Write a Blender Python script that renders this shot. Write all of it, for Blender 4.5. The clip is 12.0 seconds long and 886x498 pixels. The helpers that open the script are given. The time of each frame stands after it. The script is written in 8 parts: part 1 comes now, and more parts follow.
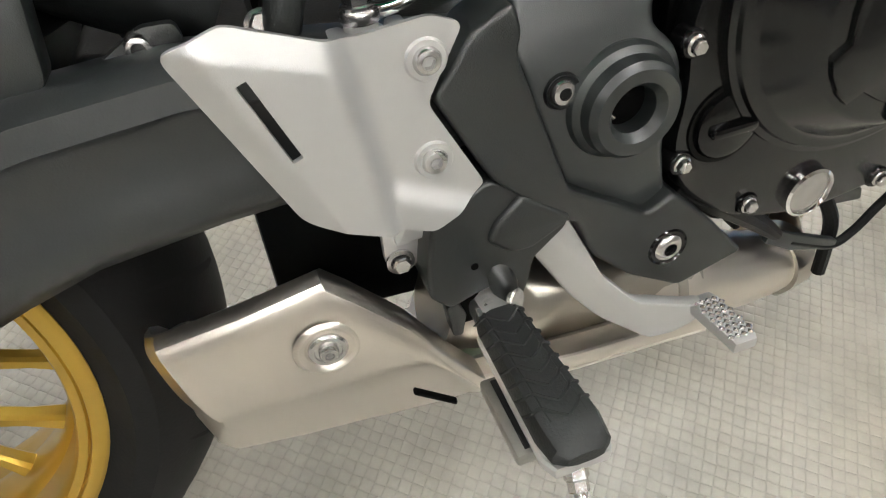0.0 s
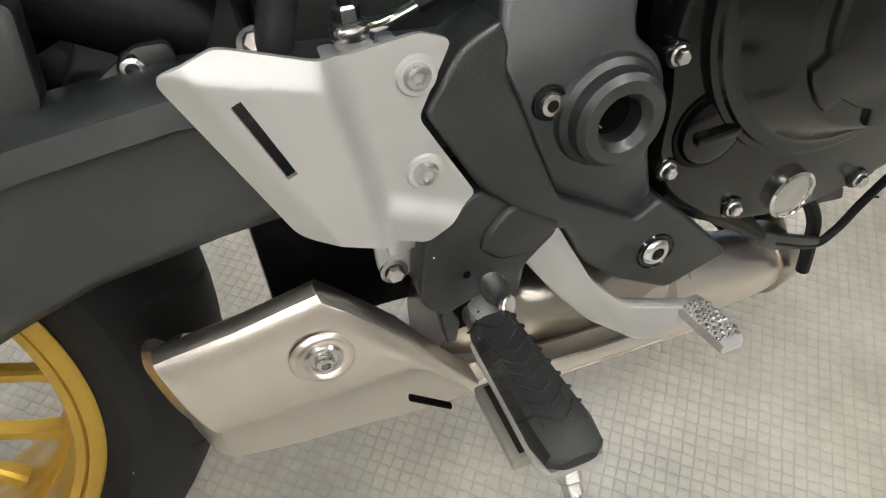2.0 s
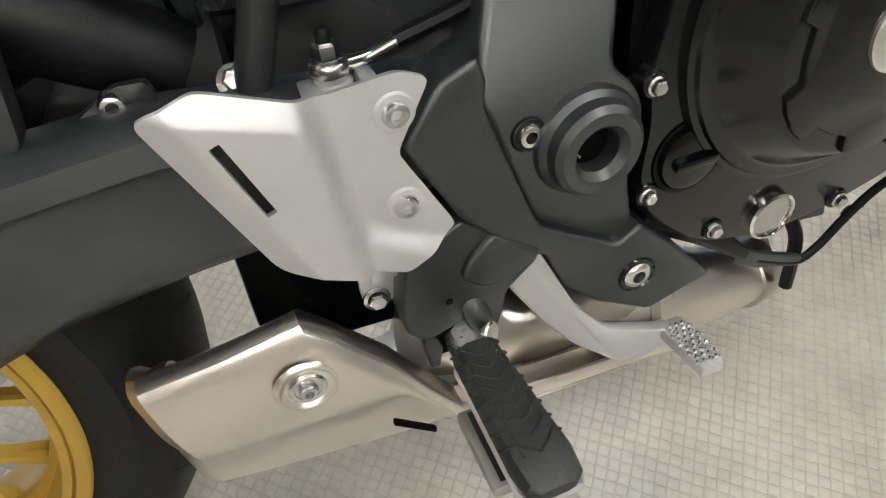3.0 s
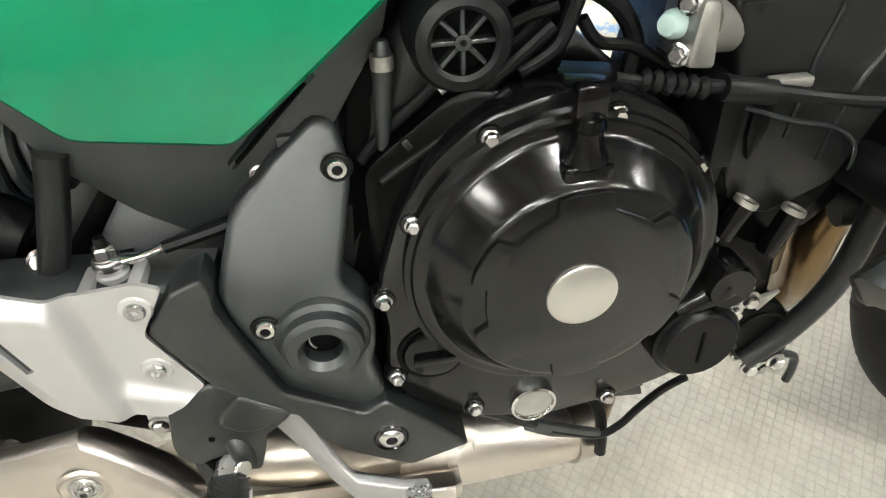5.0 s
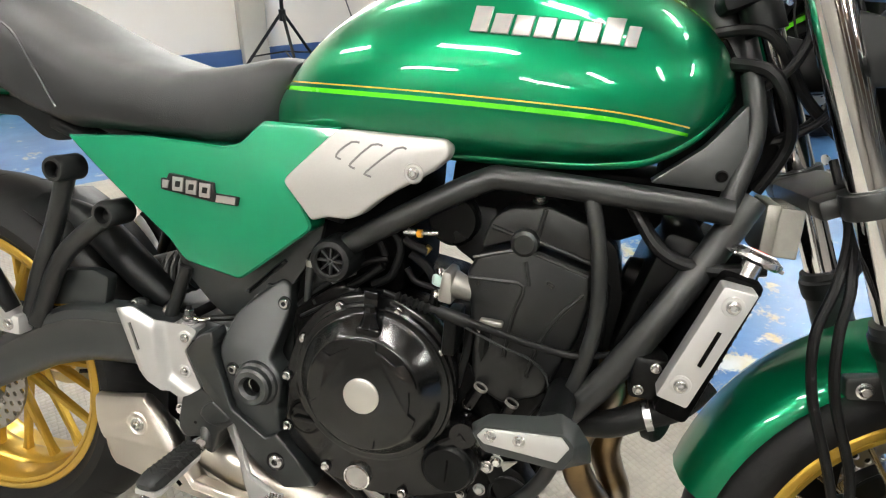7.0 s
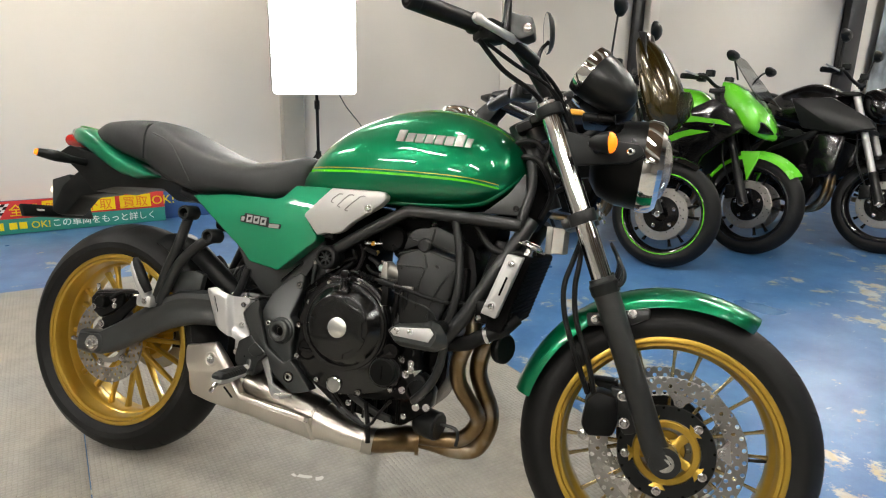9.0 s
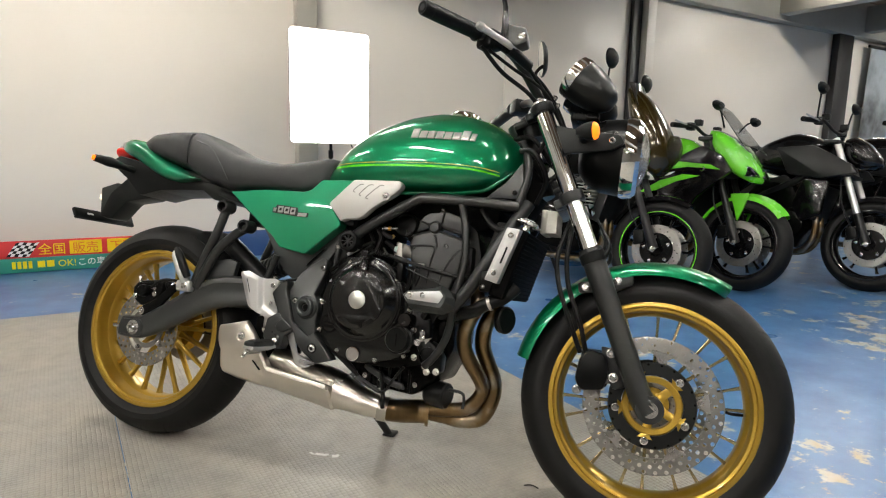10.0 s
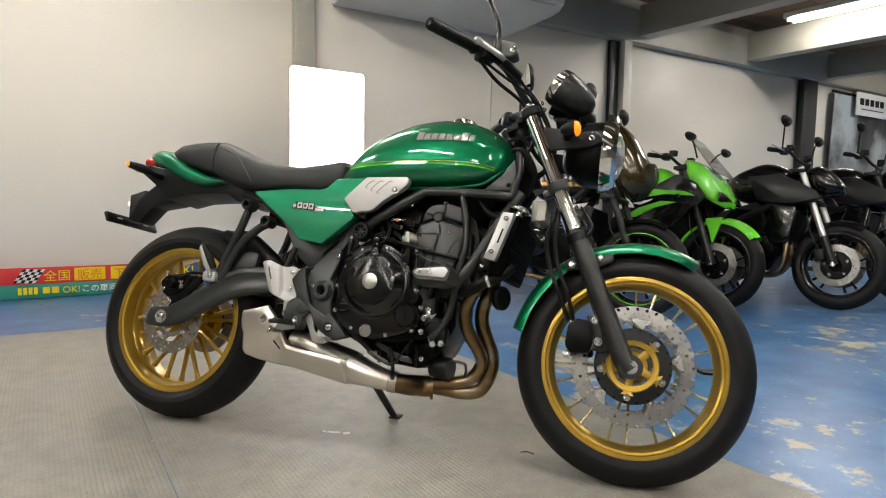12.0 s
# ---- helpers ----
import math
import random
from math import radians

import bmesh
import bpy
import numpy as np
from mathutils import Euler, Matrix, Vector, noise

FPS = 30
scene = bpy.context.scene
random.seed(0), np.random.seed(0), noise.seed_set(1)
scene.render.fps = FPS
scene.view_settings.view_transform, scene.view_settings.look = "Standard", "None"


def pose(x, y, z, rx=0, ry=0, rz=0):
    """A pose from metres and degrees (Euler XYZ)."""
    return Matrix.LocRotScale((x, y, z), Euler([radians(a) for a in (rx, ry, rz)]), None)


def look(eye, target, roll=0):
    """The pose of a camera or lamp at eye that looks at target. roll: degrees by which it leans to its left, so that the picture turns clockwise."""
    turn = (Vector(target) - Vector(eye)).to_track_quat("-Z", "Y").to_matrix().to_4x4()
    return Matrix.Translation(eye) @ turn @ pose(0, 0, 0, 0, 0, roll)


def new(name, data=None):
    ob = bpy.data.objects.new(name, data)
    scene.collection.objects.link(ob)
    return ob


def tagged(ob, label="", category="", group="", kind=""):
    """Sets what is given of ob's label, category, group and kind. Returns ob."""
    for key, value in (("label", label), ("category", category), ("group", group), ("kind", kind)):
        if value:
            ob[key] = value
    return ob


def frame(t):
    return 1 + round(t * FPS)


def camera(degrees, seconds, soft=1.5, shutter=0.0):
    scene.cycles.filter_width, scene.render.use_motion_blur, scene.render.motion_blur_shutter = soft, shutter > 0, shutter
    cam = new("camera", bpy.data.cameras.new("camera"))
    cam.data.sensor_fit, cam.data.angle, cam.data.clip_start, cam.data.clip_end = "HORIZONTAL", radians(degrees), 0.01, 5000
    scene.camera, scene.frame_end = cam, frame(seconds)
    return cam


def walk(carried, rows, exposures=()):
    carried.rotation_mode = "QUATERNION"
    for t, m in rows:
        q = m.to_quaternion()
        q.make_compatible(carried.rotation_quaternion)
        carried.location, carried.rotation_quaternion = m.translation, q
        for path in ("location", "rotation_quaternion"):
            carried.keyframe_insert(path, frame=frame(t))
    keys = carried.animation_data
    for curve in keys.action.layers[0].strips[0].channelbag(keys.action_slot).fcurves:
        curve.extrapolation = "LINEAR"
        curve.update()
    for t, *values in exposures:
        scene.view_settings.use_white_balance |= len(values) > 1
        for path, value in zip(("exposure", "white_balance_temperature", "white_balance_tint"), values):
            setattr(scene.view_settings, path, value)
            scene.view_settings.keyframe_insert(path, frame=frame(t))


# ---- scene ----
cam = camera(69.9, 12.0, 1.15)
PATH = [
    (0, (0.414, -0.321, 0.665), (0.719, 0.853, -0.925), -1.5),
    (0.5, (0.415, -0.322, 0.664), (0.725, 0.849, -0.927), -1.4),
    (1, (0.411, -0.326, 0.669), (0.728, 0.844, -0.922), -1.4),
    (1.5, (0.412, -0.323, 0.668), (0.738, 0.847, -0.92), -1.3),
    (2, (0.413, -0.32, 0.673), (0.748, 0.843, -0.919), -1.3),
    (2.5, (0.416, -0.321, 0.676), (0.758, 0.84, -0.916), -1.3),
    (2.7, (0.418, -0.318, 0.679), (0.772, 0.84, -0.913), -1.0),
    (4.3, (0.508, -0.305, 0.732), (0.819, 0.89, -0.841), 0.7),
    (4.5, (0.537, -0.309, 0.747), (0.808, 0.897, -0.825), 0.4),
    (5, (0.615, -0.332, 0.804), (0.778, 0.957, -0.717), 0.6),
    (5.5, (0.705, -0.366, 0.854), (0.692, 1.035, -0.574), 0.3),
    (6, (0.797, -0.423, 0.917), (0.534, 1.098, -0.355), -0.8),
    (6.5, (0.909, -0.505, 0.951), (0.458, 1.102, -0.15), 0.2),
    (7, (1.003, -0.627, 1.004), (0.424, 1.036, 0.055), 1.2),
    (7.5, (1.125, -0.767, 1.037), (0.476, 0.946, 0.232), 1.6),
    (7.7, (1.145, -0.85, 1.065), (0.574, 0.894, 0.269), 2.1),
    (9.3, (1.47, -1.278, 1.014), (0.716, 0.515, 0.551), 1.3),
    (9.5, (1.486, -1.317, 0.985), (0.727, 0.485, 0.565), 1.3),
    (10, (1.507, -1.434, 0.871), (0.742, 0.387, 0.554), 1.3),
    (10.5, (1.536, -1.523, 0.789), (0.773, 0.31, 0.552), 1.2),
    (11, (1.553, -1.59, 0.744), (0.798, 0.253, 0.558), 1.1),
    (11.5, (1.556, -1.635, 0.73), (0.812, 0.214, 0.564), 1.1),
    (12, (1.552, -1.657, 0.73), (0.819, 0.197, 0.567), 1.0),
]
walk(cam, [(t, look(eye, target, roll)) for t, eye, target, roll in PATH], [(0, 0.48, 6330, 8), (2.7, 0.48, 6330, 8), (4.5, 0.78, 6330, 6), (5.5, 1.12, 6400, 6), (6.0, 1.18, 6420, 6), (6.5, 1.0, 6450, 8), (7.5, 0.56, 6550, 9), (9.5, 0.18, 6640, 9), (12, -0.06, 6640, 9)])


# ---------- light ----------
world = bpy.data.worlds.new("world")
scene.world = world
world.use_nodes = True
world.node_tree.nodes["Background"].inputs[0].default_value = (0.75, 0.8, 0.85, 1)
world.node_tree.nodes["Background"].inputs[1].default_value = 0.03


# ---------- materials ----------
def material(name, colour, rough=0.5, metal=0.0, vary=0.12, scale=30.0, bump=0.0, bump_scale=200.0, coat=0.0, rough_vary=0.1, spec=0.5, aniso=0.0):
    m = bpy.data.materials.new(name)
    m.use_nodes = True
    nt = m.node_tree
    b = nt.nodes["Principled BSDF"]
    b.inputs["Base Color"].default_value = (*colour, 1)
    b.inputs["Roughness"].default_value = rough
    b.inputs["Metallic"].default_value = metal
    b.inputs["Coat Weight"].default_value = coat
    b.inputs["Coat Roughness"].default_value = 0.04
    b.inputs["Specular IOR Level"].default_value = spec
    b.inputs["Anisotropic"].default_value = aniso
    tc = nt.nodes.new("ShaderNodeTexCoord")
    if vary > 0:
        n1 = nt.nodes.new("ShaderNodeTexNoise")
        n1.inputs["Scale"].default_value = scale
        n1.inputs["Detail"].default_value = 6
        nt.links.new(tc.outputs["Object"], n1.inputs["Vector"])
        mix = nt.nodes.new("ShaderNodeMix")
        mix.data_type = "RGBA"
        mix.inputs[6].default_value = (*[c * (1 - vary) for c in colour], 1)
        mix.inputs[7].default_value = (*[min(1, c * (1 + vary)) for c in colour], 1)
        nt.links.new(n1.outputs["Fac"], mix.inputs[0])
        nt.links.new(mix.outputs[2], b.inputs["Base Color"])
        if rough_vary > 0:
            mr = nt.nodes.new("ShaderNodeMapRange")
            mr.inputs["To Min"].default_value = max(0, rough - rough_vary)
            mr.inputs["To Max"].default_value = min(1, rough + rough_vary)
            n2 = nt.nodes.new("ShaderNodeTexNoise")
            n2.inputs["Scale"].default_value = scale * 0.3
            n2.inputs["Detail"].default_value = 4
            nt.links.new(tc.outputs["Object"], n2.inputs["Vector"])
            nt.links.new(n2.outputs["Fac"], mr.inputs["Value"])
            nt.links.new(mr.outputs["Result"], b.inputs["Roughness"])
    if bump > 0:
        n3 = nt.nodes.new("ShaderNodeTexNoise")
        n3.inputs["Scale"].default_value = bump_scale
        n3.inputs["Detail"].default_value = 3
        nt.links.new(tc.outputs["Object"], n3.inputs["Vector"])
        bp = nt.nodes.new("ShaderNodeBump")
        bp.inputs["Strength"].default_value = bump
        bp.inputs["Distance"].default_value = 0.001
        nt.links.new(n3.outputs["Fac"], bp.inputs["Height"])
        nt.links.new(bp.outputs["Normal"], b.inputs["Normal"])
    return m


def glowing(name, colour, strength):
    m = bpy.data.materials.new(name)
    m.use_nodes = True
    b = m.node_tree.nodes["Principled BSDF"]
    b.inputs["Base Color"].default_value = (*colour, 1)
    b.inputs["Emission Color"].default_value = (*colour, 1)
    b.inputs["Emission Strength"].default_value = strength
    return m


def clear(name, colour, rough=0.02, ior=1.45):
    m = bpy.data.materials.new(name)
    m.use_nodes = True
    b = m.node_tree.nodes["Principled BSDF"]
    b.inputs["Base Color"].default_value = (*colour, 1)
    b.inputs["Transmission Weight"].default_value = 1.0
    b.inputs["Roughness"].default_value = rough
    b.inputs["IOR"].default_value = ior
    return m


def brushed(name, colour, rough=0.3, axis=0):
    """Metal with fine scratches that run along one axis."""
    m = material(name, colour, rough, 1.0, 0.06, 12.0, rough_vary=0.06)
    nt = m.node_tree
    b = nt.nodes["Principled BSDF"]
    tc = nt.nodes.new("ShaderNodeTexCoord")
    mp = nt.nodes.new("ShaderNodeMapping")
    s = [900.0, 900.0, 900.0]
    s[axis] = 12.0
    mp.inputs["Scale"].default_value = s
    n = nt.nodes.new("ShaderNodeTexNoise")
    n.inputs["Scale"].default_value = 1.0
    n.inputs["Detail"].default_value = 2
    bp = nt.nodes.new("ShaderNodeBump")
    bp.inputs["Strength"].default_value = 0.12
    bp.inputs["Distance"].default_value = 0.0005
    nt.links.new(tc.outputs["Object"], mp.inputs["Vector"])
    nt.links.new(mp.outputs["Vector"], n.inputs["Vector"])
    nt.links.new(n.outputs["Fac"], bp.inputs["Height"])
    nt.links.new(bp.outputs["Normal"], b.inputs["Normal"])
    return m


GREEN = material("candy_green", (0.0005, 0.150, 0.060), 0.34, 0.66, 0.05, 900.0, coat=0.9, rough_vary=0.02, spec=0.12)
GREEN_FLAT = material("green_paint", (0.0005, 0.180, 0.080), 0.42, 0.35, 0.05, 900.0, coat=1.0, rough_vary=0.03, spec=0.2)
LIME = material("lime_paint", (0.12, 0.55, 0.02), 0.25, 0.0, 0.05, 60.0, coat=0.8)
STRIPE_LIME = material("lime_stripe", (0.06, 0.52, 0.01), 0.25, 0.0, 0.03, 60.0, coat=0.8)
STRIPE_GOLD = material("gold_stripe", (0.5, 0.42, 0.05), 0.25, 0.2, 0.03, 60.0, coat=0.8)
PLASTIC = material("black_plastic", (0.0048, 0.0055, 0.0056), 0.4, 0.0, 0.2, 60.0, 0.2, 1400.0, spec=0.2)
PLASTIC_GREY = material("charcoal_plastic", (0.0150, 0.0176, 0.0176), 0.40, 0.0, 0.15, 40.0, 0.12, 1600.0, spec=0.62)
FRAME_BLACK = material("frame_black", (0.0112, 0.0121, 0.0121), 0.36, 0.0, 0.2, 40.0, 0.15, 900.0, spec=0.42)
SWING_BLACK = material("swingarm_black", (0.0150, 0.0172, 0.0177), 0.36, 0.0, 0.2, 25.0, 0.09, 900.0, spec=0.66)
ENGINE = material("engine_black", (0.0012, 0.0013, 0.0013), 0.24, 0.0, 0.3, 25.0, 0.1, 700.0, spec=0.09)
GLOSS = material("gloss_black", (0.002, 0.002, 0.0021), 0.13, 0.0, 0.2, 40.0, 0.03, 500.0, rough_vary=0.04, spec=0.36)
CLUTCH = material("semi_gloss_black", (0.0036, 0.0038, 0.0038), 0.18, 0.0, 0.15, 40.0, 0.04, 700.0, rough_vary=0.02, spec=0.44)
SATIN_BLACK = material("satin_black", (0.0062, 0.007, 0.0071), 0.32, 0.0, 0.12, 40.0, 0.12, 900.0, spec=0.34)
GRAPHITE = material("graphite_plastic", (0.0085, 0.0102, 0.0102), 0.36, 0.0, 0.15, 50.0, 0.25, 1400.0, spec=0.62)
EMBLEM = material("emblem_metal", (0.42, 0.40, 0.39), 0.36, 0.9, 0.06, 60.0)
CASE = material("case_black", (0.0026, 0.0028, 0.0028), 0.3, 0.0, 0.25, 30.0, 0.2, 900.0, spec=0.13)
# near-black: painted shade for holes, slots and hidden depths; also colours the radiator
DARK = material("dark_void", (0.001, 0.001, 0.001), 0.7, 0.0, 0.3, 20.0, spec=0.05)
RUBBER = material("rubber", (0.0034, 0.0036, 0.0037), 0.45, 0.0, 0.25, 50.0, 0.3, 500.0, spec=0.18)
TYRE = material("tyre_rubber", (0.0056, 0.0056, 0.0056), 0.56, 0.0, 0.4, 18.0, 0.2, 350.0, spec=0.2)
PAD = material("peg_rubber", (0.0145, 0.0158, 0.0158), 0.5, 0.0, 0.2, 60.0, 0.3, 700.0, spec=0.32)
SEAT = material("seat_vinyl", (0.0135, 0.0142, 0.0152), 0.47, 0.0, 0.15, 40.0, 0.5, 1100.0, spec=0.42)
GOLD = material("gold_paint", (0.49, 0.315, 0.045), 0.30, 0.72, 0.06, 60.0, coat=0.4, rough_vary=0.02)
SATIN = material("satin_aluminium", (0.53, 0.527, 0.52), 0.43, 0.72, 0.03, 25.0, 0.08, 1800.0, rough_vary=0.03)
SILVER_PAINT = material("silver_paint", (0.46, 0.452, 0.436), 0.42, 0.55, 0.04, 500.0, rough_vary=0.04)
CHROME = material("chrome", (0.82, 0.82, 0.81), 0.06, 1.0, 0.03, 30.0, rough_vary=0.03)
BOLT = material("zinc_bolt", (0.62, 0.61, 0.60), 0.26, 1.0, 0.15, 80.0, rough_vary=0.1)
STEEL = material("disc_steel", (0.37, 0.36, 0.34), 0.34, 1.0, 0.12, 40.0, rough_vary=0.06)
MUFFLER = brushed("brushed_steel", (0.73, 0.68, 0.62), 0.31)
ALLOY = material("cast_alloy", (0.34, 0.33, 0.30), 0.45, 0.8, 0.2, 60.0, 0.3, 500.0)
FOIL = material("silver_sleeve", (0.6, 0.6, 0.6), 0.3, 0.8, 0.2, 300.0)
BRASS = material("brass_fitting", (0.5, 0.36, 0.12), 0.35, 0.9, 0.1, 80.0)
SPOKE = material("spoke_metal", (0.60, 0.50, 0.28), 0.25, 0.95, 0.06, 60.0, rough_vary=0.05)
PIPE = brushed("pipe_steel", (0.48, 0.45, 0.40), 0.3)
RED = material("red_lens", (0.55, 0.015, 0.01), 0.15, 0.0, 0.05, 40.0, coat=0.6)
AMBER_ON = glowing("amber_lamp_lit", (1.0, 0.22, 0.006), 1.05)
AMBER = material("smoked_lens", (0.06, 0.03, 0.015), 0.12, 0.0, 0.1, 40.0, coat=0.6)
GLASS = clear("lamp_glass", (0.97, 0.98, 1.0))
WHITE = material("white_letter", (0.78, 0.78, 0.76), 0.4, 0.0, 0.03)
INK = material("black_letter", (0.007, 0.007, 0.007), 0.4, 0.0, 0.1, spec=0.25)
BRONZE = material("bronze_paint", (0.034, 0.022, 0.0022), 0.22, 0.4, 0.05, 300.0, coat=0.7, rough_vary=0.02)
ORANGE = material("orange_paint", (0.72, 0.33, 0.02), 0.3, 0.0, 0.05, 30.0, coat=0.8)


def heat_tinted():
    """Stainless header pipe, straw to brown where it ran hot."""
    m = brushed("heat_tinted_steel", (0.42, 0.33, 0.22), 0.3)
    nt = m.node_tree
    b = nt.nodes["Principled BSDF"]
    tc = nt.nodes.new("ShaderNodeTexCoord")
    n = nt.nodes.new("ShaderNodeTexNoise")
    n.inputs["Scale"].default_value = 13.0
    n.inputs["Detail"].default_value = 3
    ramp = nt.nodes.new("ShaderNodeValToRGB")
    e = ramp.color_ramp.elements
    e[0].position, e[0].color = 0.3, (0.15, 0.098, 0.05, 1)
    e[1].position, e[1].color = 0.7, (0.34, 0.305, 0.255, 1)
    k = ramp.color_ramp.elements.new(0.5)
    k.color = (0.22, 0.15, 0.075, 1)
    nt.links.new(tc.outputs["Object"], n.inputs["Vector"])
    nt.links.new(n.outputs["Fac"], ramp.inputs["Fac"])
    nt.links.new(ramp.outputs["Color"], b.inputs["Base Color"])
    return m


HEADER = heat_tinted()


# ---------- mesh helpers ----------
def part(name, bm, mat, parent=None, label="", sharp=35, flat=False):
    me = bpy.data.meshes.new(name)
    bmesh.ops.recalc_face_normals(bm, faces=bm.faces)
    for f in bm.faces:
        f.smooth = not flat
    bm.to_mesh(me)
    bm.free()
    if not flat:
        me.set_sharp_from_angle(angle=radians(sharp))
    me.materials.append(mat)
    ob = new(name, me)
    if parent is not None:
        ob.parent = parent
    if label:
        ob["label"] = label
    return ob


def thing(name, label, category, m=None, group="", kind=""):
    ob = new(name)
    ob.empty_display_size = 0.05
    if m is not None:
        ob.matrix_basis = m
    return tagged(ob, label, category, group, kind)


def box(x0, x1, y0, y1, z0, z1, bevel=0.0, seg=2, m=None, bm=None):
    own = bm is None
    bm = bmesh.new() if own else bm
    r = bmesh.ops.create_cube(bm, size=1.0)
    vs = r["verts"]
    bmesh.ops.scale(bm, vec=(x1 - x0, y1 - y0, z1 - z0), verts=vs)
    bmesh.ops.translate(bm, vec=((x0 + x1) / 2, (y0 + y1) / 2, (z0 + z1) / 2), verts=vs)
    if bevel:
        es = list({e for v in vs for e in v.link_edges})
        r = bmesh.ops.bevel(bm, geom=es, offset=bevel, segments=seg, affect="EDGES", profile=0.5)
        vs = list({v for f in r["faces"] for v in f.verts}) if not own else bm.verts[:]
    if m is not None:
        bmesh.ops.transform(bm, matrix=m, verts=vs)
    return bm


def slab(outline, y0, y1, bevel=0.003, seg=2, bm=None, lift=None, cuts=()):
    """A plate cut to an outline in x, z and as thick as from y0 to y1; lift(x, z) shifts its y."""
    bm = bm or bmesh.new()
    a = [bm.verts.new((x, y0, z)) for x, z in outline]
    b = [bm.verts.new((x, y1, z)) for x, z in outline]
    n = len(a)
    fs = [bm.faces.new(a), bm.faces.new(b[::-1])]
    fs += [bm.faces.new((a[i], b[i], b[(i + 1) % n], a[(i + 1) % n])) for i in range(n)]
    bmesh.ops.recalc_face_normals(bm, faces=fs)
    if bevel:
        es = list({e for f in fs[:2] for e in f.edges})
        bmesh.ops.bevel(bm, geom=es, offset=bevel, segments=seg, affect="EDGES", profile=0.5, clamp_overlap=True)
    for z in cuts:
        bmesh.ops.bisect_plane(bm, geom=bm.verts[:] + bm.edges[:] + bm.faces[:], plane_co=(0, 0, z), plane_no=(0, 0, 1))
    if lift:
        for v in bm.verts:
            v.co.y += lift(v.co.x, v.co.z)
    return bm


def rounded(outline, r, n=3):
    """The outline with its corners rounded."""
    out = []
    k = len(outline)
    for i in range(k):
        p, a, b = Vector(outline[i]), Vector(outline[i - 1]), Vector(outline[(i + 1) % k])
        ra = min(r, (a - p).length * 0.45)
        rb = min(r, (b - p).length * 0.45)
        s, e = p + (a - p).normalized() * ra, p + (b - p).normalized() * rb
        for j in range(n + 1):
            t = j / n
            q = s * (1 - t) ** 2 + p * 2 * t * (1 - t) + e * t**2
            out.append((q.x, q.y))
    return out


def spline(pts, n=6):
    """Points along a smooth curve through pts."""
    P = [Vector(p) for p in pts]
    if len(P) == 2:
        return P
    out = []
    for i in range(len(P) - 1):
        p0, p1, p2, p3 = P[max(i - 1, 0)], P[i], P[i + 1], P[min(i + 2, len(P) - 1)]
        for j in range(n):
            t = j / n
            out.append(0.5 * (2 * p1 + (p2 - p0) * t + (2 * p0 - 5 * p1 + 4 * p2 - p3) * t**2 + (3 * p1 - p0 - 3 * p2 + p3) * t**3))
    out.append(P[-1])
    return out


def tube(pts, r, seg=12, n=6, bm=None, flat=1.0):
    """A round bar along a smooth curve; r is a radius or one radius a point; flat squeezes it."""
    bm = bm or bmesh.new()
    C = spline(pts, n)
    k = len(C)
    if isinstance(r, (int, float)):
        R = [r] * k
    else:
        R = [float(np.interp(i / (k - 1) * (len(r) - 1), range(len(r)), r)) for i in range(k)]
    rings = []
    up = None
    for i, c in enumerate(C):
        d = (C[min(i + 1, k - 1)] - C[max(i - 1, 0)]).normalized()
        if up is None:
            up = Vector((0, 1, 0)) if abs(d.y) < 0.9 else Vector((0, 0, 1))
        s = d.cross(up).normalized()
        up = s.cross(d).normalized()
        rings.append([bm.verts.new(c + R[i] * (math.cos(a) * s * flat + math.sin(a) * up)) for a in (2 * math.pi * j / seg for j in range(seg))])
    for a, b in zip(rings, rings[1:]):
        for j in range(seg):
            bm.faces.new((a[j], a[(j + 1) % seg], b[(j + 1) % seg], b[j]))
    bm.faces.new(rings[0][::-1])
    bm.faces.new(rings[-1])
    return bm


def lathe(profile, seg=48, m=None, bm=None, closed=False):
    """A solid of revolution about y. profile: (radius, y) pairs."""
    bm = bm or bmesh.new()
    rings = []
    made = []
    for r, y in profile:
        if r < 1e-6:
            ring = [bm.verts.new((0, y, 0))]
        else:
            ring = [bm.verts.new((r * math.cos(2 * math.pi * j / seg), y, r * math.sin(2 * math.pi * j / seg))) for j in range(seg)]
        rings.append(ring)
        made += ring
    pairs = list(zip(rings, rings[1:])) + ([(rings[-1], rings[0])] if closed else [])
    for a, b in pairs:
        if len(a) == 1 and len(b) == 1:
            continue
        for j in range(seg):
            k = (j + 1) % seg
            if len(a) == 1:
                bm.faces.new((a[0], b[k], b[j]))
            elif len(b) == 1:
                bm.faces.new((a[j], a[k], b[0]))
            else:
                bm.faces.new((a[j], a[k], b[k], b[j]))
    if m is not None:
        bmesh.ops.transform(bm, matrix=m, verts=made)
    return bm


def loft(rings, bm=None, closed=True, caps=True):
    bm = bm or bmesh.new()
    vs = [[bm.verts.new(p) for p in ring] for ring in rings]
    n = len(vs[0])
    for a, b in zip(vs, vs[1:]):
        for j in range(n if closed else n - 1):
            bm.faces.new((a[j], a[(j + 1) % n], b[(j + 1) % n], b[j]))
    if caps and closed:
        bm.faces.new(vs[0][::-1])
        bm.faces.new(vs[-1])
    return bm


def turned(x, y, z, axis):
    """The pose that takes the y axis of a lathe to the given direction, at x, y, z."""
    return Matrix.Translation((x, y, z)) @ Vector(axis).to_track_quat("Y", "Z").to_matrix().to_4x4()


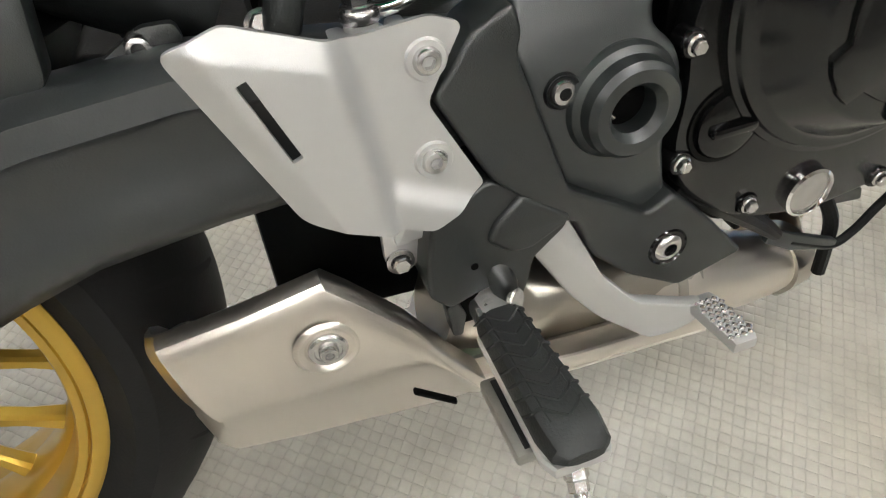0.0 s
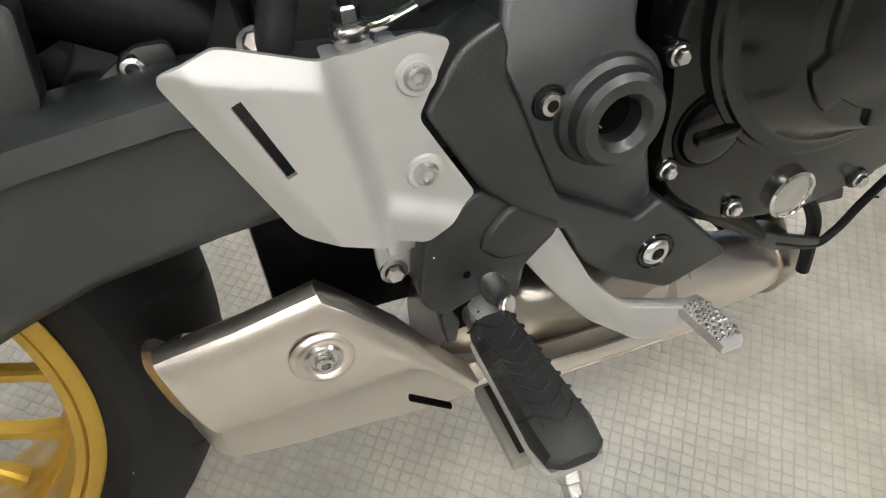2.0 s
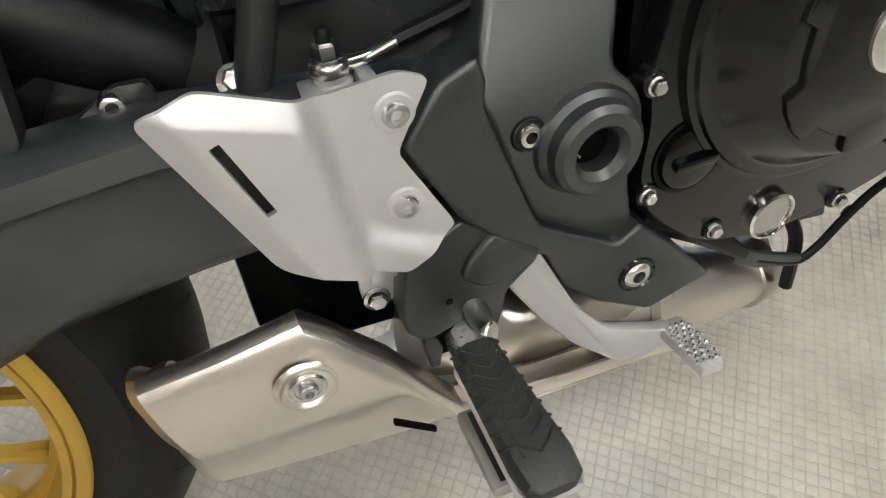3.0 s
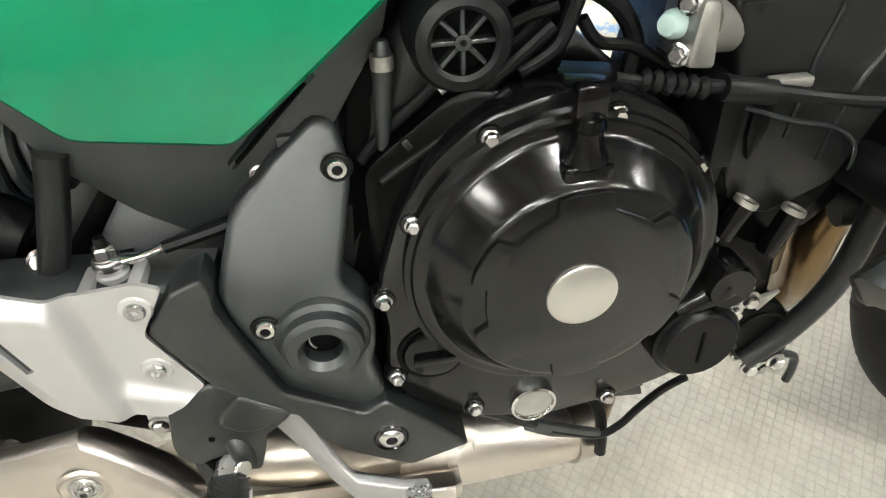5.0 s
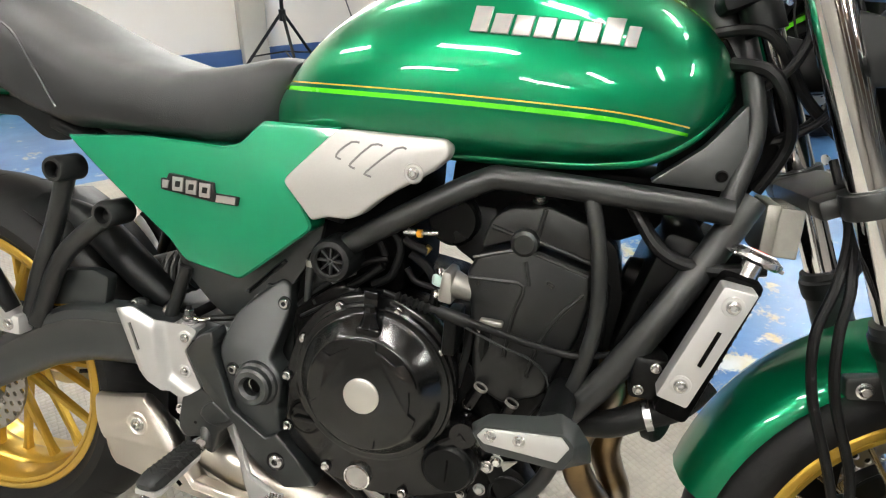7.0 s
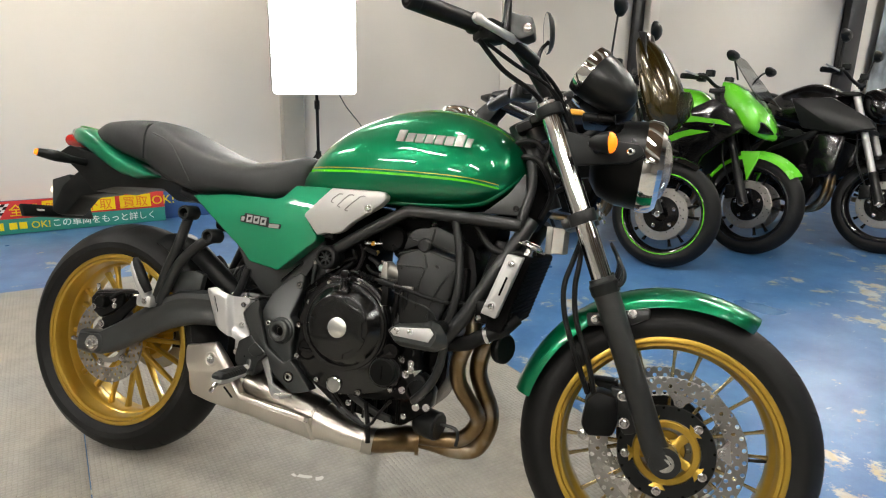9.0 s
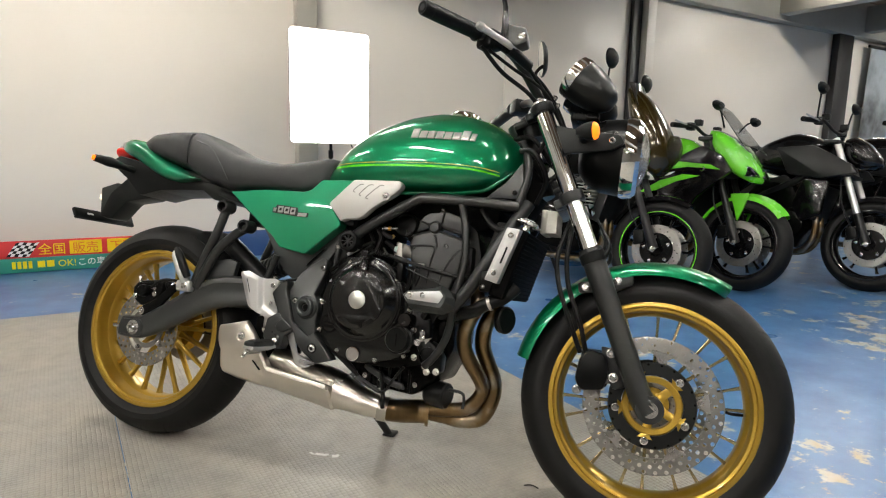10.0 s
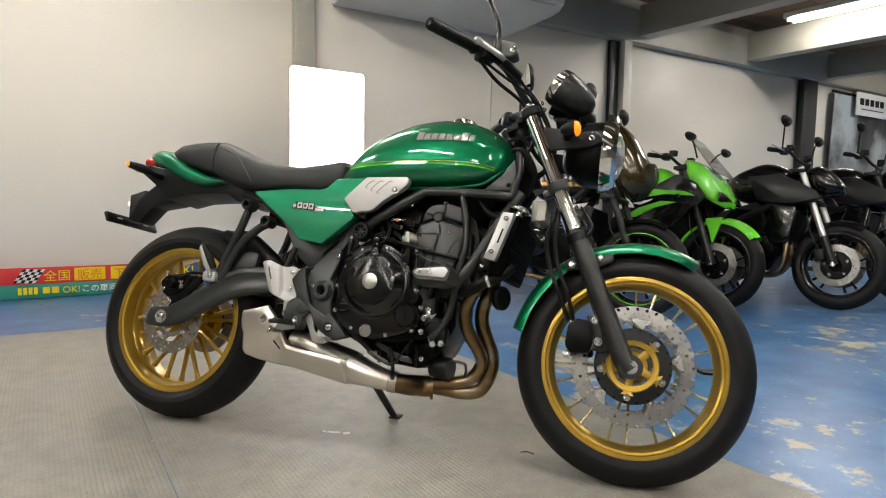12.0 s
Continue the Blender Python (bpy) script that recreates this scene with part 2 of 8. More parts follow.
def hexagon_bolt(x, y, z, r=0.007, h=0.006, axis=(0, -1, 0), bm=None, washer=1.45):
    """A flanged bolt with its head towards axis."""
    bm = bm or bmesh.new()
    m = turned(x, y, z, axis)
    lathe([(0, 0), (r * washer, 0), (r * washer, 0.0015), (r * 1.05, 0.0022)], 16, m, bm)
    lathe([(r, 0.001), (r, h * 0.85), (r * 0.8, h), (0, h)], 6, m, bm)
    return bm


def socket_bolt(x, y, z, r=0.0085, h=0.004, axis=(0, -1, 0), bm=None):
    """A button-headed bolt with a hexagon socket."""
    bm = bm or bmesh.new()
    m = turned(x, y, z, axis)
    lathe([(0, -0.004), (r, -0.004), (r, h * 0.35), (r * 0.82, h * 0.85), (r * 0.56, h), (r * 0.48, h)], 24, m, bm)
    lathe([(r * 0.48, h), (r * 0.46, -0.0035), (0, -0.0035)], 6, m, bm)
    return bm


# ---------- the room ----------
# The long wall runs along U and N points at it; S, D are distances along U and N.
U, N = Vector((0.588, 0.809, 0)), Vector((-0.809, 0.588, 0))
ROOM = Matrix(((U.x, N.x, 0, 0), (U.y, N.y, 0, 0), (0, 0, 1, 0), (0, 0, 0, 1)))
WALL_D, FASCIA_Z, CEIL_Z = 2.9, 2.5, 3.0
S0, S1, D0 = -4.5, 13.5, -6.5


def structure(name, bm, mat, label, category="", sharp=35, parent=None):
    ob = part(name, bm, mat, parent, sharp=sharp)
    if parent is None:
        ob.matrix_basis = ROOM
        tagged(ob, label, category or name.split("_")[0], kind="structure")
    return ob


def wall_paint():
    m = material("wall_panel_paint", (0.845, 0.785, 0.70), 0.42, 0.0, 0.04, 1.2, 0.06, 60.0, rough_vary=0.08)
    return m


def floor_blue():
    m = material("worn_blue_paint", (0.05, 0.16, 0.36), 0.3, 0.0, 0.2, 3.0, 0.1, 120.0)
    nt = m.node_tree
    b = nt.nodes["Principled BSDF"]
    tc = nt.nodes.new("ShaderNodeTexCoord")
    big = nt.nodes.new("ShaderNodeTexNoise")
    big.inputs["Scale"].default_value, big.inputs["Detail"].default_value, big.inputs["Roughness"].default_value = 6.8, 10, 0.7
    zone = nt.nodes.new("ShaderNodeTexNoise")
    zone.inputs["Scale"].default_value, zone.inputs["Detail"].default_value = 0.9, 2
    add = nt.nodes.new("ShaderNodeMath")
    add.operation = "MULTIPLY_ADD"
    add.inputs[1].default_value = 0.55
    ramp = nt.nodes.new("ShaderNodeValToRGB")
    e = ramp.color_ramp.elements
    e[0].position, e[0].color = 0.875, (0, 0, 0, 1)
    e[1].position, e[1].color = 0.93, (0.9, 0.9, 0.9, 1)
    mix = nt.nodes.new("ShaderNodeMix")
    mix.data_type = "RGBA"
    worn = nt.nodes.new("ShaderNodeTexNoise")
    worn.inputs["Scale"].default_value = 14.0
    wr = nt.nodes.new("ShaderNodeValToRGB")
    w = wr.color_ramp.elements
    w[0].position, w[0].color = 0.35, (0.42, 0.33, 0.16, 1)
    w[1].position, w[1].color = 0.7, (0.46, 0.50, 0.50, 1)
    nt.links.new(tc.outputs["Object"], worn.inputs["Vector"])
    nt.links.new(worn.outputs["Fac"], wr.inputs["Fac"])
    nt.links.new(tc.outputs["Object"], big.inputs["Vector"])
    nt.links.new(tc.outputs["Object"], zone.inputs["Vector"])
    nt.links.new(zone.outputs["Fac"], add.inputs[0])
    nt.links.new(big.outputs["Fac"], add.inputs[2])
    nt.links.new(add.outputs["Value"], ramp.inputs["Fac"])
    # blue mottling, and small pale flecks drawn out along the floor
    mott = nt.nodes.new("ShaderNodeTexNoise")
    mott.inputs["Scale"].default_value, mott.inputs["Detail"].default_value, mott.inputs["Roughness"].default_value = 4.5, 9, 0.65
    mr = nt.nodes.new("ShaderNodeValToRGB")
    q = mr.color_ramp.elements
    q[0].position, q[0].color = 0.32, (0.030, 0.105, 0.265, 1)
    q[1].position, q[1].color = 0.68, (0.085, 0.205, 0.40, 1)
    nt.links.new(tc.outputs["Object"], mott.inputs["Vector"])
    nt.links.new(mott.outputs["Fac"], mr.inputs["Fac"])
    mp = nt.nodes.new("ShaderNodeMapping")
    mp.inputs["Rotation"].default_value = (0, 0, radians(20))
    mp.inputs["Scale"].default_value = (11.0, 30.0, 1.0)
    fleck = nt.nodes.new("ShaderNodeTexNoise")
    fleck.inputs["Scale"].default_value, fleck.inputs["Detail"].default_value, fleck.inputs["Roughness"].default_value = 1.0, 6, 0.7
    fr = nt.nodes.new("ShaderNodeMapRange")
    fr.inputs["From Min"].default_value, fr.inputs["From Max"].default_value = 0.63, 0.70
    fr.inputs["To Max"].default_value = 0.75
    nt.links.new(tc.outputs["Object"], mp.inputs["Vector"])
    nt.links.new(mp.outputs["Vector"], fleck.inputs["Vector"])
    nt.links.new(fleck.outputs["Fac"], fr.inputs["Value"])
    flecked = nt.nodes.new("ShaderNodeMix")
    flecked.data_type = "RGBA"
    flecked.inputs[7].default_value = (0.36, 0.42, 0.46, 1)
    nt.links.new(fr.outputs["Result"], flecked.inputs[0])
    nt.links.new(mr.outputs["Color"], flecked.inputs[6])
    nt.links.new(ramp.outputs["Color"], mix.inputs[0])
    nt.links.new(flecked.outputs[2], mix.inputs[6])
    nt.links.new(wr.outputs["Color"], mix.inputs[7])
    nt.links.new(mix.outputs[2], b.inputs["Base Color"])
    return m


def mat_vinyl():
    """Grey-beige sheet flooring with a small embossed basket weave and scuffs."""
    m = material("embossed_vinyl", (0.345, 0.332, 0.298), 0.4, 0.0, 0.06, 900.0, rough_vary=0.0)
    nt = m.node_tree
    b = nt.nodes["Principled BSDF"]
    tc = nt.nodes.new("ShaderNodeTexCoord")
    pitch = 0.0125

    def math_node(op, a, c=None):
        n = nt.nodes.new("ShaderNodeMath")
        n.operation = op
        for i, v in enumerate((a, c)):
            if v is None:
                continue
            if isinstance(v, (int, float)):
                n.inputs[i].default_value = v
            else:
                nt.links.new(v, n.inputs[i])
        return n.outputs[0]

    sep = nt.nodes.new("ShaderNodeSeparateXYZ")
    wob = nt.nodes.new("ShaderNodeTexNoise")
    wob.inputs["Scale"].default_value = 35.0
    nt.links.new(tc.outputs["Object"], wob.inputs["Vector"])
    nt.links.new(tc.outputs["Object"], sep.inputs[0])
    drift = math_node("MULTIPLY", wob.outputs["Fac"], 0.004)
    u = math_node("DIVIDE", math_node("ADD", sep.outputs[0], drift), pitch)
    v = math_node("DIVIDE", math_node("ADD", sep.outputs[1], drift), pitch)
    fu = math_node("ABSOLUTE", math_node("SINE", math_node("MULTIPLY", u, math.pi)))
    fv = math_node("ABSOLUTE", math_node("SINE", math_node("MULTIPLY", v, math.pi)))
    par = math_node("FLOORED_MODULO", math_node("ADD", math_node("FLOOR", u), math_node("FLOOR", v)), 2.0)
    one = math_node("MULTIPLY", math_node("POWER", fu, 0.45), math_node("POWER", fv, 0.22))
    two = math_node("MULTIPLY", math_node("POWER", fv, 0.45), math_node("POWER", fu, 0.22))
    mix = nt.nodes.new("ShaderNodeMix")
    nt.links.new(par, mix.inputs[0])
    nt.links.new(one, mix.inputs[2])
    nt.links.new(two, mix.inputs[3])
    lift = math_node("ADD", mix.outputs[0], math_node("MULTIPLY", par, 0.35))
    bp = nt.nodes.new("ShaderNodeBump")
    bp.inputs["Strength"].default_value = 0.8
    bp.inputs["Distance"].default_value = 0.0018
    nt.links.new(lift, bp.inputs["Height"])
    nt.links.new(bp.outputs["Normal"], b.inputs["Normal"])
    # broad scuffs: beige where worn, greyer elsewhere
    sc = nt.nodes.new("ShaderNodeTexNoise")
    sc.inputs["Scale"].default_value, sc.inputs["Detail"].default_value = 3.0, 8
    nt.links.new(tc.outputs["Object"], sc.inputs["Vector"])
    ramp = nt.nodes.new("ShaderNodeValToRGB")
    e = ramp.color_ramp.elements
    e[0].position, e[0].color = 0.36, (0.325, 0.315, 0.288, 1)
    e[1].position, e[1].color = 0.66, (0.368, 0.342, 0.292, 1)
    nt.links.new(sc.outputs["Fac"], ramp.inputs["Fac"])
    dirt = nt.nodes.new("ShaderNodeTexNoise")
    dirt.inputs["Scale"].default_value, dirt.inputs["Detail"].default_value, dirt.inputs["Roughness"].default_value = 11.0, 9, 0.7
    nt.links.new(tc.outputs["Object"], dirt.inputs["Vector"])
    dr = nt.nodes.new("ShaderNodeMapRange")
    dr.inputs["From Min"].default_value, dr.inputs["From Max"].default_value = 0.3, 0.6
    dr.inputs["To Min"].default_value, dr.inputs["To Max"].default_value = 0.74, 1.02
    nt.links.new(dirt.outputs["Fac"], dr.inputs["Value"])
    mul = nt.nodes.new("ShaderNodeMix")
    mul.data_type, mul.blend_type = "RGBA", "MULTIPLY"
    mul.inputs[0].default_value = 1.0
    nt.links.new(ramp.outputs["Color"], mul.inputs[6])
    nt.links.new(dr.outputs["Result"], mul.inputs[7])
    # colour darkens slightly in the low parts of the weave
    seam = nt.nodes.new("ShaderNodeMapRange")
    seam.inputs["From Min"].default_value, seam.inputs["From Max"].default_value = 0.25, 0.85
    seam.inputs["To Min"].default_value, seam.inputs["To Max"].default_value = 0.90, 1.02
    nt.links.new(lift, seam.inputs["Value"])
    weave_dark = nt.nodes.new("ShaderNodeMix")
    weave_dark.data_type, weave_dark.blend_type = "RGBA", "MULTIPLY"
    weave_dark.inputs[0].default_value = 1.0
    nt.links.new(mul.outputs[2], weave_dark.inputs[6])
    nt.links.new(seam.outputs["Result"], weave_dark.inputs[7])
    nt.links.new(weave_dark.outputs[2], b.inputs["Base Color"])
    rr = nt.nodes.new("ShaderNodeMapRange")
    rr.inputs["To Min"].default_value, rr.inputs["To Max"].default_value = 0.30, 0.52
    nt.links.new(sc.outputs["Fac"], rr.inputs["Value"])
    nt.links.new(rr.outputs["Result"], b.inputs["Roughness"])
    return m


WALL = wall_paint()
# for walls out of view, kept dark to darken what the motorcycle reflects
WALL_BACK = material("unseen_wall_brown", (0.20, 0.185, 0.165), 0.5, 0.0, 0.2, 1.5, 0.1, 30.0)
BEAM = material("beam_paint", (0.40, 0.38, 0.325), 0.45, 0.0, 0.1, 6.0, 0.08, 60.0)
WOOD = material("ceiling_wood", (0.13, 0.075, 0.04), 0.6, 0.0, 0.35, 5.0, 0.3, 40.0)
POST_DARK = material("dark_post", (0.022, 0.022, 0.024), 0.45, 0.0, 0.2, 8.0)
structure("floor", box(S0, S1, D0, WALL_D + 0.2, -0.2, 0.0), floor_blue(), "blue painted concrete floor with worn patches", "floor")
# the sheet mat: its edges run along the wall and square to it
VINYL = mat_vinyl()
MAT_S1, MAT_D1, SEAM = 1.19, 1.57, -0.17
mat_sheet = thing("floor_mat", "grey embossed vinyl sheet flooring laid over blue paint", "floor mat", ROOM, kind="structure")
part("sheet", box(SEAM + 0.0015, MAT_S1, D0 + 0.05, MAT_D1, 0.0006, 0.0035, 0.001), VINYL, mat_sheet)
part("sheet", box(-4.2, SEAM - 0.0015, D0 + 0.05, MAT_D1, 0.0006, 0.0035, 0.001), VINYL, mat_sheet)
# walls: long wall of flat panels between posts, and plain ones that close the room
PANELS = [(-4.5, 1.36), (1.48, 3.36), (3.365, 4.96), (5.23, 8.83), (9.2, 13.5)]
wall_long = structure("wall_north", box(S0, S1, WALL_D + 0.03, WALL_D + 0.2, -0.1, CEIL_Z), WALL, "off-white panelled wall", "wall")
for a, b in PANELS:
    structure("panel", box(a + 0.003, b - 0.003, WALL_D, WALL_D + 0.028, 0.0, FASCIA_Z, 0.003), WALL, "", parent=wall_long)
structure("post_1", box(1.34, 1.50, WALL_D - 0.09, WALL_D - 0.002, 0, FASCIA_Z, 0.004), BEAM, "pale painted wall post", "post")
structure("post_2", box(4.96, 5.09, WALL_D - 0.05, WALL_D - 0.002, 0, FASCIA_Z, 0.004), POST_DARK, "dark wall post", "post")
structure("post_3", box(5.10, 5.225, WALL_D - 0.12, WALL_D - 0.002, 0, FASCIA_Z, 0.004), WALL, "white boxed wall post", "post")
structure("post_4", box(8.83, 9.19, WALL_D - 0.1, WALL_D - 0.002, 0, FASCIA_Z, 0.004), POST_DARK, "wide black wall post", "post")
structure("wall_east", box(S1, S1 + 0.2, D0, WALL_D + 0.2, -0.1, CEIL_Z), WALL, "off-white wall", "wall")
structure("wall_west", box(S0 - 0.2, S0, D0, WALL_D + 0.2, -0.1, CEIL_Z), WALL_BACK, "unseen dull brown closing wall", "wall")
structure("wall_south", box(S0 - 0.2, S1 + 0.2, D0 - 0.2, D0, -0.1, CEIL_Z), WALL_BACK, "unseen dull brown closing wall", "wall")
bm = bmesh.new()
k = D0
while k < WALL_D + 0.2:
    box(S0 - 0.2, S1 + 0.2, k + 0.003, k + 0.177, CEIL_Z + random.uniform(0, 0.006), CEIL_Z + 0.05, bm=bm)
    k += 0.18
structure("ceiling", bm, WOOD, "dark timber boarded ceiling", "ceiling")
structure("fascia", box(S0, S1, WALL_D - 0.14, WALL_D + 0.03, FASCIA_Z, 2.85, 0.006), BEAM, "pale painted beam along the wall top", "beam")
structure("cornice", box(S0, S1, WALL_D - 0.03, WALL_D + 0.03, 2.85, CEIL_Z), BEAM, "pale board between beam and ceiling", "trim")
beam_names = 0
for s in (-2.65, -0.65, 1.35, 3.35, 5.35, 7.4, 9.4, 11.4):
    beam_names += 1
    structure("beam_%d" % beam_names, box(s - 0.06, s + 0.14, D0, WALL_D - 0.142, 2.56, 2.9, 0.008), BEAM, "pale painted ceiling beam", "beam")

TUBE_ON = glowing("fluorescent_tube", (1.0, 0.97, 0.92), 110.0)
LAMP_BODY = material("lamp_housing", (0.7, 0.69, 0.66), 0.4, 0.0, 0.04)


def strip_light(s, d):
    ob = thing("ceiling_light", "white twin-tube fluorescent strip light, seen or added under the ceiling", "ceiling light", ROOM @ Matrix.Translation((s, d, 2.80)), "strip lights under the ceiling")
    part("housing", box(-0.11, 0.11, -0.64, 0.64, 0.03, 0.09, 0.008), LAMP_BODY, ob)
    for x in (-0.055, 0.055):
        part("tube", tube([(x, -0.6, 0.012), (x, 0.6, 0.012)], 0.0145, 12), TUBE_ON, ob, "lit white tube")
        for y in (-0.61, 0.61):
            part("socket", box(x - 0.012, x + 0.012, y - 0.012, y + 0.012, -0.006, 0.032, 0.002), LAMP_BODY, ob)
    part("rod", box(-0.02, 0.02, -0.02, 0.02, 0.09, 0.205), LAMP_BODY, ob)
    return ob


# The s 4.6 strip is added out of view to brighten the right wall.
for s in (-1.8, 0.35, 2.35, 4.6, 6.9):
    for d in (1.35, -1.3, -3.9):
        if (s in (2.35,) and d == 1.35) or (s > 5 and d < 0) or (s == 4.6 and d != -1.3):
            continue
        strip_light(s, d)
# added out of view: lights the poster and the right wall
strip_light(8.4, -1.3)
# added pair out of view: brightens the floor towards the west wall
for d in (-1.3, -3.9):
    strip_light(-3.7, d)
# Added unseen: one for the poster, one behind a beam for the wall.
strip_light(10.4, 0.2)
strip_light(9.75, 1.2)


# ---------- the motorcycle ----------
# Its own axes: x ahead from the rear axle, y to its left, z up from the ground; it leans on its side stand.
BIKE = Matrix.Translation((0.003, -0.107, 0.007)) @ pose(0, 0, 0, 0, 0, 3.5) @ pose(0, 0, 0, -14.0, 0, 0)
bike = thing("motorcycle", "green retro motorcycle with gold wheels leaning on its side stand", "motorcycle", BIKE)
REAR, FRONT = Vector((0.012, 0, 0.311)), Vector((1.42, 0, 0.296))
# the front end is turned a little to the left about the steering axis
AXIS = Vector((-0.407, 0, 0.914))
PIVOT = Vector((1.06, 0, 0.95))
STEER = Matrix.Translation(PIVOT) @ Matrix.Rotation(radians(3.5), 4, AXIS) @ Matrix.Translation(-PIVOT)


def on_fork(ob):
    ob.matrix_basis = STEER
    return ob


def ring_of(n, start=0.0):
    return [start + 2 * math.pi * i / n for i in range(n)]


def spoke(r0, r1, a0, a1, y0, y1, w0, w1, d0, d1):
    """A tapered cast spoke from hub radius r0 at angle a0 to rim radius r1 at angle a1."""
    P = Vector((r0 * math.cos(a0), y0, r0 * math.sin(a0)))
    Q = Vector((r1 * math.cos(a1), y1, r1 * math.sin(a1)))
    t = (Q - P).normalized()
    s = t.cross(Vector((0, 1, 0))).normalized()
    f = s.cross(t).normalized()
    rings = []
    for k in (0, 0.15, 0.5, 0.85, 1):
        c = P.lerp(Q, k)
        w = w0 + (w1 - w0) * k
        d = d0 + (d1 - d0) * k
        if k in (0, 1):
            w, d = w * 1.6, d * 1.3
        rings.append([c + s * (w * i) + f * (d * j) for i, j in ((-1, -0.6), (-0.6, -1), (0.6, -1), (1, -0.6), (1, 0.6), (0.6, 1), (-0.6, 1), (-1, 0.6))])
    return loft(rings)


def drilled_disc(r0, r1, y, th, rows, n, hole=0.0042, step=3):
    """A brake disc whose holes go right through: a ring of cells, each with or without a round hole."""
    bm = bmesh.new()
    cells = len(rows)
    edges = [r0 + (r1 - r0) * i / cells for i in range(cells + 1)]
    for i in range(cells):
        for j in range(n):
            a0, a1 = 2 * math.pi * j / n, 2 * math.pi * (j + 1) / n
            ra, rb = edges[i], edges[i + 1]
            am, rm = (a0 + a1) / 2, (ra + rb) / 2
            corner = []
            for k in range(8):
                q = ((-1, -1), (0, -1), (1, -1), (1, 0), (1, 1), (0, 1), (-1, 1), (-1, 0))[k]
                corner.append((rm + q[1] * (rb - ra) / 2, am + q[0] * (a1 - a0) / 2))
            P = lambda r, a, yy: (r * math.cos(a), yy, r * math.sin(a))
            if (j + rows[i]) % step == 0:
                rims = []
                for side in (y, y - th):
                    outer = [bm.verts.new(P(r, a, side)) for r, a in corner]
                    inner = [bm.verts.new(P(rm + hole * math.sin(b), am + hole * math.cos(b) / rm, side)) for b in (radians(-135 + 45 * k) for k in range(8))]
                    for k in range(8):
                        bm.faces.new((outer[k], outer[(k + 1) % 8], inner[(k + 1) % 8], inner[k]))
                    rims.append(inner)
                for k in range(8):
                    bm.faces.new((rims[0][k], rims[0][(k + 1) % 8], rims[1][(k + 1) % 8], rims[1][k]))
            else:
                for side in (y, y - th):
                    bm.faces.new([bm.verts.new(P(r, a, side)) for r, a in corner])
    for r in (r0, r1):
        lathe([(r, y), (r, y - th)], n, None, bm)
    bmesh.ops.remove_doubles(bm, verts=bm.verts, dist=0.0002)
    return bm


def tyre_profile(R, half, rim, lip):
    """Cross-section of a motorcycle tyre: radius, y."""
    out = [(rim - 0.012, -lip * 0.92), (rim + 0.004, -lip)]
    hgt = R - rim
    for k in range(0, 15):
        a = radians(-62 + 124 * k / 14)
        y = half * math.sin(a) / math.sin(radians(62))
        r = R - hgt * 0.60 * (1 - math.cos(a)) / (1 - math.cos(radians(62)))
        if k == 0:
            out.append((rim + hgt * 0.22, -half * 0.985))
            y = -half
        if k == 14:
            y = half
        out.append((r, y))
        if k == 14:
            out.append((rim + hgt * 0.22, half * 0.985))
    out += [(rim + 0.004, lip), (rim - 0.012, lip * 0.92)]
    return out


def rim_profile(lip, r):
    """Cross-section of a cast rim: seat, well, then the visible face with its lip, groove and cone."""
    face = [(r - 0.0015, lip + 0.0008), (r - 0.003, lip + 0.0016), (r - 0.0105, lip + 0.0010), (r - 0.0118, lip - 0.0026), (r - 0.0132, lip - 0.0008), (r - 0.0190, lip - 0.0026), (r - 0.0212, lip - 0.0062), (r - 0.0222, lip - 0.018), (r - 0.0245, 0.026), (r - 0.0285, 0.022), (r - 0.0310, 0.012)]
    seat = [(r, -lip), (r + 0.0005, -lip + 0.004), (r - 0.014, -lip + 0.012), (r - 0.021, -lip + 0.030), (r - 0.0255, -0.014), (r - 0.0255, 0.014), (r - 0.021, lip - 0.030), (r - 0.014, lip - 0.012), (r + 0.0005, lip - 0.004), (r, lip)]
    return seat + face + [(r - 0.0320, 0.0)] + [(q, -y) for q, y in face[::-1]]


def groove(R, half, side):
    """One slanting tread groove: a thin dark inlay that follows the tread."""
    bm = bmesh.new()
    hgt = R - 0.232
    def skin(y, a, up):
        b = math.asin(max(-1, min(1, y / half * math.sin(radians(62)))))
        r = R - hgt * 0.60 * (1 - math.cos(b)) / (1 - math.cos(radians(62))) + up
        return Vector((r * math.cos(a), y, r * math.sin(a)))
    pts = [(side * half * k, 0.16 * max(0, k - 0.1) ** 1.4) for k in (0.12, 0.25, 0.4, 0.55, 0.7, 0.84)]
    left, right = [], []
    for q, (y, b) in enumerate(pts):
        w = 0.0016 * (1, 1.8, 2, 2, 1.6, 0.8)[q] / R
        left.append(bm.verts.new(skin(y, b - w, 0.0004)))
        right.append(bm.verts.new(skin(y, b + w, 0.0004)))
    for q in range(len(pts) - 1):
        bm.faces.new((left[q], left[q + 1], right[q + 1], right[q]))
    return bm


def cut_grooves(tyre, R, half, n):
    for side in (-1, 1):
        first = part("tread_groove", groove(R, half, side), GROOVE, tyre)
        for i in range(1, n):
            ob = new("tread_groove", first.data)
            ob.parent = tyre
            ob.matrix_basis = Matrix.Rotation(2 * math.pi * (i + 0.25 * side) / n, 4, "Y")


GROOVE = material("groove_shade", (0.006, 0.006, 0.006), 0.9, 0.0, 0.1)


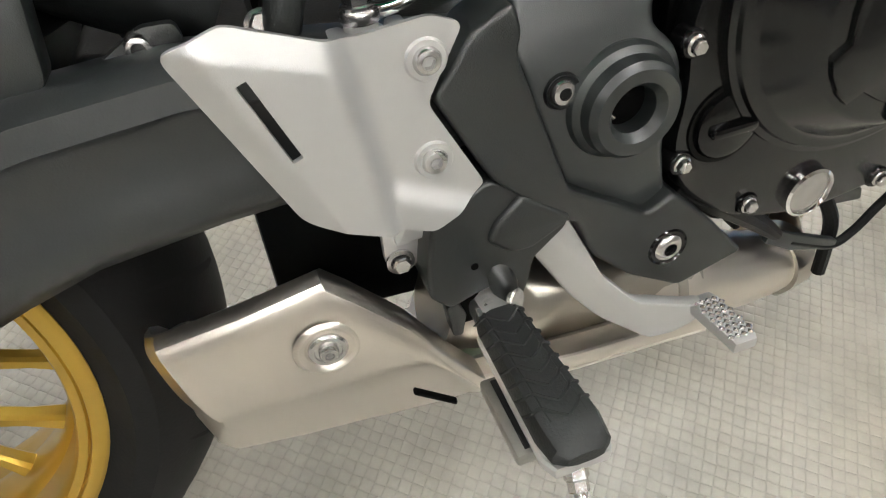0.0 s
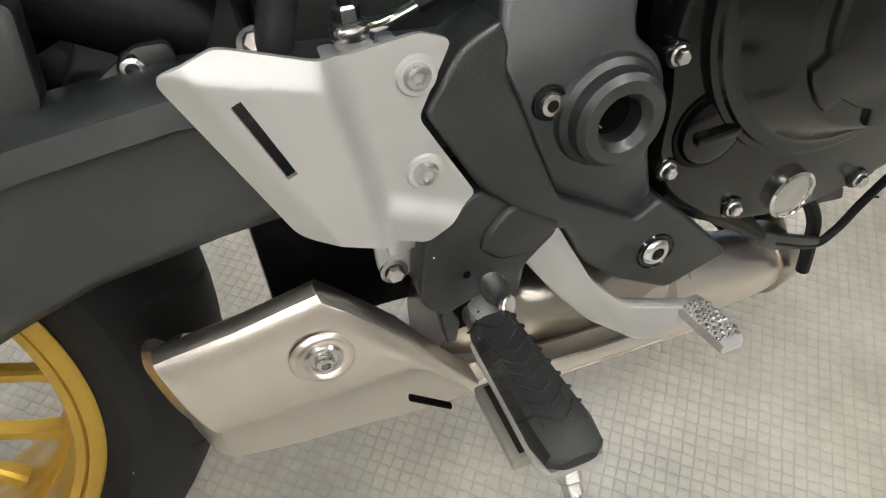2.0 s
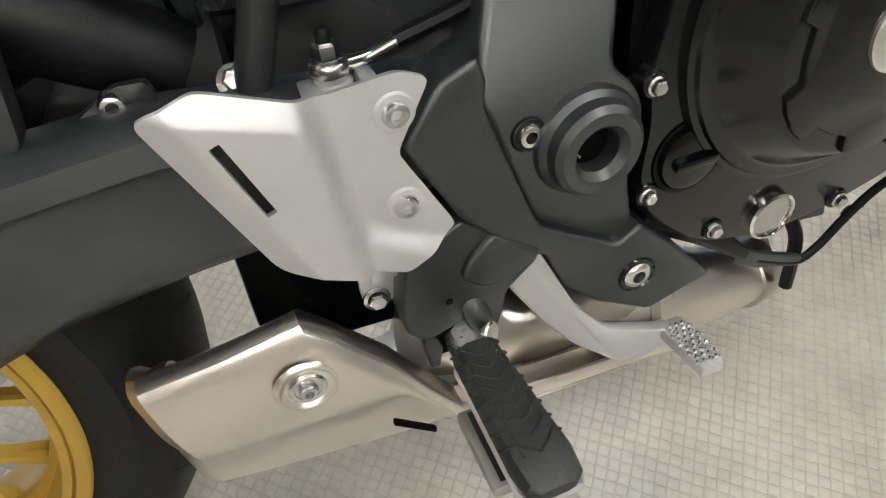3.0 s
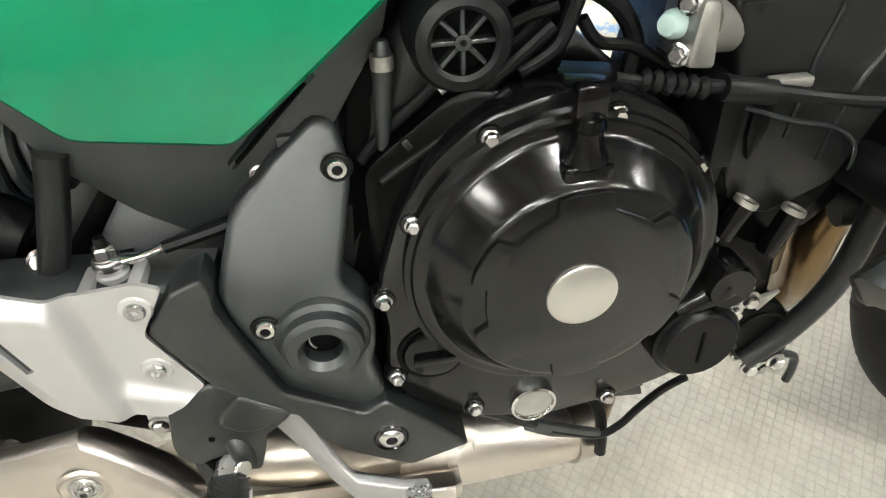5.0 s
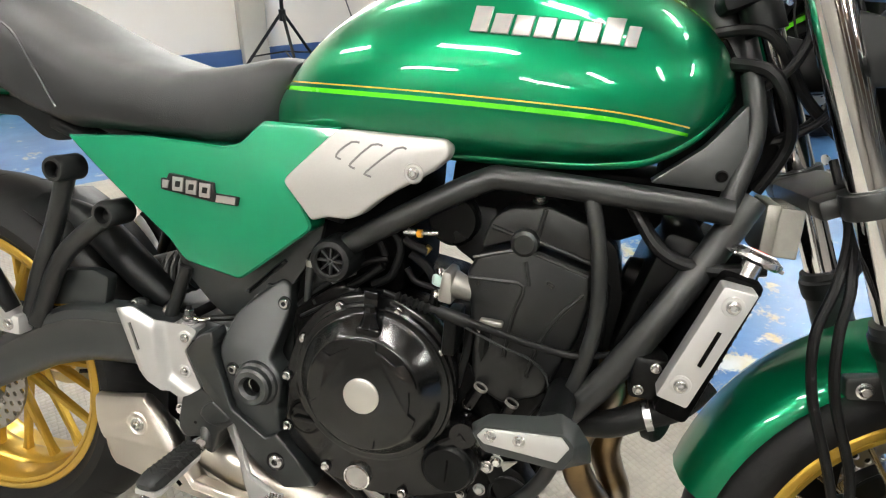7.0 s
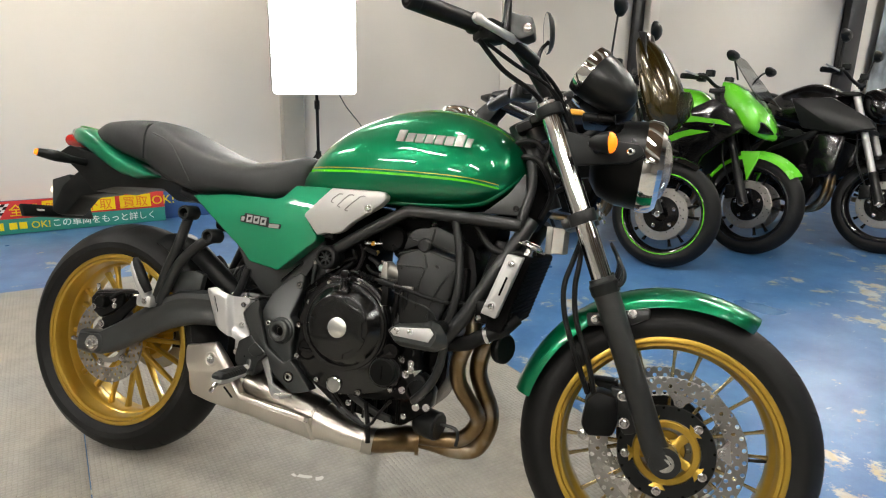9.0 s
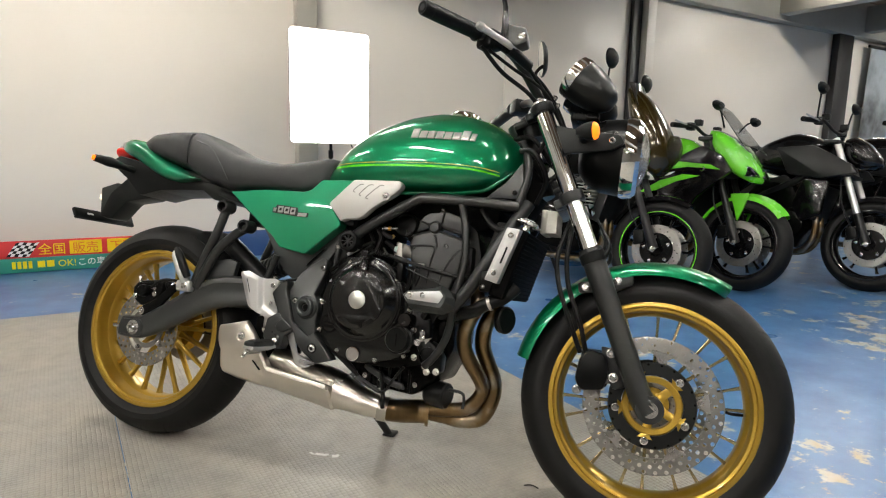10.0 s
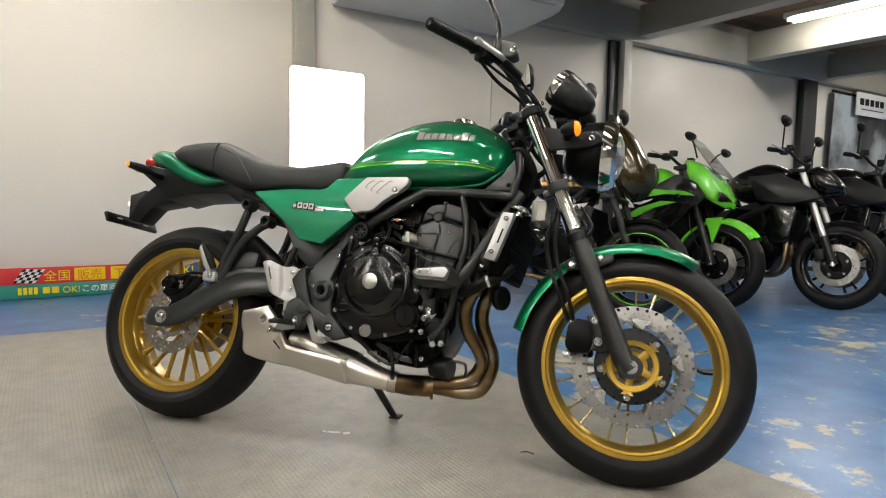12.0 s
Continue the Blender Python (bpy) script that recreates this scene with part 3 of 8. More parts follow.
def wheel(name, label, c, R, half, lip, front):
    """A gold cast wheel with thin paired spokes, tyre, discs; returns the rim, which carries the rest."""
    rim = part(name, lathe(rim_profile(lip, 0.2315), 96, None, closed=True), GOLD, bike, label)
    rim.matrix_basis = Matrix.Translation(c)
    tyre = part("tyre", lathe(tyre_profile(R, half, 0.230, lip), 96, None, closed=False), TYRE, rim, "black road tyre with light wear")
    cut_grooves(tyre, R, half, 22)
    part("hub", lathe([(0.0, -0.045), (0.038, -0.045), (0.044, -0.02), (0.040, 0.0), (0.044, 0.02), (0.038, 0.045), (0, 0.045)], 40), GOLD, rim)
    for i, a in enumerate(ring_of(10, 0.17)):
        for side in (-1, 1):
            part("spoke", spoke(0.040, 0.2005, a + side * 0.05, a + side * 0.125, side * 0.022, side * 0.006, *((0.0046, 0.0027, 0.0060, 0.0045) if front else (0.0075, 0.0048, 0.0085, 0.0065))), SPOKE if front else GOLD, rim)
    part("valve", tube([(0.200, 0, 0.0), (0.176, -0.01, 0.0), (0.160, -0.03, 0.004)], 0.0035, 8), RUBBER, rim)
    return rim


front_wheel = wheel("front_wheel", "gold cast front wheel with thin paired spokes", FRONT, 0.3025, 0.061, 0.054, True)
front_wheel.matrix_basis = STEER @ Matrix.Translation(FRONT)
rear_wheel = wheel("rear_wheel", "gold cast rear wheel with thin paired spokes", REAR, 0.3135, 0.080, 0.066, False)

HUB_A = radians(-26)
for side in (-1, 1):
    y = side * 0.066
    part("brake_disc", drilled_disc(0.115, 0.152, y if side > 0 else y + 0.0045, 0.0045, (0, 1, 0), 76, 0.0047, 2), STEEL, front_wheel, "drilled steel brake disc")
    bm = lathe([(0.067, y - 0.003), (0.094, y - 0.003), (0.096, y), (0.094, y + 0.003), (0.067, y + 0.003)], 60, closed=True)
    part("disc_carrier", bm, SATIN_BLACK, front_wheel, "black disc carrier ring")
    for a in ring_of(5, HUB_A + radians(36)):
        m = Matrix.Rotation(-a, 4, "Y")
        tab = [(0.121, -0.026), (0.113, -0.022), (0.106, -0.012), (0.0965, -0.009), (0.0945, 0.0), (0.0965, 0.009), (0.106, 0.012), (0.113, 0.022), (0.121, 0.026)]
        bm = slab(rounded(tab, 0.003, 2), y - 0.0022, y + 0.0022, 0.0006, 1)
        bmesh.ops.transform(bm, matrix=m, verts=bm.verts[:])
        part("disc_tab", bm, BOLT, front_wheel, "bright steel disc lug")
        part("disc_button", lathe([(0.0022, y + side * 0.0052), (0.0052, y + side * 0.0052), (0.0062, y + side * 0.0042), (0.0062, y + side * 0.002)], 16, Matrix.Translation((0.104 * math.cos(a), 0, 0.104 * math.sin(a)))), BOLT, front_wheel)
    for a in ring_of(5, HUB_A):
        part("disc_boss", lathe([(0, y + side * 0.0045), (0.0095, y + side * 0.0045), (0.0105, y + side * 0.0035), (0.0105, y)], 20, Matrix.Translation((0.0795 * math.cos(a), 0, 0.0795 * math.sin(a)))), GLOSS, front_wheel)
        part("disc_bolt", hexagon_bolt(0.0795 * math.cos(a), y + side * 0.0045, 0.0795 * math.sin(a), 0.0062, 0.006, (0, side, 0)), BOLT, front_wheel)
    for a in ring_of(20, 0.15):
        part("carrier_hole", lathe([(0, y + side * 0.0034), (0.0028, y + side * 0.0034), (0.0028, y)], 10, Matrix.Translation((0.091 * math.cos(a), 0, 0.091 * math.sin(a)))), DARK, front_wheel)
# gold five-armed hub flange
bm = lathe([(0.050, -0.066), (0.0515, -0.0705), (0.0625, -0.0715), (0.0655, -0.068), (0.0655, -0.054), (0.050, -0.054)], 60, closed=True)
part("hub_ring", bm, GOLD, front_wheel)
for a in ring_of(5, HUB_A):
    part("hub_arm", spoke(0.022, 0.074, a, a, -0.060, -0.066, 0.0085, 0.0105, 0.006, 0.005), GOLD, front_wheel)
part("hub_shade", lathe([(0.0, -0.040), (0.060, -0.040), (0.060, -0.035)], 40), DARK, front_wheel)
part("speed_ring", drilled_disc(0.040, 0.058, -0.042, 0.002, (0,), 48, 0.0016), STEEL, front_wheel, "slotted steel sensor ring")
part("axle_cap", lathe([(0, -0.088), (0.020, -0.088), (0.022, -0.080), (0.022, -0.05)], 32), BOLT, front_wheel)

# rear disc, carrier and sprocket side
part("brake_disc", drilled_disc(0.072, 0.110, -0.082, 0.0045, (0, 1, 0), 54, 0.0045, 2), STEEL, rear_wheel, "drilled steel brake disc")
bm = lathe([(0.045, -0.086), (0.058, -0.086), (0.058, -0.080), (0.045, -0.080)], 48, closed=True)
for a in ring_of(5, 0.6):
    box(0.05, 0.078, -0.010, 0.010, -0.002, 0.002, 0.001, 1, Matrix.Rotation(-a, 4, "Y") @ Matrix.Translation((0, -0.083, 0)) @ pose(0, 0, 0, 90, 0, 0), bm)
part("disc_carrier", bm, STEEL, rear_wheel)
for a in ring_of(5, 0.6):
    part("disc_bolt", hexagon_bolt(0.062 * math.cos(a), -0.0865, 0.062 * math.sin(a), 0.006, 0.005), BOLT, rear_wheel)
part("sprocket_carrier", lathe([(0, 0.05), (0.06, 0.05), (0.075, 0.07), (0.06, 0.09), (0, 0.09)], 40), GOLD, rear_wheel)
bm = bmesh.new()
lathe([(0.07, 0.086), (0.105, 0.086), (0.105, 0.092), (0.07, 0.092)], 46, None, bm, True)
part("sprocket", bm, STEEL, rear_wheel)

# ---- swingarm ----
def arm_side(y, sign):
    """One banana-shaped swingarm leg of closed section."""
    rings = []
    for x, zt, zb, w in ((-0.047, 0.322, 0.285, 0.012), (-0.036, 0.342, 0.283, 0.016), (0.0, 0.346, 0.282, 0.017), (0.03, 0.349, 0.284, 0.017), (0.073, 0.372, 0.297, 0.018), (0.11, 0.394, 0.314, 0.018), (0.17, 0.432, 0.346, 0.020),
                         (0.23, 0.467, 0.378, 0.022), (0.265, 0.482, 0.390, 0.023), (0.30, 0.487, 0.400, 0.024), (0.36, 0.490, 0.405, 0.024), (0.42, 0.482, 0.406, 0.024), (0.50, 0.47, 0.41, 0.024)):
        m, h = (zt + zb) / 2, (zt - zb) / 2
        yy = y + sign * 0.02 * max(0, (x - 0.2) / 0.3)
        k = 0.20 * min(1, max(0.12, (x - 0.02) / 0.1))
        prof = ((-1, -0.50), (-0.90, -0.72), (-0.55, -0.95), (0, -1), (0.6, -0.95), (1, -0.6), (1, -0.45), (1 - k, -0.28), (1 - k, 0.40), (1, 0.52), (0.85, 0.92), (0, 1), (-0.6, 0.97), (-0.92, 0.84), (-1, 0.55), (-1 + k, 0.42), (-1 + k, -0.24))
        rings.append([(x, yy + w * a, m + h * b) for a, b in prof])
    return loft(rings)


part("swingarm", arm_side(-0.118, 1), SWING_BLACK, bike, "matte black curved swingarm", 44)
part("swingarm_leg", arm_side(0.118, -1), SWING_BLACK, bike)
part("swingarm_bridge", box(0.30, 0.40, -0.1, 0.1, 0.40, 0.47, 0.012), RUBBER, bike)
# dark filler added so the gap by the pivot reads as shade
part("pivot_filler", box(0.405, 0.56, -0.088, 0.09, 0.400, 0.462, 0.014), RUBBER, bike, "black filler block between the swingarm legs")
part("axle_plate", slab(rounded([(-0.041, 0.293), (-0.034, 0.334), (0.034, 0.339), (0.046, 0.318), (0.038, 0.291)], 0.006), -0.131, -0.1375, 0.002), SWING_BLACK, bike)
part("axle_nut", lathe([(0.0058, -0.140), (0.0058, -0.150), (0.0075, -0.1515), (0.0125, -0.1515), (0.0150, -0.149), (0.0150, -0.138)], 6, Matrix.Translation((0.014, 0, 0.314))), BOLT, bike, "zinc-plated axle nut")
part("axle_washer", lathe([(0.005, -0.1405), (0.0205, -0.1405), (0.0205, -0.134)], 32, Matrix.Translation((0.014, 0, 0.314))), BOLT, bike)
part("axle_end", lathe([(0, -0.146), (0.0050, -0.146), (0.0056, -0.145), (0.0056, -0.13)], 20, Matrix.Translation((0.014, 0, 0.314))), BOLT, bike)
part("chain_adjuster", tube([(-0.075, -0.118, 0.311), (-0.05, -0.118, 0.311)], 0.006, 8), BOLT, bike)
# rear caliper above the disc
cal = part("rear_caliper", slab(rounded([(-0.032, 0.424), (-0.012, 0.447), (0.062, 0.456), (0.078, 0.444), (0.074, 0.412), (0.030, 0.388), (0.006, 0.374), (-0.024, 0.392)], 0.009), -0.113, -0.058, 0.006, 3), CASE, bike, "black rear brake caliper on its bracket")
part("piston_boss", lathe([(0, -0.131), (0.0135, -0.131), (0.0165, -0.128), (0.0185, -0.112)], 28, Matrix.Translation((0.016, 0, 0.420))), CASE, cal)
part("bridge_rib", slab(rounded([(-0.022, 0.426), (-0.008, 0.440), (0.056, 0.449), (0.060, 0.440), (-0.004, 0.430), (-0.018, 0.416)], 0.003), -0.111, -0.1185, 0.002), CASE, cal)
part("slide_boot", lathe([(0.0075, 0.0), (0.0095, 0.004), (0.0078, 0.008), (0.0095, 0.012), (0.0078, 0.016), (0.0095, 0.020), (0.007, 0.026), (0, 0.026)], 18, turned(0.070, -0.098, 0.440, (1, 0, 0.12))), RUBBER, cal)
part("slide_pin", tube([(0.092, -0.098, 0.4425), (0.122, -0.098, 0.446)], 0.0055, 10), BOLT, cal)
part("caliper_bracket", slab(rounded([(0.004, 0.352), (0.014, 0.378), (0.050, 0.392), (0.108, 0.446), (0.122, 0.449), (0.126, 0.432), (0.090, 0.396), (0.058, 0.358), (0.030, 0.344)], 0.006), -0.104, -0.116, 0.003), CASE, cal)
part("bleed_screw", tube([(-0.016, -0.1, 0.44), (-0.022, -0.1, 0.462)], 0.0042, 8), BOLT, cal)
part("banjo_bolt", hexagon_bolt(0.046, -0.113, 0.432, 0.0065, 0.008), BOLT, cal)
part("sensor_bolt", hexagon_bolt(0.014, -0.116, 0.362, 0.0075, 0.006), BOLT, cal)
for x, z in ((-0.018, 0.402), (0.050, 0.414)):
    part("pin", hexagon_bolt(x, -0.113, z, 0.0055, 0.005), BOLT, cal)
part("rear_hose", tube([(0.046, -0.122, 0.432), (0.075, -0.124, 0.452), (0.11, -0.118, 0.458), (0.2, -0.09, 0.45), (0.32, -0.07, 0.455), (0.44, -0.06, 0.46)], 0.0045, 8), RUBBER, bike)
# hugger over the rear tyre and the chain guard
rings = []
for a in [radians(28 + 3.5 * i) for i in range(12)]:
    r = 0.332
    rings.append([(REAR.x + (r + o) * math.cos(a), y, REAR.z + (r + o) * math.sin(a)) for y, o in ((-0.075, -0.028), (-0.05, -0.006), (0, 0.0), (0.05, -0.006), (0.075, -0.028), (0.072, -0.031), (0.05, -0.0095), (0, -0.0035), (-0.05, -0.0095), (-0.072, -0.031))])
part("rear_hugger", loft(rings), PLASTIC, bike, "black plastic rear mudguard")
part("hugger_side", slab(rounded([(0.222, 0.470), (0.240, 0.524), (0.296, 0.534), (0.322, 0.527), (0.3145, 0.486)], 0.005), -0.100, -0.118, 0.003), PLASTIC_GREY, bike, "charcoal mudguard side plate")
part("chain_guard", box(0.03, 0.4, 0.105, 0.112, 0.43, 0.48, 0.01), PLASTIC, bike)
part("shock_spring", tube([(0.33 + 0.11 * i / 60, -0.02 + 0.032 * math.cos(i * 0.9), 0.50 + 0.05 * i / 60 + 0.032 * math.sin(i * 0.9)) for i in range(61)], 0.005, 8, 2), PLASTIC_GREY, bike)
part("shock_body", tube([(0.29, -0.02, 0.50), (0.5, -0.02, 0.58)], 0.022, 16), FRAME_BLACK, bike)
part("shock_cover", tube([(0.19, -0.05, 0.60), (0.25, -0.055, 0.575), (0.33, -0.06, 0.52), (0.38, -0.06, 0.485)], [0.012, 0.026, 0.026, 0.02], 16), PLASTIC, bike)

# ---- engine ----
engine = part("engine", slab(rounded([(0.60, 0.315), (0.66, 0.285), (0.80, 0.262), (0.90, 0.268), (0.945, 0.36), (0.945, 0.43), (0.92, 0.46), (0.84, 0.50), (0.78, 0.56), (0.66, 0.575), (0.60, 0.53)], 0.015), 0.13, -0.055, 0.008), ENGINE, bike, "black twin-cylinder engine with silver bolts")
part("crankcase_side", slab(rounded([(0.60, 0.345), (0.66, 0.322), (0.72, 0.302), (0.80, 0.300), (0.885, 0.318), (0.90, 0.34), (0.905, 0.38), (0.90, 0.435), (0.87, 0.46), (0.84, 0.50), (0.78, 0.56), (0.66, 0.575), (0.60, 0.53)], 0.012), -0.05, -0.112, 0.006), ENGINE, engine)
part("sump", slab(rounded([(0.66, 0.30), (0.71, 0.246), (0.85, 0.234), (0.90, 0.275), (0.90, 0.34), (0.66, 0.34)], 0.012), 0.08, -0.058, 0.008), ENGINE, engine)
for i in range(5):
    part("sump_rib", box(0.725 + 0.028 * i, 0.731 + 0.028 * i, -0.066, -0.05, 0.240, 0.30, 0.002), CASE, engine)
for x, z in ((0.715, 0.268), (0.76, 0.262), (0.81, 0.258), (0.855, 0.262)):
    part("sump_bolt", hexagon_bolt(x, -0.060, z, 0.0048, 0.006), BOLT, engine)
part("brake_switch_lever", slab(rounded([(0.722, 0.300), (0.745, 0.292), (0.80, 0.268), (0.83, 0.262), (0.834, 0.248), (0.80, 0.252), (0.74, 0.278), (0.72, 0.290)], 0.004), -0.070, -0.082, 0.002), PLASTIC_GREY, engine, "grey linkage lever under the engine")
# cylinder block and head, leaning forwards
part("cylinder_block", slab(rounded([(0.835, 0.47), (0.925, 0.43), (0.985, 0.50), (0.985, 0.62), (0.86, 0.60)], 0.01), 0.10, -0.100, 0.006), CASE, engine)
part("block_foot", slab(rounded([(0.828, 0.40), (0.90, 0.42), (0.935, 0.48), (0.845, 0.50)], 0.008), 0.09, -0.106, 0.005), CASE, engine)
CAM = material("cam_cover_black", (0.0048, 0.0052, 0.0053), 0.30, 0.0, 0.2, 30.0, 0.25, 900.0, spec=0.42)
cam_o = [(0.821, 0.615), (0.834, 0.545), (0.841, 0.475), (0.880, 0.458), (0.925, 0.478), (0.958, 0.560), (0.966, 0.610), (0.962, 0.636), (0.905, 0.651), (0.884, 0.655), (0.868, 0.651), (0.832, 0.638)]
cam_cover = part("cam_chain_cover", slab(rounded(cam_o, 0.006), -0.05, -0.1125, 0.006, 3), CAM, engine, "satin black cam chain cover with raised ribs")
cap_o = [(0.8325, 0.6425), (0.864, 0.656), (0.884, 0.661), (0.9055, 0.6560), (0.962, 0.641), (0.966, 0.665), (0.956, 0.687), (0.9025, 0.7040), (0.889, 0.6975), (0.868, 0.6975), (0.8505, 0.689), (0.8405, 0.675)]
head_cover = part("head_cover", slab(rounded(cap_o, 0.010), 0.10, -0.104, 0.009, 3), CAM, engine, "satin black cylinder head cover")
part("head_slope", slab(rounded([(0.86, 0.69), (0.95, 0.685), (0.985, 0.66), (1.0, 0.60), (0.99, 0.50), (0.96, 0.56), (0.965, 0.63)], 0.01), 0.10, -0.075, 0.02, 3), CASE, engine)
part("cover_boss", lathe([(0, -0.118), (0.011, -0.118), (0.015, -0.115), (0.0165, -0.108), (0.0165, -0.09)], 28, Matrix.Translation((0.884, 0, 0.659))), CAM, engine)
for p in ([(0.824, 0.610), (0.860, 0.611), (0.8885, 0.609), (0.8814, 0.5734), (0.876, 0.52)], [(0.956, 0.610), (0.9335, 0.582), (0.914, 0.543), (0.905, 0.50)], [(0.8953, 0.611), (0.8878, 0.639)], [(0.828, 0.6345), (0.866, 0.647), (0.884, 0.6505), (0.905, 0.6465), (0.958, 0.632)]):
    part("rib", tube([(x, -0.1115, z) for x, z in p], 0.0028, 8, 3), CAM, cam_cover)
for p in ([(0.897, 0.667), (0.9025, 0.6995)], [(0.896, 0.6625), (0.9487, 0.6485), (0.960, 0.646)], [(0.8444, 0.672), (0.8728, 0.6645)]):
    part("rib", tube([(x, -0.1035, z) for x, z in p], 0.003, 8), CAM, head_cover)
part("cover_bolt", hexagon_bolt(0.893, -0.085, 0.704, 0.006, 0.008, (0, -0.4, 1)), BOLT, head_cover)
part("cover_bolt", hexagon_bolt(0.845, -0.108, 0.548, 0.005, 0.006), BOLT, cam_cover)
part("head_wire", tube([(0.99, -0.09, 0.72), (1.03, -0.11, 0.672), (1.08, -0.12, 0.662), (1.13, -0.12, 0.672)], 0.008, 10), RUBBER, bike, "black hose below the tank")
# clutch cover: outer flange, raised drum, silver cap
CX, CZ = 0.722, 0.462
fl = [(0.602, 0.455), (0.606, 0.42), (0.602, 0.385), (0.612, 0.352), (0.64, 0.33), (0.665, 0.316), (0.72, 0.305), (0.77, 0.312), (0.815, 0.325), (0.855, 0.345), (0.868, 0.375), (0.852, 0.405), (0.825, 0.425),
      (0.827, 0.455), (0.826, 0.49), (0.814, 0.525), (0.79, 0.552), (0.752, 0.572), (0.715, 0.576), (0.672, 0.566), (0.64, 0.54), (0.618, 0.508)]
cover = part("clutch_cover", slab(rounded(fl, 0.012), -0.10, -0.131, 0.004), CLUTCH, engine, "gloss black clutch cover")
drum = [(0, -0.1668), (0.0690, -0.1664), (0.0718, -0.1654), (0.0740, -0.1632), (0.0880, -0.1465), (0.0898, -0.1440), (0.0912, -0.1424), (0.0945, -0.1414), (0.0985, -0.1410), (0.1000, -0.1385), (0.1035, -0.1375), (0.1045, -0.128)]
part("clutch_drum", lathe(drum, 96, Matrix.Translation((CX, 0, CZ))), CLUTCH, cover)
part("clutch_cap", lathe([(0, -0.1728), (0.0205, -0.1728), (0.0222, -0.1718), (0.0225, -0.169)], 48, Matrix.Translation((CX, 0, CZ))), brushed("spun_aluminium", (0.68, 0.67, 0.64), 0.3), cover, "spun silver cap")
# six raised shoulders with a satin face between the notches
star = []
for i in range(6):
    a = 2 * math.pi * i / 6 + 0.5585
    star += [(CX + r * math.cos(a + o), CZ + r * math.sin(a + o)) for r, o in ((0.0698, -0.23), (0.0706, -0.10), (0.0706, 0.10), (0.0698, 0.23), (0.0598, 0.285), (0.0592, 0.52), (0.0598, 0.762))]
part("clutch_face", slab(star, -0.160, -0.1700, 0.0016, 2), CLUTCH, cover, "satin black notched cover face")
for x, z in ((0.6045, 0.4465), (0.6075, 0.3755), (0.6635, 0.3293), (0.627, 0.502), (0.674, 0.553), (0.748, 0.559), (0.805, 0.52), (0.818, 0.451), (0.77, 0.318), (0.845, 0.338)):
    part("boss", lathe([(0.0088, -0.122), (0.0080, -0.1312), (0.0070, -0.1325), (0, -0.1325)], 24, Matrix.Translation((x, 0, z))), GLOSS, cover)
    part("cover_bolt", hexagon_bolt(x, -0.1325, z, 0.0043, 0.0058, washer=1.32), BOLT, cover)
# oil filler cap, level window, water pump and pulser caps
part("filler_seat", lathe([(0.0215, -0.128), (0.0215, -0.1325), (0.0245, -0.1325), (0.0262, -0.128)], 40, Matrix.Translation((0.634, 0, 0.3945)), closed=True), ENGINE, cover)
filler = part("oil_filler_cap", lathe([(0, -0.1365), (0.0165, -0.1365), (0.0200, -0.1352), (0.0212, -0.132), (0.0212, -0.122)], 40, Matrix.Translation((0.634, 0, 0.3945))), GLOSS, cover, "glossy black oil filler cap")
part("grip_bar", box(0.6195, 0.6490, -0.1415, -0.1355, 0.3905, 0.3975, 0.0025), GLOSS, filler)
win = part("oil_window", lathe([(0.0145, -0.133), (0.0175, -0.133), (0.0178, -0.138), (0.0158, -0.139), (0.0145, -0.137)], 40, Matrix.Translation((0.709, 0.002, 0.326)), closed=True), CHROME, cover, "round oil level window")
part("pane", lathe([(0, -0.1362), (0.0148, -0.1358), (0.0148, -0.132)], 32, Matrix.Translation((0.709, 0.002, 0.326))), material("oil_glass", (0.22, 0.21, 0.19), 0.08, 0.0, 0.2, 90.0, coat=1.0), win)
cap = part("crank_cap", lathe([(0, -0.150), (0.0275, -0.150), (0.0295, -0.148), (0.031, -0.144), (0.0335, -0.143), (0.035, -0.12)], 48, Matrix.Translation((0.828, 0, 0.376))), CASE, cover, "black round inspection cap with a slot")
part("slot", box(0.8265, 0.8295, -0.1510, -0.149, 0.361, 0.391, 0.0006, 1), DARK, cap)
part("small_cap", lathe([(0, -0.147), (0.016, -0.147), (0.018, -0.143), (0.018, -0.12)], 32, Matrix.Translation((0.843, 0, 0.425))), GLOSS, cover)
part("cap_neck", tube([(0.815, -0.13, 0.40), (0.845, -0.135, 0.425)], 0.014, 12), GLOSS, cover)
# clutch release and its cable
part("clutch_release", lathe([(0.012, 0.0), (0.014, 0.004), (0.010, 0.012), (0.008, 0.022), (0.0095, 0.024), (0.0075, 0.030), (0, 0.031)], 24, turned(0.722, -0.150, 0.542, (0, -0.2, 1))), GLOSS, engine, "clutch release shaft")
part("release_boss", slab(rounded([(0.706, 0.545), (0.738, 0.545), (0.734, 0.522), (0.722, 0.510), (0.710, 0.522)], 0.006), -0.135, -0.163, 0.004), GLOSS, engine)
part("release_lever", box(0.713, 0.731, -0.158, -0.148, 0.570, 0.588, 0.002), GLOSS, engine, "folded steel clutch lever")
part("clutch_cable", tube([(0.735, -0.15, 0.588), (0.77, -0.148, 0.580), (0.82, -0.142, 0.570), (0.90, -0.135, 0.552), (0.96, -0.125, 0.543), (1.02, -0.10, 0.55)], [0.003, 0.0035, 0.0045, 0.0045, 0.0045, 0.004], 10), RUBBER, bike, "black clutch cable")
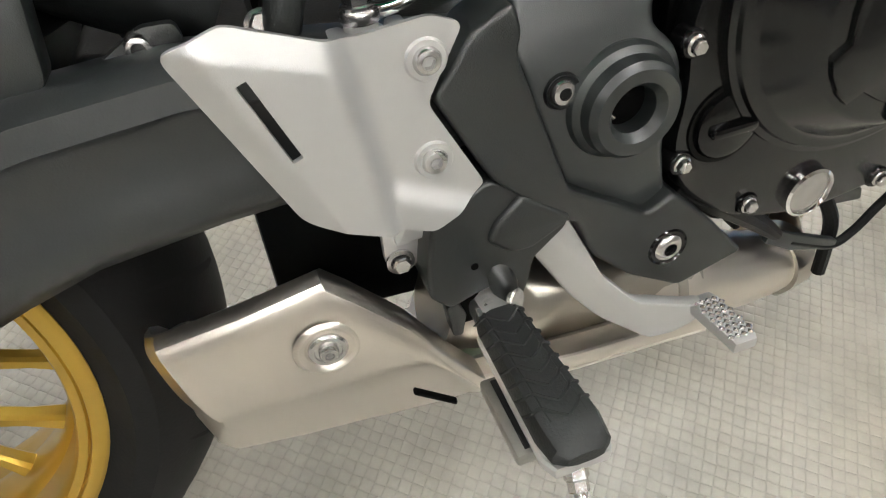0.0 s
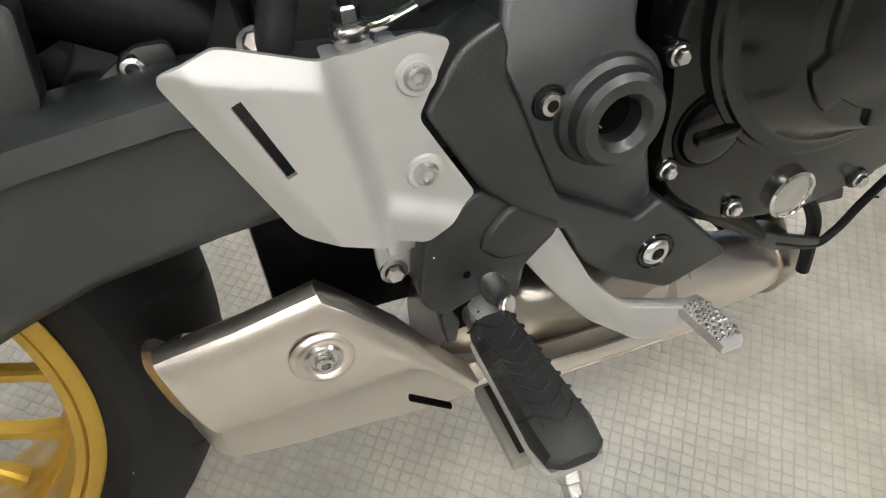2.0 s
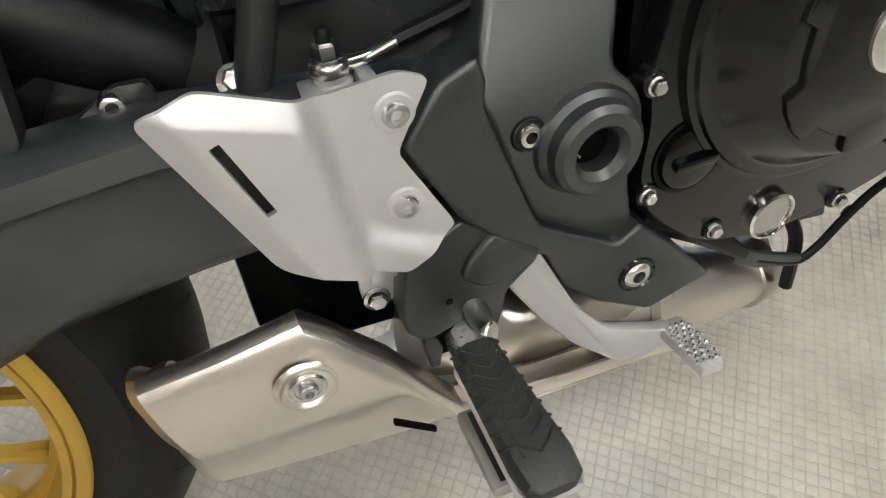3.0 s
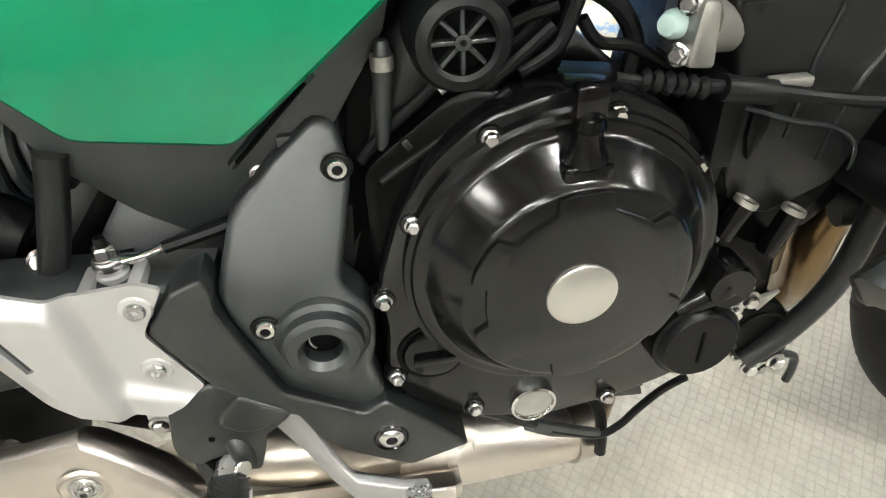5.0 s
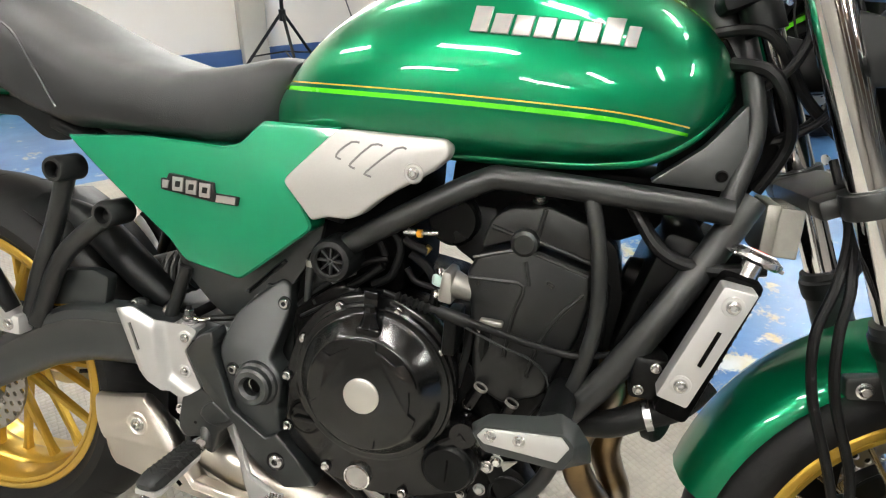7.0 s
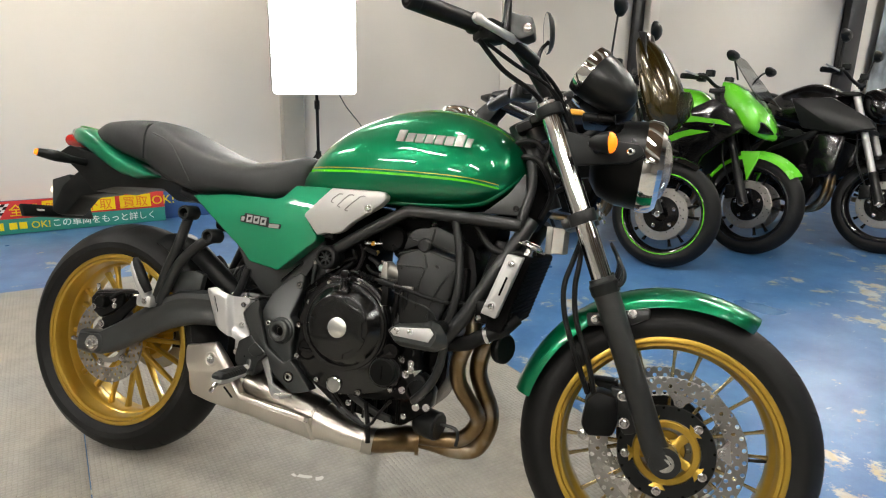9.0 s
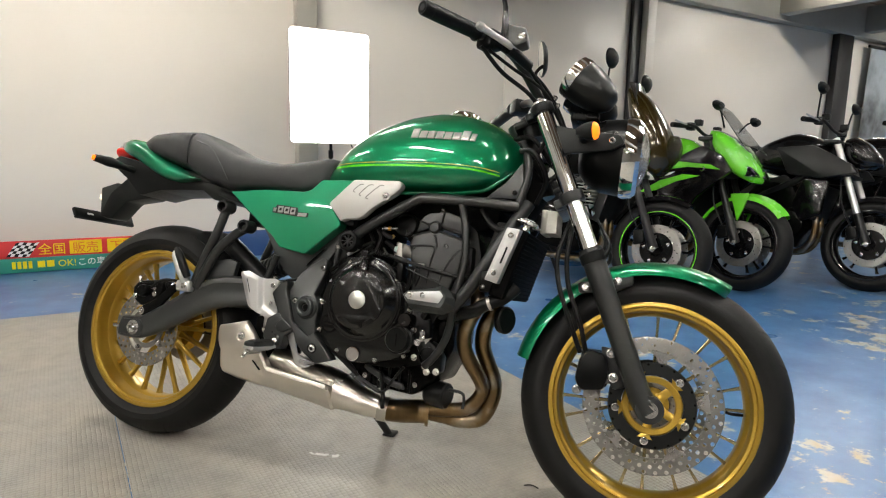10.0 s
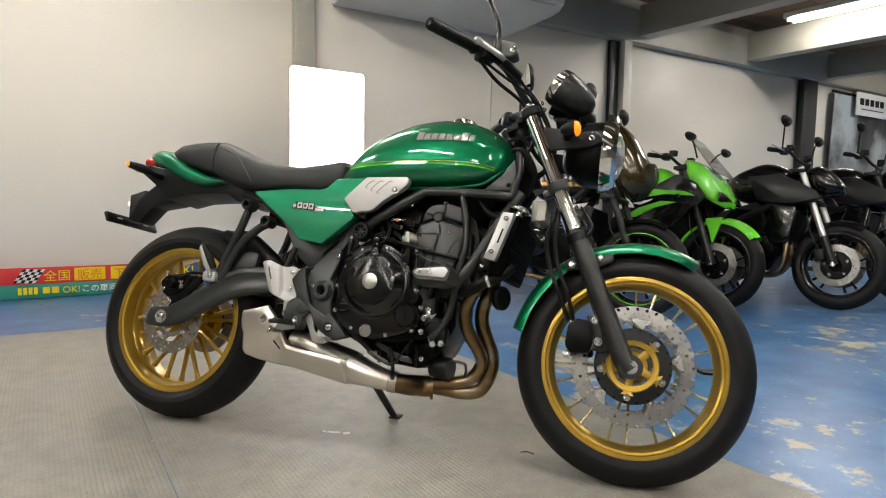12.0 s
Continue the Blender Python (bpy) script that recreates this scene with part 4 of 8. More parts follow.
for i in range(6):
    part("cable_bellow", lathe([(0.004, -0.003), (0.0068, 0), (0.004, 0.003)], 14, turned(0.752 + 0.007 * i, -0.1495 + 0.0003 * i, 0.5845 - 0.0017 * i, (1, 0, -0.25))), RUBBER, bike)
part("cable_sleeve", tube([(0.80, -0.145, 0.574), (0.835, -0.141, 0.566)], 0.0075, 12), PLASTIC, bike)
part("cable_holder", box(0.806, 0.822, -0.142, -0.10, 0.52, 0.572, 0.003), CASE, engine)
# lower engine bolts, oil filter, water pump
part("guide_wire", tube([(0.612, -0.118, 0.352), (0.645, -0.116, 0.330), (0.682, -0.113, 0.303), (0.72, -0.110, 0.270)], [0.010, 0.010, 0.009, 0.005], 10), RUBBER, bike, "black sleeved wire under the clutch cover")
part("wire_clip", slab(rounded([(0.713, 0.279), (0.735, 0.266), (0.782, 0.245), (0.781, 0.236), (0.735, 0.251), (0.71, 0.266)], 0.002), -0.107, -0.113, 0.001), PLASTIC_GREY, bike)
part("guide_wire", tube([(0.735, -0.110, 0.258), (0.778, -0.110, 0.2395), (0.798, -0.110, 0.2465), (0.812, -0.112, 0.268), (0.829, -0.115, 0.292), (0.845, -0.12, 0.31)], 0.0036, 8), RUBBER, bike, "black wiring loop under the engine")
part("drain_hose", tube([(0.772, -0.09, 0.285), (0.783, -0.10, 0.258), (0.7885, -0.10, 0.228), (0.7905, -0.10, 0.199)], 0.0056, 10), RUBBER, bike)
for x, z in ((0.857, 0.402), (0.880, 0.397), (0.838, 0.338), (0.865, 0.336), (0.895, 0.318), (0.84, 0.45)):
    part("case_bolt", hexagon_bolt(x, -0.112, z, 0.0055, 0.007), BOLT, engine)
for x, z in ((0.889, 0.437), (0.916, 0.379), (0.900, 0.361), (0.872, 0.321), (0.900, 0.314), (0.932, 0.42)):
    part("case_bolt", hexagon_bolt(x, -0.055, z, 0.0055, 0.007), BOLT, engine)
part("oil_filter", lathe([(0, 0), (0.028, 0), (0.033, 0.006), (0.034, 0.012), (0.034, 0.055), (0.030, 0.06), (0, 0.06)], 32, turned(0.872, 0.0, 0.244, (0.95, -0.2, -0.1))), PLASTIC, engine, "black oil filter")
pump = part("water_pump", slab(rounded([(0.868, 0.366), (0.884, 0.336), (0.900, 0.303), (0.936, 0.306), (0.938, 0.345), (0.915, 0.374), (0.886, 0.386)], 0.007), -0.075, -0.117, 0.006), CASE, engine, "black water pump cover")
for x, z in ((0.872, 0.374), (0.883, 0.385), (0.903, 0.306), (0.927, 0.309)):
    part("cover_bolt", hexagon_bolt(x, -0.1175, z, 0.0058, 0.007), BOLT, pump)
part("pump_tab", slab([(0.888, 0.383), (0.908, 0.389), (0.893, 0.372)], -0.114, -0.119, 0.001), ALLOY, pump)
part("pump_ring", lathe([(0.022, -0.117), (0.0245, -0.117), (0.0255, -0.1195), (0.023, -0.1205)], 32, Matrix.Translation((0.902, 0, 0.343)), closed=True), CASE, pump)
part("lower_frame_tube", tube([(0.958, -0.124, 0.474), (0.948, -0.125, 0.40), (0.925, -0.122, 0.352), (0.895, -0.118, 0.318)], 0.0095, 12), FRAME_BLACK, bike)
part("coolant_pipe", tube([(0.945, -0.10, 0.45), (1.0, -0.115, 0.462), (1.035, -0.12, 0.483), (1.075, -0.115, 0.503), (1.10, -0.10, 0.53)], 0.016, 16), RUBBER, bike, "black coolant hose")
part("hose_clip", lathe([(0.0165, -0.004), (0.018, -0.004), (0.018, 0.004), (0.0165, 0.004)], 20, turned(1.045, -0.12, 0.487, (1, 0, 0.4)), closed=True), BOLT, bike)
for x, z, dx, dz in ((0.848, 0.466, 0.006, 0.013), (0.887, 0.450, 0.006, 0.017)):
    stub = part("lead_stub", tube([(x - dx, -0.121, z - dz), (x + dx, -0.121, z + dz)], 0.0078, 14), GLOSS, engine, "black plug lead socket")
    part("stub_collar", lathe([(0.0072, -0.002), (0.0085, -0.002), (0.0085, 0.002), (0.0072, 0.002)], 16, turned(x + dx, -0.121, z + dz, (dx, 0, dz)), closed=True), ALLOY, stub)
# wiring, breather and vacuum hoses between air box and clutch
for y, r, p in ((-0.105, 0.0048, ((0.716, 0.604), (0.693, 0.585), (0.670, 0.568), (0.646, 0.554), (0.622, 0.537), (0.606, 0.512))),
                (-0.098, 0.0042, ((0.720, 0.612), (0.700, 0.607), (0.679, 0.596), (0.660, 0.584), (0.640, 0.566), (0.618, 0.548), (0.602, 0.530))),
                (-0.112, 0.0026, ((0.690, 0.572), (0.668, 0.556), (0.640, 0.540), (0.612, 0.522))),
                (-0.095, 0.0052, ((0.712, 0.668), (0.722, 0.648), (0.7315, 0.634), (0.7335, 0.622), (0.7305, 0.609), (0.722, 0.588), (0.700, 0.575))),
                (-0.090, 0.0050, ((0.694, 0.648), (0.703, 0.632), (0.711, 0.616), (0.712, 0.606), (0.705, 0.596), (0.69, 0.585))),
                (-0.085, 0.0040, ((0.740, 0.60), (0.752, 0.585), (0.775, 0.580), (0.80, 0.565))),
                (-0.080, 0.0060, ((0.742, 0.618), (0.765, 0.603), (0.778, 0.580), (0.776, 0.555), (0.79, 0.53)))):
    part("breather_pipe", tube([(x, y, z) for x, z in p], r, 10), RUBBER, bike)
part("drain_spout", tube([(0.620, -0.104, 0.604), (0.6195, -0.104, 0.585), (0.615, -0.104, 0.540)], [0.0035, 0.0065, 0.0035], 12), PLASTIC_GREY, bike, "black tapering breather spout")
part("spout_clip", lathe([(0.005, -0.004), (0.0068, -0.004), (0.0068, 0.004), (0.005, 0.004)], 14, turned(0.6195, -0.104, 0.592, (0, 0, 1)), closed=True), ALLOY, bike)
for x, z in ((0.654, 0.577), (0.664, 0.583), (0.675, 0.589)):
    part("silver_sleeve", tube([(x - 0.0045, -0.106, z - 0.0026), (x + 0.0045, -0.106, z + 0.0026)], 0.0046, 10), FOIL, bike)
part("harness_tie", lathe([(0.006, -0.002), (0.0075, -0.002), (0.0075, 0.002), (0.006, 0.002)], 12, turned(0.630, -0.105, 0.543, (0.8, 0, 0.55)), closed=True), PLASTIC, bike)
part("cable_stay", slab(rounded([(0.826, 0.558), (0.838, 0.558), (0.836, 0.515), (0.827, 0.468), (0.818, 0.470), (0.826, 0.515)], 0.002), -0.108, -0.116, 0.0015), CASE, engine)
part("cable_stay", slab(rounded([(0.846, 0.564), (0.857, 0.562), (0.858, 0.530), (0.850, 0.508), (0.845, 0.525)], 0.002), -0.108, -0.117, 0.0015), CASE, engine)
part("stay_clip", box(0.845, 0.872, -0.128, -0.118, 0.560, 0.567, 0.002), ALLOY, engine)
part("sensor_wire", tube([(0.822, -0.121, 0.553), (0.847, -0.120, 0.544), (0.875, -0.119, 0.534), (0.906, -0.119, 0.526), (0.927, -0.117, 0.509), (0.935, -0.11, 0.48)], 0.0016, 6), PLASTIC_GREY, bike)
# near-black backing that stands in for shade behind the engine
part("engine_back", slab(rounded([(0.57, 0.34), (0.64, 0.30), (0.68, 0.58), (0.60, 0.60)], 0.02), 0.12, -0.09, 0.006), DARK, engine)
# near-black block added as the shade under the tank
part("under_tank_filler", slab(rounded([(0.775, 0.662), (0.86, 0.668), (0.98, 0.66), (1.03, 0.685), (1.03, 0.742), (0.78, 0.742)], 0.012), 0.08, -0.052, 0.008), DARK, bike, "near-black filler standing in for shade under the tank")
# added to close off the bright floor beside the head
part("head_gap_filler", slab(rounded([(0.790, 0.628), (0.838, 0.60), (0.842, 0.685), (0.790, 0.685)], 0.008), 0.06, -0.056, 0.005), CASE, bike, "black filler closing the gap beside the cylinder head")
part("throttle_body", lathe([(0, -0.075), (0.028, -0.075), (0.032, -0.07), (0.032, 0.08)], 28, Matrix.Translation((0.79, 0, 0.665))), CASE, bike)
part("injector", tube([(0.738, -0.098, 0.650), (0.752, -0.098, 0.6505), (0.766, -0.098, 0.651), (0.780, -0.098, 0.653)], [0.0062, 0.0048, 0.0036, 0.0030], 12), BOLT, bike, "silver fuel injector with a yellow plug")
part("injector_plug", tube([(0.755, -0.101, 0.650), (0.761, -0.101, 0.6505)], 0.0052, 10), ORANGE, bike)
part("fuel_joint", tube([(0.764, -0.095, 0.627), (0.770, -0.095, 0.634)], [0.0048, 0.0042], 12), BRASS, bike)
part("fuel_hose", tube([(0.738, -0.095, 0.640), (0.752, -0.095, 0.632), (0.768, -0.095, 0.628)], 0.0062, 10), RUBBER, bike)
therm = part("thermostat", slab(rounded([(0.791, 0.577), (0.795, 0.615), (0.806, 0.613), (0.809, 0.575)], 0.004), -0.080, -0.122, 0.003), ALLOY, engine, "cast alloy thermostat housing")
part("housing_neck", tube([(0.804, -0.104, 0.596), (0.816, -0.102, 0.593), (0.835, -0.098, 0.586)], [0.019, 0.015, 0.010], 18), ALLOY, therm)
for x, y, z in ((0.792, -0.112, 0.611), (0.789, -0.114, 0.583)):
    part("housing_bolt", hexagon_bolt(x, y, z, 0.0048, 0.006, (-0.75, -0.65, 0.1)), BOLT, therm)
part("housing_sensor", lathe([(0.0, 0.009), (0.006, 0.008), (0.0085, 0.002), (0.0085, -0.006)], 16, turned(0.788, -0.105, 0.598, (-0.85, -0.5, 0.1))), material("pale_teal_plastic", (0.45, 0.6, 0.56), 0.4, 0.0, 0.1, 80.0), therm, "pale teal sensor plug")

# ---- frame ----
for side in (-1, 1):
    y = side * 0.118
    part("frame_tube", tube([(0.655, y * 0.9, 0.612), (0.70, y, 0.645), (0.825, y, 0.721), (0.87, y, 0.730), (1.0, y * 0.98, 0.727), (1.09, y * 0.9, 0.722)], 0.0138, 18), FRAME_BLACK, bike, "matte black frame rail")
    part("down_tube", tube([(1.11, y * 0.75, 0.735), (1.06, y * 0.98, 0.64), (0.997, y * 1.05, 0.526), (0.955, y * 1.05, 0.468)], 0.0162, 18), FRAME_BLACK, bike)
    part("cross_strut", tube([(0.949, y, 0.724), (0.9655, y * 1.03, 0.665), (0.974, y * 1.05, 0.592), (0.966, y * 1.05, 0.53), (0.956, y * 1.05, 0.49)], 0.0088, 14), FRAME_BLACK, bike)
    part("head_strut", tube([(1.085, y * 0.85, 0.722), (1.10, y * 0.75, 0.80), (1.09, y * 0.55, 0.86)], 0.011, 12), FRAME_BLACK, bike)
    part("pivot_tube", tube([(0.655, y * 0.8, 0.612), (0.62, y * 0.6, 0.55), (0.585, y * 0.58, 0.45), (0.57, y * 0.58, 0.34)], 0.022, 14), FRAME_BLACK, bike)
    part("seat_rail", tube([(0.66, y * 0.85, 0.66), (0.45, y * 0.9, 0.70), (0.25, y * 0.62, 0.745), (0.05, y * 0.55, 0.775), (-0.1, y * 0.45, 0.79)], 0.013, 12), FRAME_BLACK, bike)
    part("rail_brace", tube([(0.57, y * 0.45, 0.50), (0.45, y * 0.5, 0.58), (0.30, y * 0.7, 0.695)], 0.011, 12), FRAME_BLACK, bike)
    for p in ([(0.276, y * 1.10, 0.672), (0.255, y * 1.13, 0.60), (0.222, y * 1.13, 0.52), (0.200, y * 1.13, 0.452)], [(0.350, y * 1.08, 0.622), (0.315, y * 1.13, 0.600), (0.262, y * 1.13, 0.55), (0.226, y * 1.13, 0.48), (0.210, y * 1.13, 0.445)]):
        part("peg_bracket_tube", tube(p, 0.0125, 14), FRAME_BLACK, bike)
    for x, z in ((0.276, 0.675), (0.350, 0.625)):
        part("bracket_mount", lathe([(0.0, -0.008), (0.0115, -0.008), (0.0115, 0.022), (0.0155, 0.022), (0.0175, 0.018), (0.0175, -0.02), (0, -0.02)], 24, turned(x, y * 1.12, z, (0, side, 0))), FRAME_BLACK, bike)
    # folded passenger footrest, upright
    peg = part("passenger_peg", tube([(0.197, y * 1.34, 0.472), (0.184, y * 1.38, 0.498), (0.162, y * 1.36, 0.532), (0.148, y * 1.33, 0.548)], [0.011, 0.0130, 0.0125, 0.008], 14, flat=0.8), RUBBER, bike, "folded rubber passenger footrest")
    part("peg_core", tube([(0.188, y * 1.24, 0.452), (0.172, y * 1.31, 0.490), (0.150, y * 1.31, 0.528), (0.142, y * 1.30, 0.540)], [0.013, 0.0175, 0.0145, 0.008], 14, flat=0.9), SATIN, peg, "cast alloy core")
    part("peg_block", box(0.160, 0.205, y * 1.23 - 0.014, y * 1.23 + 0.014, 0.432, 0.462, 0.006), SATIN, peg)
    part("peg_pivot", hexagon_bolt(0.188, y * 1.23 + side * 0.014, 0.448, 0.006, 0.006, (0, side, 0)), BOLT, peg)
    part("tail_strut", tube([(0.432, y * 0.82, 0.556), (0.418, y * 0.84, 0.51), (0.400, y * 0.86, 0.462)], 0.009, 20), FRAME_BLACK, bike)
# pivot plug with a spoked face
PLUG = Matrix.Translation((0.659, -0.014, 0.608))
plug = part("frame_plug", lathe([(0.0165, -0.122), (0.019, -0.124), (0.0245, -0.122), (0.0275, -0.116), (0.028, -0.08)], 48, PLUG), PLASTIC, bike, "black round plug with a spoked face")
part("plug_face", lathe([(0, -0.114), (0.0168, -0.114), (0.0168, -0.122)], 40, PLUG), DARK, plug)
part("plug_hub", lathe([(0.0018, -0.121), (0.0042, -0.121), (0.0046, -0.113), (0.0018, -0.113)], 20, PLUG, closed=True), PLASTIC_GREY, plug)
for a in ring_of(8):
    part("plug_rib", box(0.0042, 0.0168, -0.0012, 0.0012, -0.0035, 0.0035, 0.0005, 1, Matrix.Translation((0.659, -0.131, 0.608)) @ Matrix.Rotation(a, 4, "Y") @ pose(0, 0, 0, 90, 0, 0)), PLASTIC_GREY, plug)

# ---- pivot cover, footrest plate, heel guard ----
cover_o = [(0.508, 0.478), (0.520, 0.512), (0.548, 0.540), (0.577, 0.563), (0.590, 0.556), (0.594, 0.524), (0.579, 0.462), (0.592, 0.450), (0.598, 0.435), (0.596, 0.41), (0.592, 0.396), (0.599, 0.356), (0.583, 0.349), (0.532, 0.382), (0.504, 0.466)]
def cover_lift(x, z):
    return 0.029 * max(0.0, (z - 0.452) / 0.085)


shell = part("pivot_cover", slab(rounded(cover_o, 0.006, 2), -0.100, -0.1355, 0.005, 3, lift=cover_lift, cuts=(0.452,)), PLASTIC_GREY, bike, "charcoal plastic frame cover with a round boss")
part("cover_boss", lathe([(0.0125, -0.120), (0.0125, -0.1470), (0.0160, -0.1520), (0.0225, -0.1520), (0.0255, -0.1485), (0.0268, -0.142), (0.0298, -0.1390), (0.0312, -0.1355), (0.031, -0.13)], 64, Matrix.Translation((0.5628, 0, 0.4275))), PLASTIC_GREY, shell, "round boss with a hole", 22)
part("boss_hole", lathe([(0, -0.1365), (0.0127, -0.1365), (0.0127, -0.130)], 40, Matrix.Translation((0.5628, 0, 0.4275))), DARK, shell)
part("pivot_nut", tube([(0.5628 + 0.0090 * math.cos(a), -0.1375, 0.4275 + 0.0090 * math.sin(a)) for a in [radians(70 + 15 * i) for i in range(12)]], 0.0012, 8), BOLT, shell)
for x, z, y in ((0.529, 0.441, -0.1365), (0.587, 0.534, -0.1105)):
    part("recess", lathe([(0, y + 0.0002), (0.0078, y + 0.0002), (0.0090, y - 0.0008), (0.0098, y + 0.0008)], 28, Matrix.Translation((x, 0, z))), PLASTIC, shell)
    part("cover_bolt", socket_bolt(x, y, z, 0.0068, 0.0036), BOLT, shell)
arm_o = [(0.463, 0.456), (0.483, 0.483), (0.502, 0.491), (0.506, 0.478), (0.503, 0.468), (0.531, 0.388), (0.582, 0.356), (0.597, 0.366), (0.628, 0.336), (0.657, 0.303), (0.611, 0.289), (0.572, 0.313), (0.548, 0.336), (0.536, 0.366), (0.525, 0.368), (0.487, 0.408)]
plate = part("footrest_plate", slab(rounded(arm_o, 0.004, 2), -0.112, -0.1445, 0.006, 3), GRAPHITE, bike, "black angular footrest cover plate")
for x, z in ((0.598, 0.3262),):
    part("recess", lathe([(0, -0.1448), (0.0115, -0.1448), (0.0125, -0.1458), (0.0135, -0.144)], 28, Matrix.Translation((x, 0, z))), GLOSS, plate)
    part("plate_bolt", socket_bolt(x, -0.1446, z, 0.0092, 0.0032), BOLT, plate)
brk = part("peg_bracket", slab(rounded([(0.487, 0.407), (0.455, 0.388), (0.4485, 0.3525), (0.449, 0.338), (0.460, 0.3265), (0.479, 0.333), (0.488, 0.334), (0.4905, 0.313), (0.5015, 0.311), (0.5085, 0.332), (0.5110, 0.346), (0.532, 0.3635), (0.53, 0.375)], 0.004), -0.105, -0.1425, 0.005, 3), GRAPHITE, bike, "black cast footrest bracket")
part("bracket_step", slab(rounded([(0.4835, 0.369), (0.4877, 0.380), (0.503, 0.394), (0.532, 0.373), (0.529, 0.3675), (0.5083, 0.357), (0.4951, 0.3585)], 0.004), -0.136, -0.1462, 0.004, 3), GRAPHITE, brk)
part("bracket_ear", tube([(0.4855, -0.130, 0.352), (0.4895, -0.1375, 0.343), (0.4925, -0.142, 0.333), (0.4940, -0.142, 0.322)], [0.008, 0.0085, 0.0080, 0.007], 16), GRAPHITE, brk)
part("bracket_hole", lathe([(0, -0.1430), (0.0022, -0.1430), (0.0024, -0.1415)], 16, Matrix.Translation((0.4757, 0, 0.3538))), DARK, brk)
part("clevis_shade", box(0.462, 0.486, -0.140, -0.118, 0.310, 0.331, 0.002), DARK, brk)
part("clevis_cheek", slab(rounded([(0.4575, 0.328), (0.4645, 0.331), (0.4690, 0.318), (0.4655, 0.303), (0.4595, 0.304)], 0.002), -0.128, -0.142, 0.002), GRAPHITE, brk)
# silver heel guard: flat by the bolts, swelling out behind them
guard_o = [(0.362, 0.498), (0.364, 0.5015), (0.384, 0.5065), (0.388, 0.506), (0.426, 0.4915), (0.434, 0.490), (0.466, 0.4925), (0.4795, 0.4865), (0.4605, 0.4545), (0.4845, 0.4065), (0.480, 0.4025), (0.469, 0.3950), (0.4555, 0.3885), (0.400, 0.413), (0.3945, 0.4175)]


def guard_sheet():
    """The dished plate as a fine grid cut to its outline, with a long slot through it."""
    bm = bmesh.new()
    o = rounded(guard_o, 0.004, 3)
    bm.faces.new([bm.verts.new((x, 0, z)) for x, z in o])
    for i in range(1, 45):
        g = bm.verts[:] + bm.edges[:] + bm.faces[:]
        bmesh.ops.bisect_plane(bm, geom=g, plane_co=(0.359 + 0.0028 * i, 0, 0), plane_no=(1, 0, 0))
    for i in range(1, 45):
        g = bm.verts[:] + bm.edges[:] + bm.faces[:]
        bmesh.ops.bisect_plane(bm, geom=g, plane_co=(0, 0, 0.386 + 0.0028 * i), plane_no=(0, 0, 1))
    a, b = Vector((0.3870, 0, 0.4865)), Vector((0.4000, 0, 0.4500))
    d = (b - a).normalized()
    s = Vector((d.z, 0, -d.x))
    for co, no in ((a, d), (b, d), (a + s * 0.0024, s), (a - s * 0.0024, s)):
        bmesh.ops.bisect_plane(bm, geom=bm.verts[:] + bm.edges[:] + bm.faces[:], plane_co=co, plane_no=no)
    gone = []
    for f in bm.faces:
        c = f.calc_center_median()
        t = (c - a).dot(d)
        if -0.0001 < t < (b - a).length and abs((c - a).dot(s)) < 0.0024:
            gone.append(f)
    bmesh.ops.delete(bm, geom=gone, context="FACES")
    for v in bm.verts:
        x, z = v.co.x, v.co.z
        # distance behind the fold that runs down behind the bolts, then forwards under them
        f1 = 0.433 + (0.479 - z) * 0.137 - x
        f2 = (0.420 - 0.515 * (x - 0.446) - z) * 0.89
        u1, u2 = (max(0.0, min(1.0, f / 0.0125)) for f in (f1, f2))
        up = max(u1 * u1 * (3 - 2 * u1), 0.4 * u2 * u2 * (3 - 2 * u2))
        top = max(0.0, z - (0.4955 - 0.326 * (x - 0.384))) if x < 0.436 else 0.0
        rim = max(0.0, 0.0125 - ((x - 0.362) * 0.926 + (z - 0.498) * 0.377))
        v.co.y = -0.1425 - 0.0135 * up + 0.5 * top * up + 0.5 * rim
    r = bmesh.ops.extrude_face_region(bm, geom=bm.faces[:])
    bmesh.ops.translate(bm, vec=(0, 0.003, 0), verts=[e for e in r["geom"] if isinstance(e, bmesh.types.BMVert)])
    return bm


guard = part("heel_guard", guard_sheet(), SATIN, bike, "satin silver heel guard plate with a long slot", sharp=50)
for x, z in ((0.4620, 0.4745), (0.4602, 0.4262)):
    part("guard_washer", lathe([(0, -0.1442), (0.0088, -0.1440), (0.0098, -0.1424)], 32, Matrix.Translation((x, 0, z))), SATIN, guard)
    part("guard_bolt", socket_bolt(x, -0.1438, z, 0.0064, 0.0034), BOLT, guard)
# footrest with chevron ribs
PEG0, PEG1 = Vector((0.4820, -0.157, 0.3215)), Vector((0.4845, -0.2465, 0.3235))
peg = part("footrest", tube([PEG0 + Vector((0, 0.02, 0)), PEG0.lerp(PEG1, 0.5) + Vector((0, 0, -0.004)), PEG1], [0.010, 0.0120, 0.0125], 14), SATIN, bike, "rubber-topped rider footrest with a feeler")
pad_rings = []
